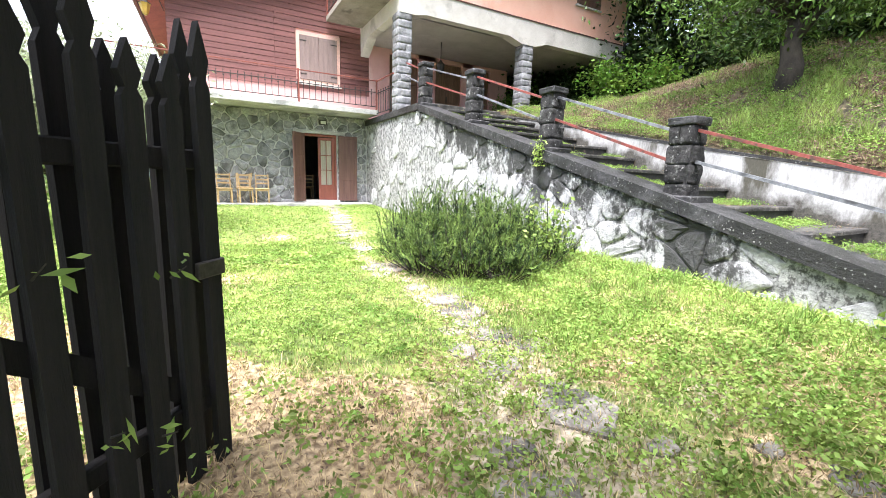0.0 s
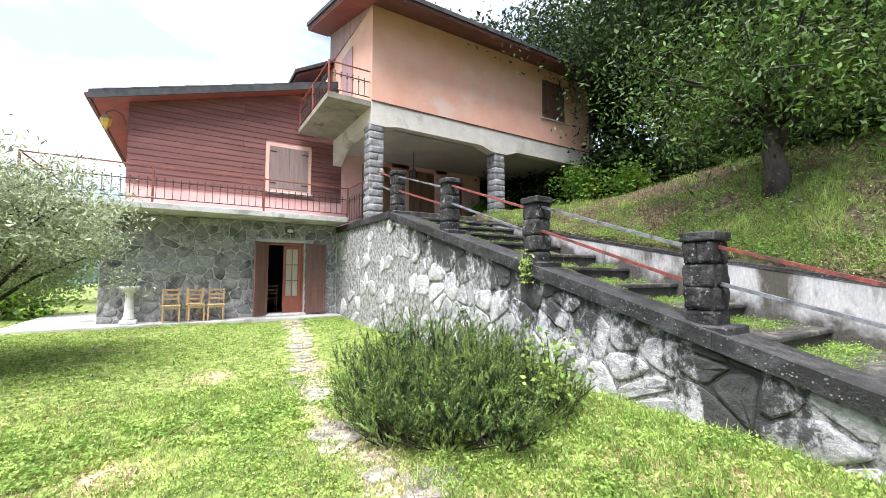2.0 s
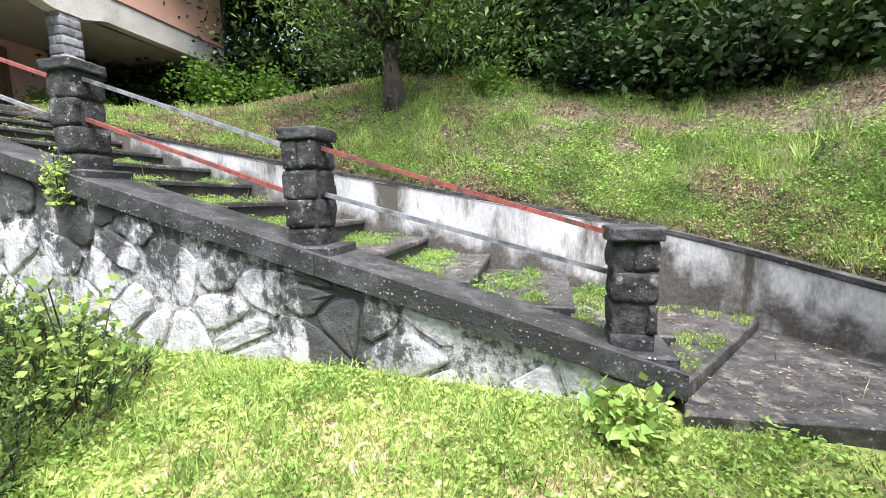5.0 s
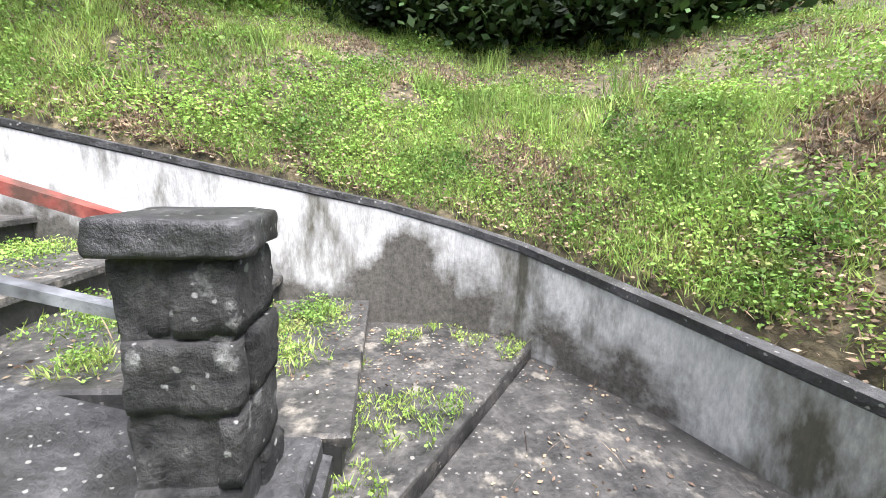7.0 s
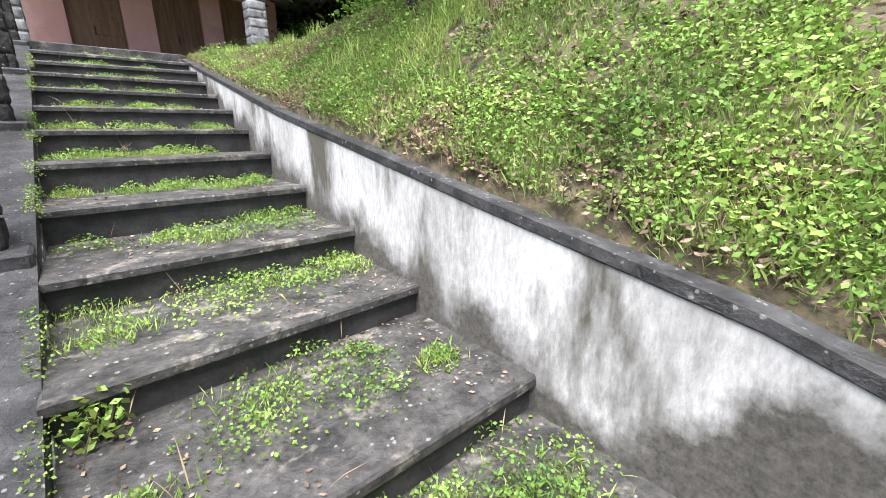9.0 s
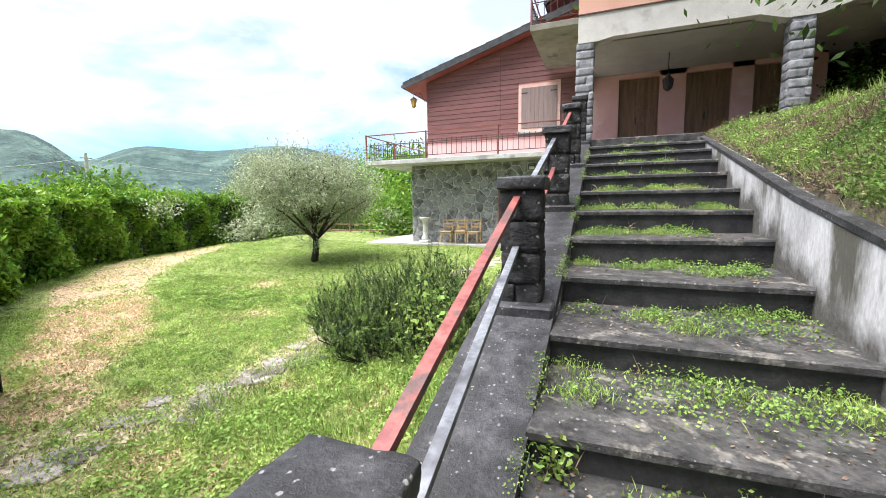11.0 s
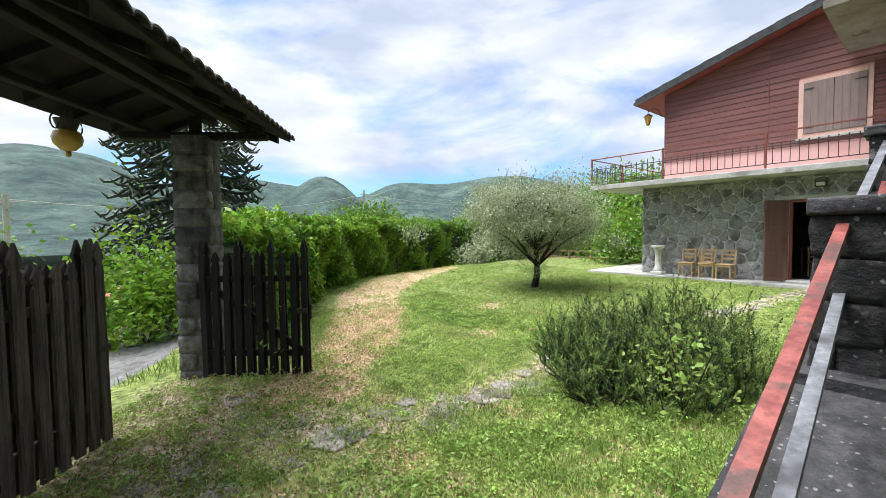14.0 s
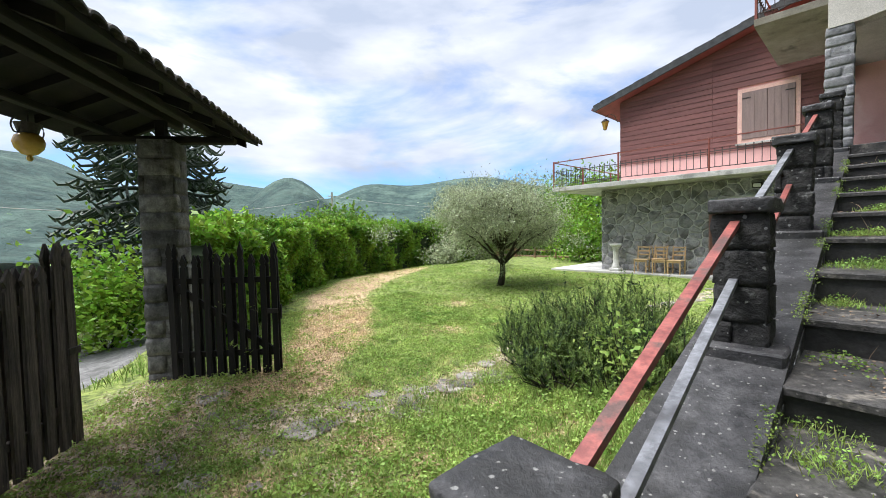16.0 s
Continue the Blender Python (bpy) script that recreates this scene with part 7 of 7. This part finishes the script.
# leafy clumps and tall tufts scattered over the bank
cp = scatter(260, 5.2, 11.0, -4.0, 9.4)
dcp, _ = wall_side(cp[:, 0], cp[:, 1])
cp = on_ground(cp[(dcp > 0.4) & (RNG.uniform(size=len(cp)) > worn(cp[:, 0], cp[:, 1]))])
half = len(cp) // 2
cc = np.repeat(cp[:half], 110, axis=0) + RNG.normal(size=(half * 110, 3)) * np.array([0.13, 0.13, 0.06])
cc[:, 2] = np.maximum(cc[:, 2], ground_height(cc[:, 0], cc[:, 1])) + 0.08
stuff("bank_clumps", leaves("bank_clumps", cc, 0.034, M_BANKWEED, 0.1, 0.7, 0.4), "clumps of bright broad-leaved plants on the bank", "plants")
cc = np.repeat(cp[half:], 70, axis=0) + RNG.normal(size=((len(cp) - half) * 70, 3)) * np.array([0.07, 0.07, 0.0])
cc[:, 2] = ground_height(cc[:, 0], cc[:, 1])
stuff("bank_tufts", blades("bank_tufts", cc, 0.25, 0.009, M_GRASS_TALL, 0.55), "tall tufts of grass on the bank", "grass")

# weeds on the stairs and landing
sw, sb = [], []
for i, (y0, z0) in enumerate(NOSES[:-1]):
    y1 = NOSES[i + 1][0]
    for k in range(14):
        cx, cy = RNG.uniform(4.98, 6.25), y0 + (y1 - y0) * (0.30 + 0.68 * RNG.uniform())
        if abs(cx - 5.3) < 0.22 and k % 2:
            continue
        n, wd = 190, RNG.uniform(0.05, 0.12)
        c = np.array([cx, cy, z0]) + RNG.normal(size=(n, 3)) * np.array([wd, wd * 0.8, 0.0])
        c = c[(c[:, 1] < y1 - 0.01) & (c[:, 0] < wall_x(cy) - 0.02) & (c[:, 0] > 4.88) & (c[:, 1] > y0 + 0.02)]
        if k % 3 == 0:
            sb.append(c)
        near = np.exp(-((c[:, :1] - cx) ** 2 + (c[:, 1:2] - cy) ** 2) / (2 * wd * wd))
        sw.append(c + np.array([0, 0, 1]) * (0.008 + RNG.uniform(0.2, 1.0, (len(c), 1)) * near * 0.085))
land = np.stack([RNG.uniform(4.4, 6.2, 5200), RNG.uniform(-1.5, -0.3, 5200), np.full(5200, 0.675)], 1)
land = land[(land[:, 0] - 4.40) * 1.055 + (land[:, 1] + 0.285) * 1.55 > 0.05]
land = land[patches(land[:, 0], land[:, 1], 0.25, 20) * 0.6 + patches(land[:, 0], land[:, 1], 0.08, 21) * 0.4 > 0.56]
stuff("stair_grass", blades("stair_grass", np.concatenate(sb + [land]), 0.06, 0.006, M_GRASS, 0.9), "grass and moss growing on the stair treads", "grass")
stuff("stair_weeds", leaves("stair_weeds", np.concatenate(sw + [land + np.array([0, 0, 0.03])]), 0.017, M_BANKWEED, 0, 0.7, 0.45), "small weeds growing on the stair treads", "weeds")
k = 4500
lit = np.stack([RNG.uniform(4.3, 6.25, k), RNG.uniform(-1.6, 7.5, k), np.full(k, 0.608)], 1)
upper = (lit[:, 0] - 4.40) * 1.055 + (lit[:, 1] + 0.285) * 1.55 > 0.03
lit[:, 2] = np.where(upper, 0.683, lit[:, 2])
for y0, z0 in NOSES:
    lit[:, 2] = np.where(lit[:, 1] > y0, z0 + 0.008, lit[:, 2])
dl, _ = wall_side(lit[:, 0], lit[:, 1])
lit = lit[(dl < -0.03) & ((lit[:, 0] > 4.9) | (lit[:, 1] < -0.3)) & ((np.sin(lit[:, 0] * 5 + lit[:, 1] * 3) > -0.2) | (dl > -0.35))]
stuff("fallen_leaves", leaves("fallen_leaves", lit, 0.022, M_LITTER, 0, 0.55, 0.93), "brown leaf litter on the steps and landing", "leaves")
tw = lit[::22] + np.array([0, 0, 0.004])
stuff("twigs", blades("twigs", tw, 0.16, 0.005, M_LITTER, 0.995), "dry twigs and stalks on the steps", "twigs")

# ---- road, poles, far houses ----
rd = Shape()
pr = [GC + GU * -14 - GN * 5.2, GC + GU * -6 - GN * 2.6, GC - GN * 1.5 + GU * -1, GC + GU * 4 - GN * 1.5, GC + GU * 14 - GN * 1.8]
line_ = [pr[i].lerp(pr[i + 1], s / 24) for i in range(4) for s in range(24)]
for i, q in enumerate(line_):
    t_ = line_[min(i + 1, 95)] - line_[max(i - 1, 0)]
    n_ = Vector((-t_.y, t_.x, 0)).normalized()
    for k in range(17):
        w_ = q + n_ * (-3.0 + 3.6 * k / 16)
        rd.v.append((w_.x, w_.y, gz(w_.x, w_.y) + (0.022 if 0 < k < 16 else -0.05)))
rd.f = [(17 * i + k, 17 * i + 17 + k, 17 * i + 18 + k, 17 * i + k + 1) for i in range(95) for k in range(16)]
solid("road_lane", rd, M_ASPHALT, "narrow worn asphalt lane outside the gate", "road")


def pole(x, y, z0, z1, label):
    ob = root("utility_pole", (x, y, z0), label, "pole", "poles in the valley")
    part("mast", Shape().tube([(x, y, z0), (x, y, z1)], [0.14, 0.09], 8), M_POLE, ob)
    part("crossarm", Shape().box((x - 0.04, y - 0.35, z1 - 0.35), (x + 0.04, y + 0.35, z1 - 0.28), 0.01), M_POLE, ob)
    return ob


pole(-17.0, -3.6, gz(-17, -3.6), 3.7, "pale concrete utility pole below the garden")
pole(-26, 16.0, gz(-26, 16) - 0.5, 5.6, "thin far utility pole beyond the hedge")
wire = Shape()
for a, b, sag in (((-17, -3.6, 3.5), (-26, 16, 5.3), 0.8), ((-17, -3.6, 3.5), (-16, -40, 7.0), 1.0), ((-26, 16, 5.3), (-30, 50, 7.0), 1.2)):
    pts = [Vector(a).lerp(Vector(b), s) - Vector((0, 0, sag * 4 * s * (1 - s))) for s in np.linspace(0, 1, 13)]
    wire.tube(pts, 0.012, 4)
tagged(new("power_line", wire.mesh("power_line", M_POLE)), "thin sagging overhead cable across the valley", "cable")
fh = root("far_house", (-20, -2.4, -2.0), "low house with terracotta roof below the garden", "house")
fz = gz(-19, -1.0)
part("wall", Shape().box((-22.5, -4.5, fz - 2), (-17.8, -0.4, fz + 0.9), 0.02), M_CREAM, fh)
part("roof", Shape().add([(-23, -5, fz + 0.9), (-17.4, -5, fz + 0.9), (-17.4, 0.1, fz + 0.9), (-23, 0.1, fz + 0.9), (-22, -2.4, fz + 2.0), (-18.4, -2.4, fz + 2.0)], [(0, 1, 5, 4), (1, 2, 5), (2, 3, 4, 5), (3, 0, 4), (3, 2, 1, 0)]), M_REDROOF, fh)
fence = root("garden_fence", (-6.5, 15.5, 0.7), "low rustic wooden rail fence at the lawn's end", "fence")
for i in range(5):
    x = -8.5 + i * 1.15
    part("post", Shape().box((x, 16.0, 0.4), (x + 0.08, 16.08, 1.25), 0.01), M_DOOR, fence)
for z in (0.80, 1.08):
    part("rail", Shape().box((-8.6, 16.02, z), (-3.8, 16.06, z + 0.07), 0.01), M_DOOR, fence)

# ---- pieces last: path stones, field stones ----
path = root("garden_path", (1.9, 2, 0.4), "line of sunken irregular flagstones across the lawn", "path", kind="structure")
r9 = random.Random(9)
for i in range(40):
    x, y = path_line(0.6 + 6.3 * i / 40.0)
    x += r9.uniform(-0.30, 0.30)
    y += r9.uniform(-0.16, 0.16)
    k = r9.randint(5, 7)
    s = r9.uniform(0.10, 0.24)
    a0 = r9.uniform(0, 6)
    poly = [(x + math.cos(a0 + 2 * math.pi * j / k) * s * r9.uniform(0.75, 1.2), y + math.sin(a0 + 2 * math.pi * j / k) * s * r9.uniform(0.75, 1.2)) for j in range(k)]
    part("flagstone", Shape().prism(poly, -0.06, r9.uniform(0.008, 0.022), (0, 0, gz(x, y)), (1, 0, 0), (0, 1, 0), (0, 0, 1), 0.008), M_SLATE, path)

for i in range(26):
    x, y = r9.uniform(-0.1, 2.9), r9.uniform(-1.1, 0.5)
    if (x + 0.95) * 0.566 + (y - 0.24) * 0.824 < 0.25:
        continue
    k, s, a0 = r9.randint(5, 8), r9.uniform(0.05, 0.16), r9.uniform(0, 6)
    poly = [(x + math.cos(a0 + 2 * math.pi * j / k) * s * r9.uniform(0.7, 1.3), y + math.sin(a0 + 2 * math.pi * j / k) * s * r9.uniform(0.5, 1.0)) for j in range(k)]
    part("flagstone", Shape().prism(poly, -0.06, r9.uniform(0.010, 0.022), (0, 0, gz(x, y)), (1, 0, 0), (0, 1, 0), (0, 0, 1), 0.008), M_SLATE, path)

for poly in cells(-0.22, 12.44, 0.30, 3.2, 0.31, 4, aspect=1.2, jitter=0.62):
    cx = sum(p_[0] for p_ in poly) / len(poly)
    cy = sum(p_[1] for p_ in poly) / len(poly)
    poly = cut(poly, (0, 0.84 - 0.16), (-0.2885, 1.0))
    poly = cut(poly, (0, 3.16), (0, 1)) if poly else poly
    if len(poly) < 3 or cy < gz(4.3, cx) - 0.35 or r9.random() < (0.75 if cx > 7.2 else 0.10):
        continue
    poly = shrink(poly, 0.008 + r9.uniform(0, 0.012))
    if len(poly) < 3 or area(poly) < 0.006:
        continue
    poly = rugged(poly, r9, 0.009)
    sh = field_stone(poly[::-1], r9.uniform(0.012, 0.032), (PX0 + 0.036, 0, 0), (0, 1, 0), (0, 0, 1), (-1, 0, 0), r9)
    part("stone", sh, M_STONE, wall_stairs, smooth=r9.random() < 0.3)
for poly in cells(-1.06, 4.43, 0.5, 3.36, 0.23, 6, aspect=1.3, jitter=0.6):
    cx = sum(p_[0] for p_ in poly) / len(poly)
    cy = sum(p_[1] for p_ in poly) / len(poly)
    if 2.22 < cx < 3.7 and 2.78 < cy < 2.9:
        continue
    if cx < 3.0:
        poly = cut(poly, (2.49, 0), (1, 0)) if cy < 2.85 else poly
    else:
        poly = cut(poly, (3.51, 0), (-1, 0)) if cy < 2.85 else poly
    poly = cut(poly, (0, 2.90), (0, -1)) if (poly and 2.2 < cx < 3.7 and cy >= 2.85) else poly
    poly = shrink(poly, 0.012) if len(poly) >= 3 else []
    if len(poly) < 3 or area(poly) < 0.004:
        continue
    sh = field_stone(rugged(poly, r9, 0.010), r9.uniform(0.022, 0.042), (0, FY + 0.038, 0), (1, 0, 0), (0, 0, 1), (0, -1, 0), r9)
    part("stone", sh, M_HSTONE, wall_house, smooth=True)
